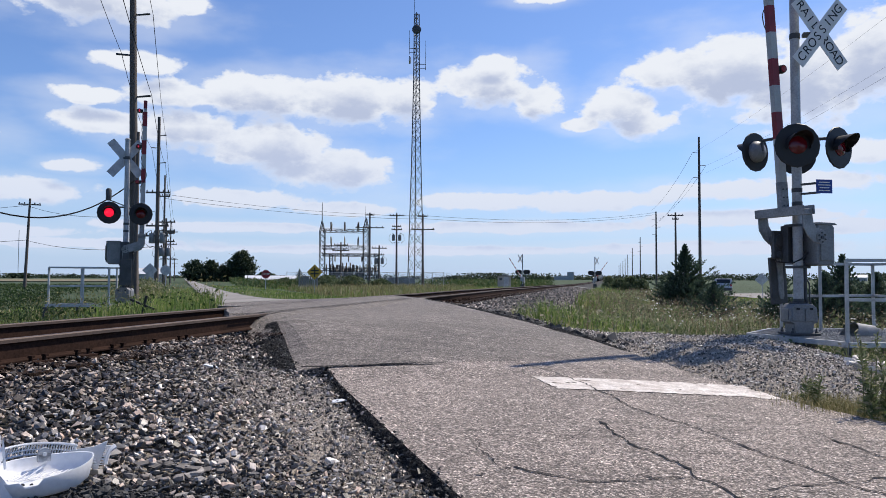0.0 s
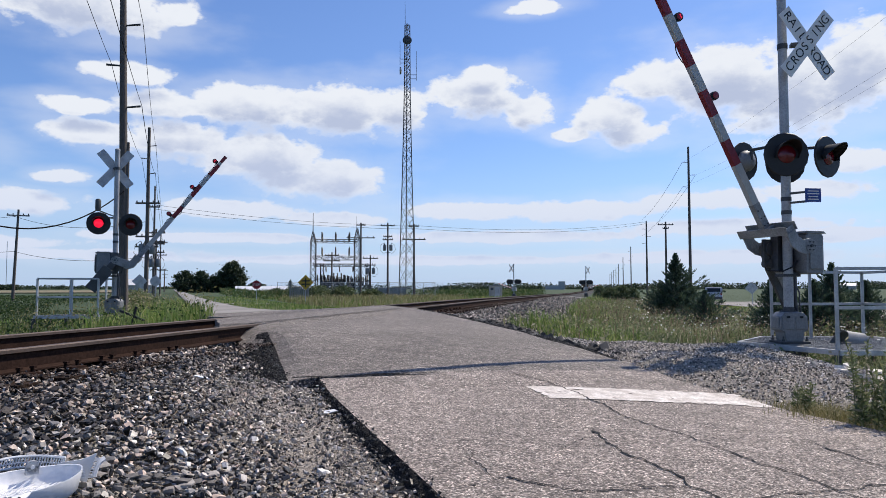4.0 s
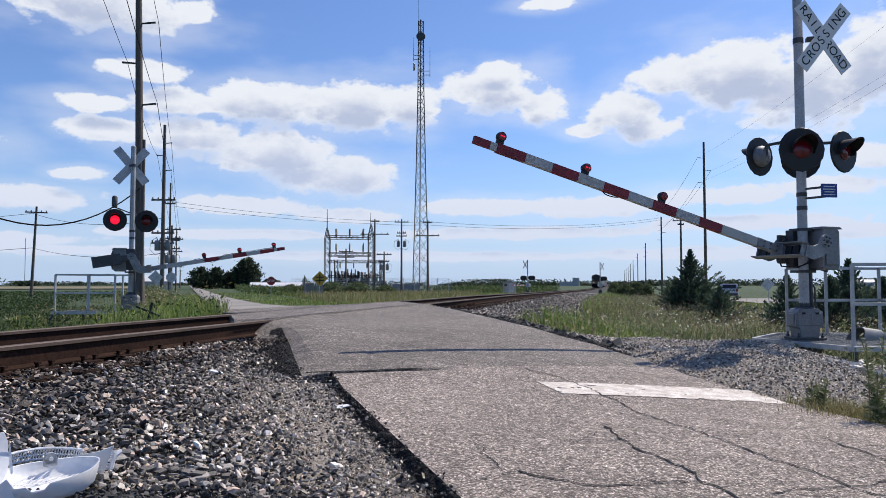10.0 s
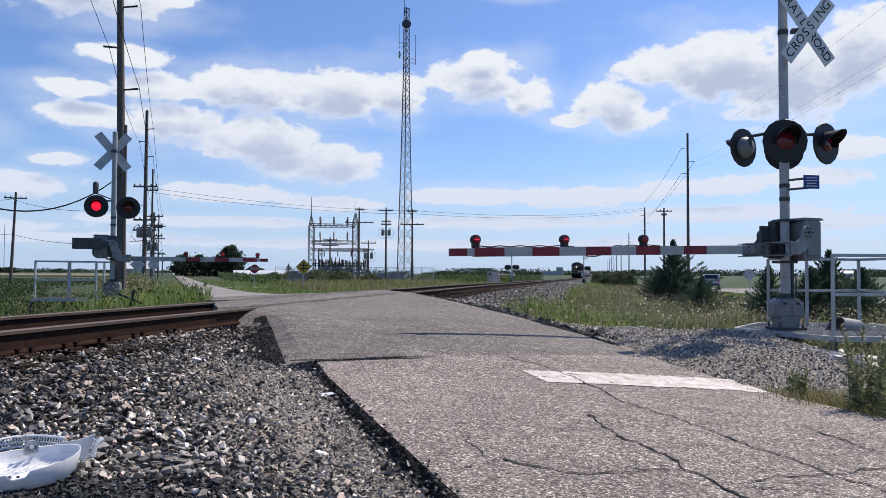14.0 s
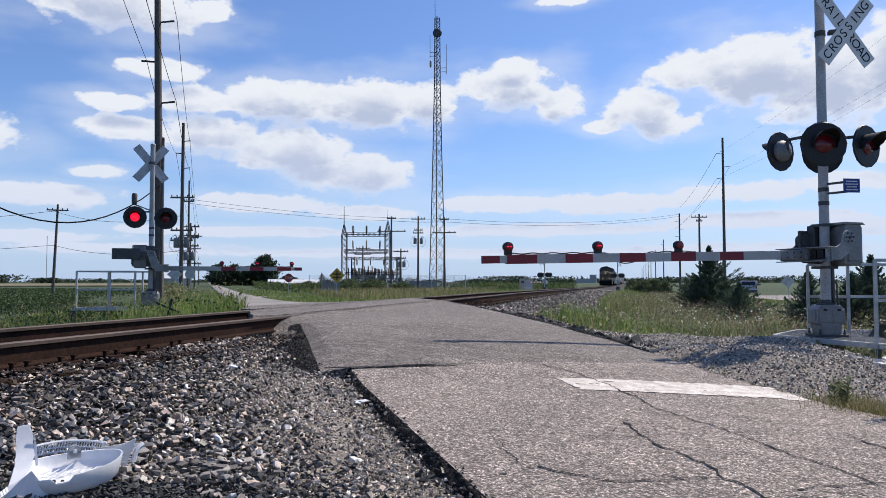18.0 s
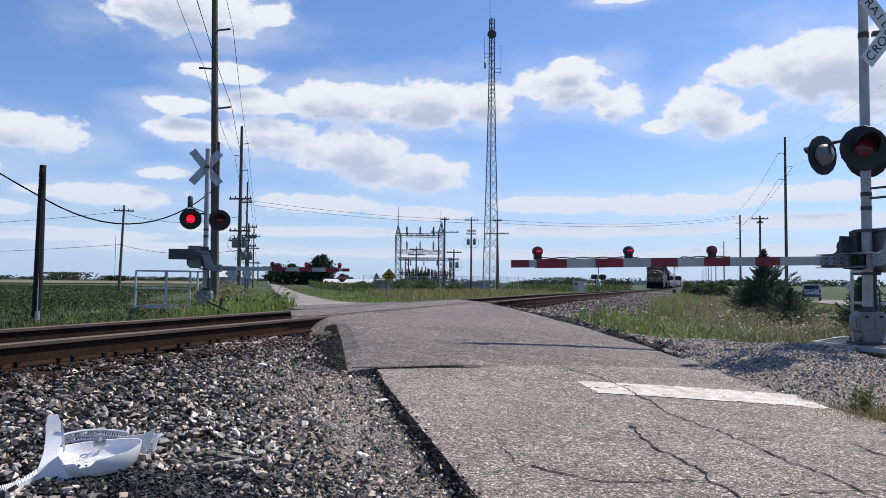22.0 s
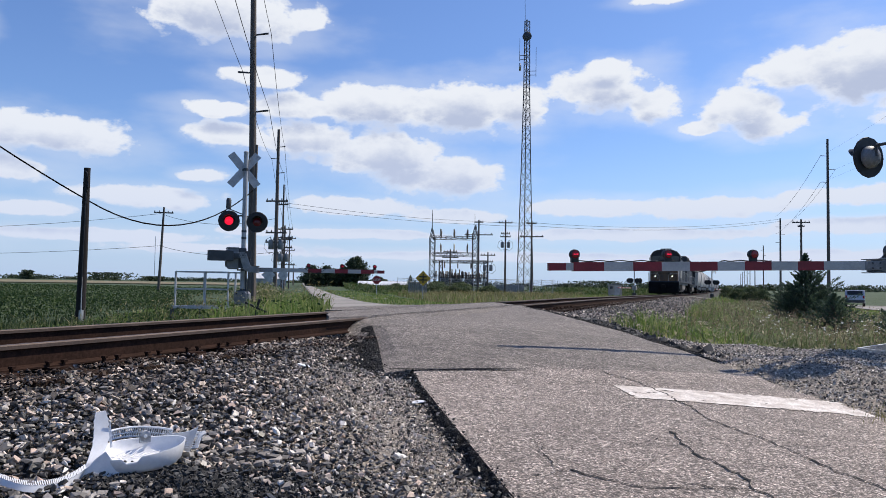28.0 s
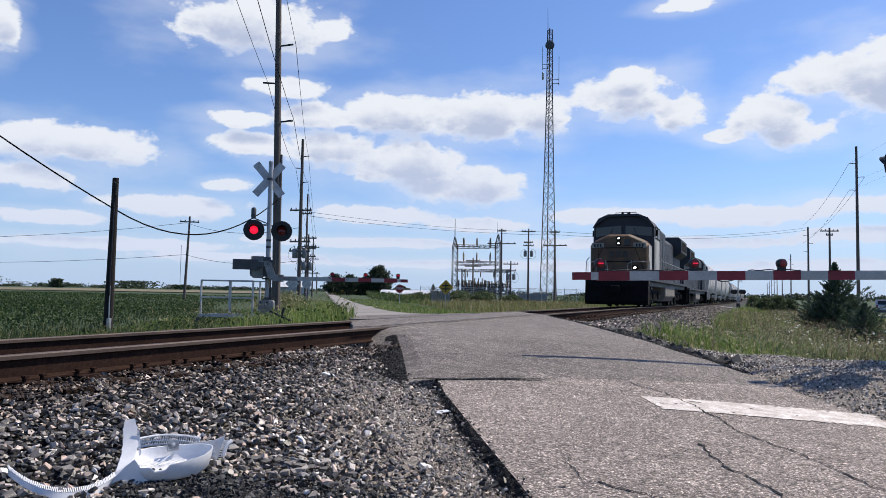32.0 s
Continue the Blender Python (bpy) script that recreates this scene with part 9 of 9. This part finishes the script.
engine = locomotive(YELLOW_PAINT, GREY_PAINT, "yellow-nosed grey and dark blue freight locomotive with lit headlights")
helper = locomotive(BLUE_PAINT, BLUE_PAINT, "dark grimy freight locomotive coupled behind the first")
consist = [(engine, 0.0, False), (helper, 46.2, True)]
place = 46.6
pale = hopper_car(CAR_PALE, "pale grey covered hopper car streaked with rust")
rusty = hopper_car(CAR_RUST, "rust-brown covered hopper car", 4.3)
black_tank = tank_car(CAR_BLACK, "black tank car in the moving train")
for i, kind in enumerate("pppptppptpprpptp"):
    model = {"p": pale, "r": rusty, "t": black_tank}[kind]
    used = any(model is m for m, _, _ in consist)
    car = copy_thing(model, Matrix()) if used else model
    consist.append((car, place, False))
    place += 17.6
for car, _, _ in consist:
    car.scale = (0.935, 0.935, 0.935)

# ---- what moves ----
NEAR_SWING = [(0, 85.9), (1, 83.6), (2, 77.2), (3, 68.5), (5.5, 48.9), (6, 44.5), (7, 36.8), (7.5, 32.9), (8, 29.1), (8.5, 25.4), (9, 21.9), (9.5, 18.5), (10, 15.3), (10.5, 12.3), (11, 9.6), (12, 4.5), (12.5, 2.3), (13, 0.3), (14, -1.36), (32, -1.36)]
FAR_SWING = [(0, 89.5), (1, 81), (2, 68.5), (3, 60), (5.5, 40), (6, 36), (7, 28.8), (7.5, 25.2), (8, 21.8), (8.5, 18.6), (9, 15.6), (9.5, 12.6), (10, 9.8), (10.5, 7.1), (11, 4.7), (12, 0.3), (13, 0), (32, 0)]


TRAIN_Y, TRAIN_SPEED, TRAIN_SCALE = 32.9, 9.82, 0.935


def motions():
    for arm, shaft, az, swing in ((near_arm, NEAR_SHAFT, NEAR_AZ, NEAR_SWING), (far_arm, FAR_SHAFT, FAR_AZ, FAR_SWING)):
        walk(arm, [(t, Matrix.Translation(shaft) @ pose(0, 0, 0, 0, -a, az)) for t, a in swing])
    for car, behind, turned in consist:
        rows = []
        for i in range(0, 33, 4):
            y = TRAIN_Y + (32 - i) * TRAIN_SPEED + behind * TRAIN_SCALE
            rows.append((i, pose(TRACK_X - 0.16, y, float(rail_z(y)), 0, 0, 180 if turned else 0)))
        walk(car, rows)
    for arm, turn in ((up_arm_left, 253), (up_arm_right, 65)):
        rest = arm.matrix_basis.translation.copy()
        walk(arm, [(t, Matrix.Translation(rest) @ pose(0, 0, 0, 0, -a, turn)) for t, a in ((0, 32), (2, 22), (4, 8), (6, 0), (32, 0))])


motions()
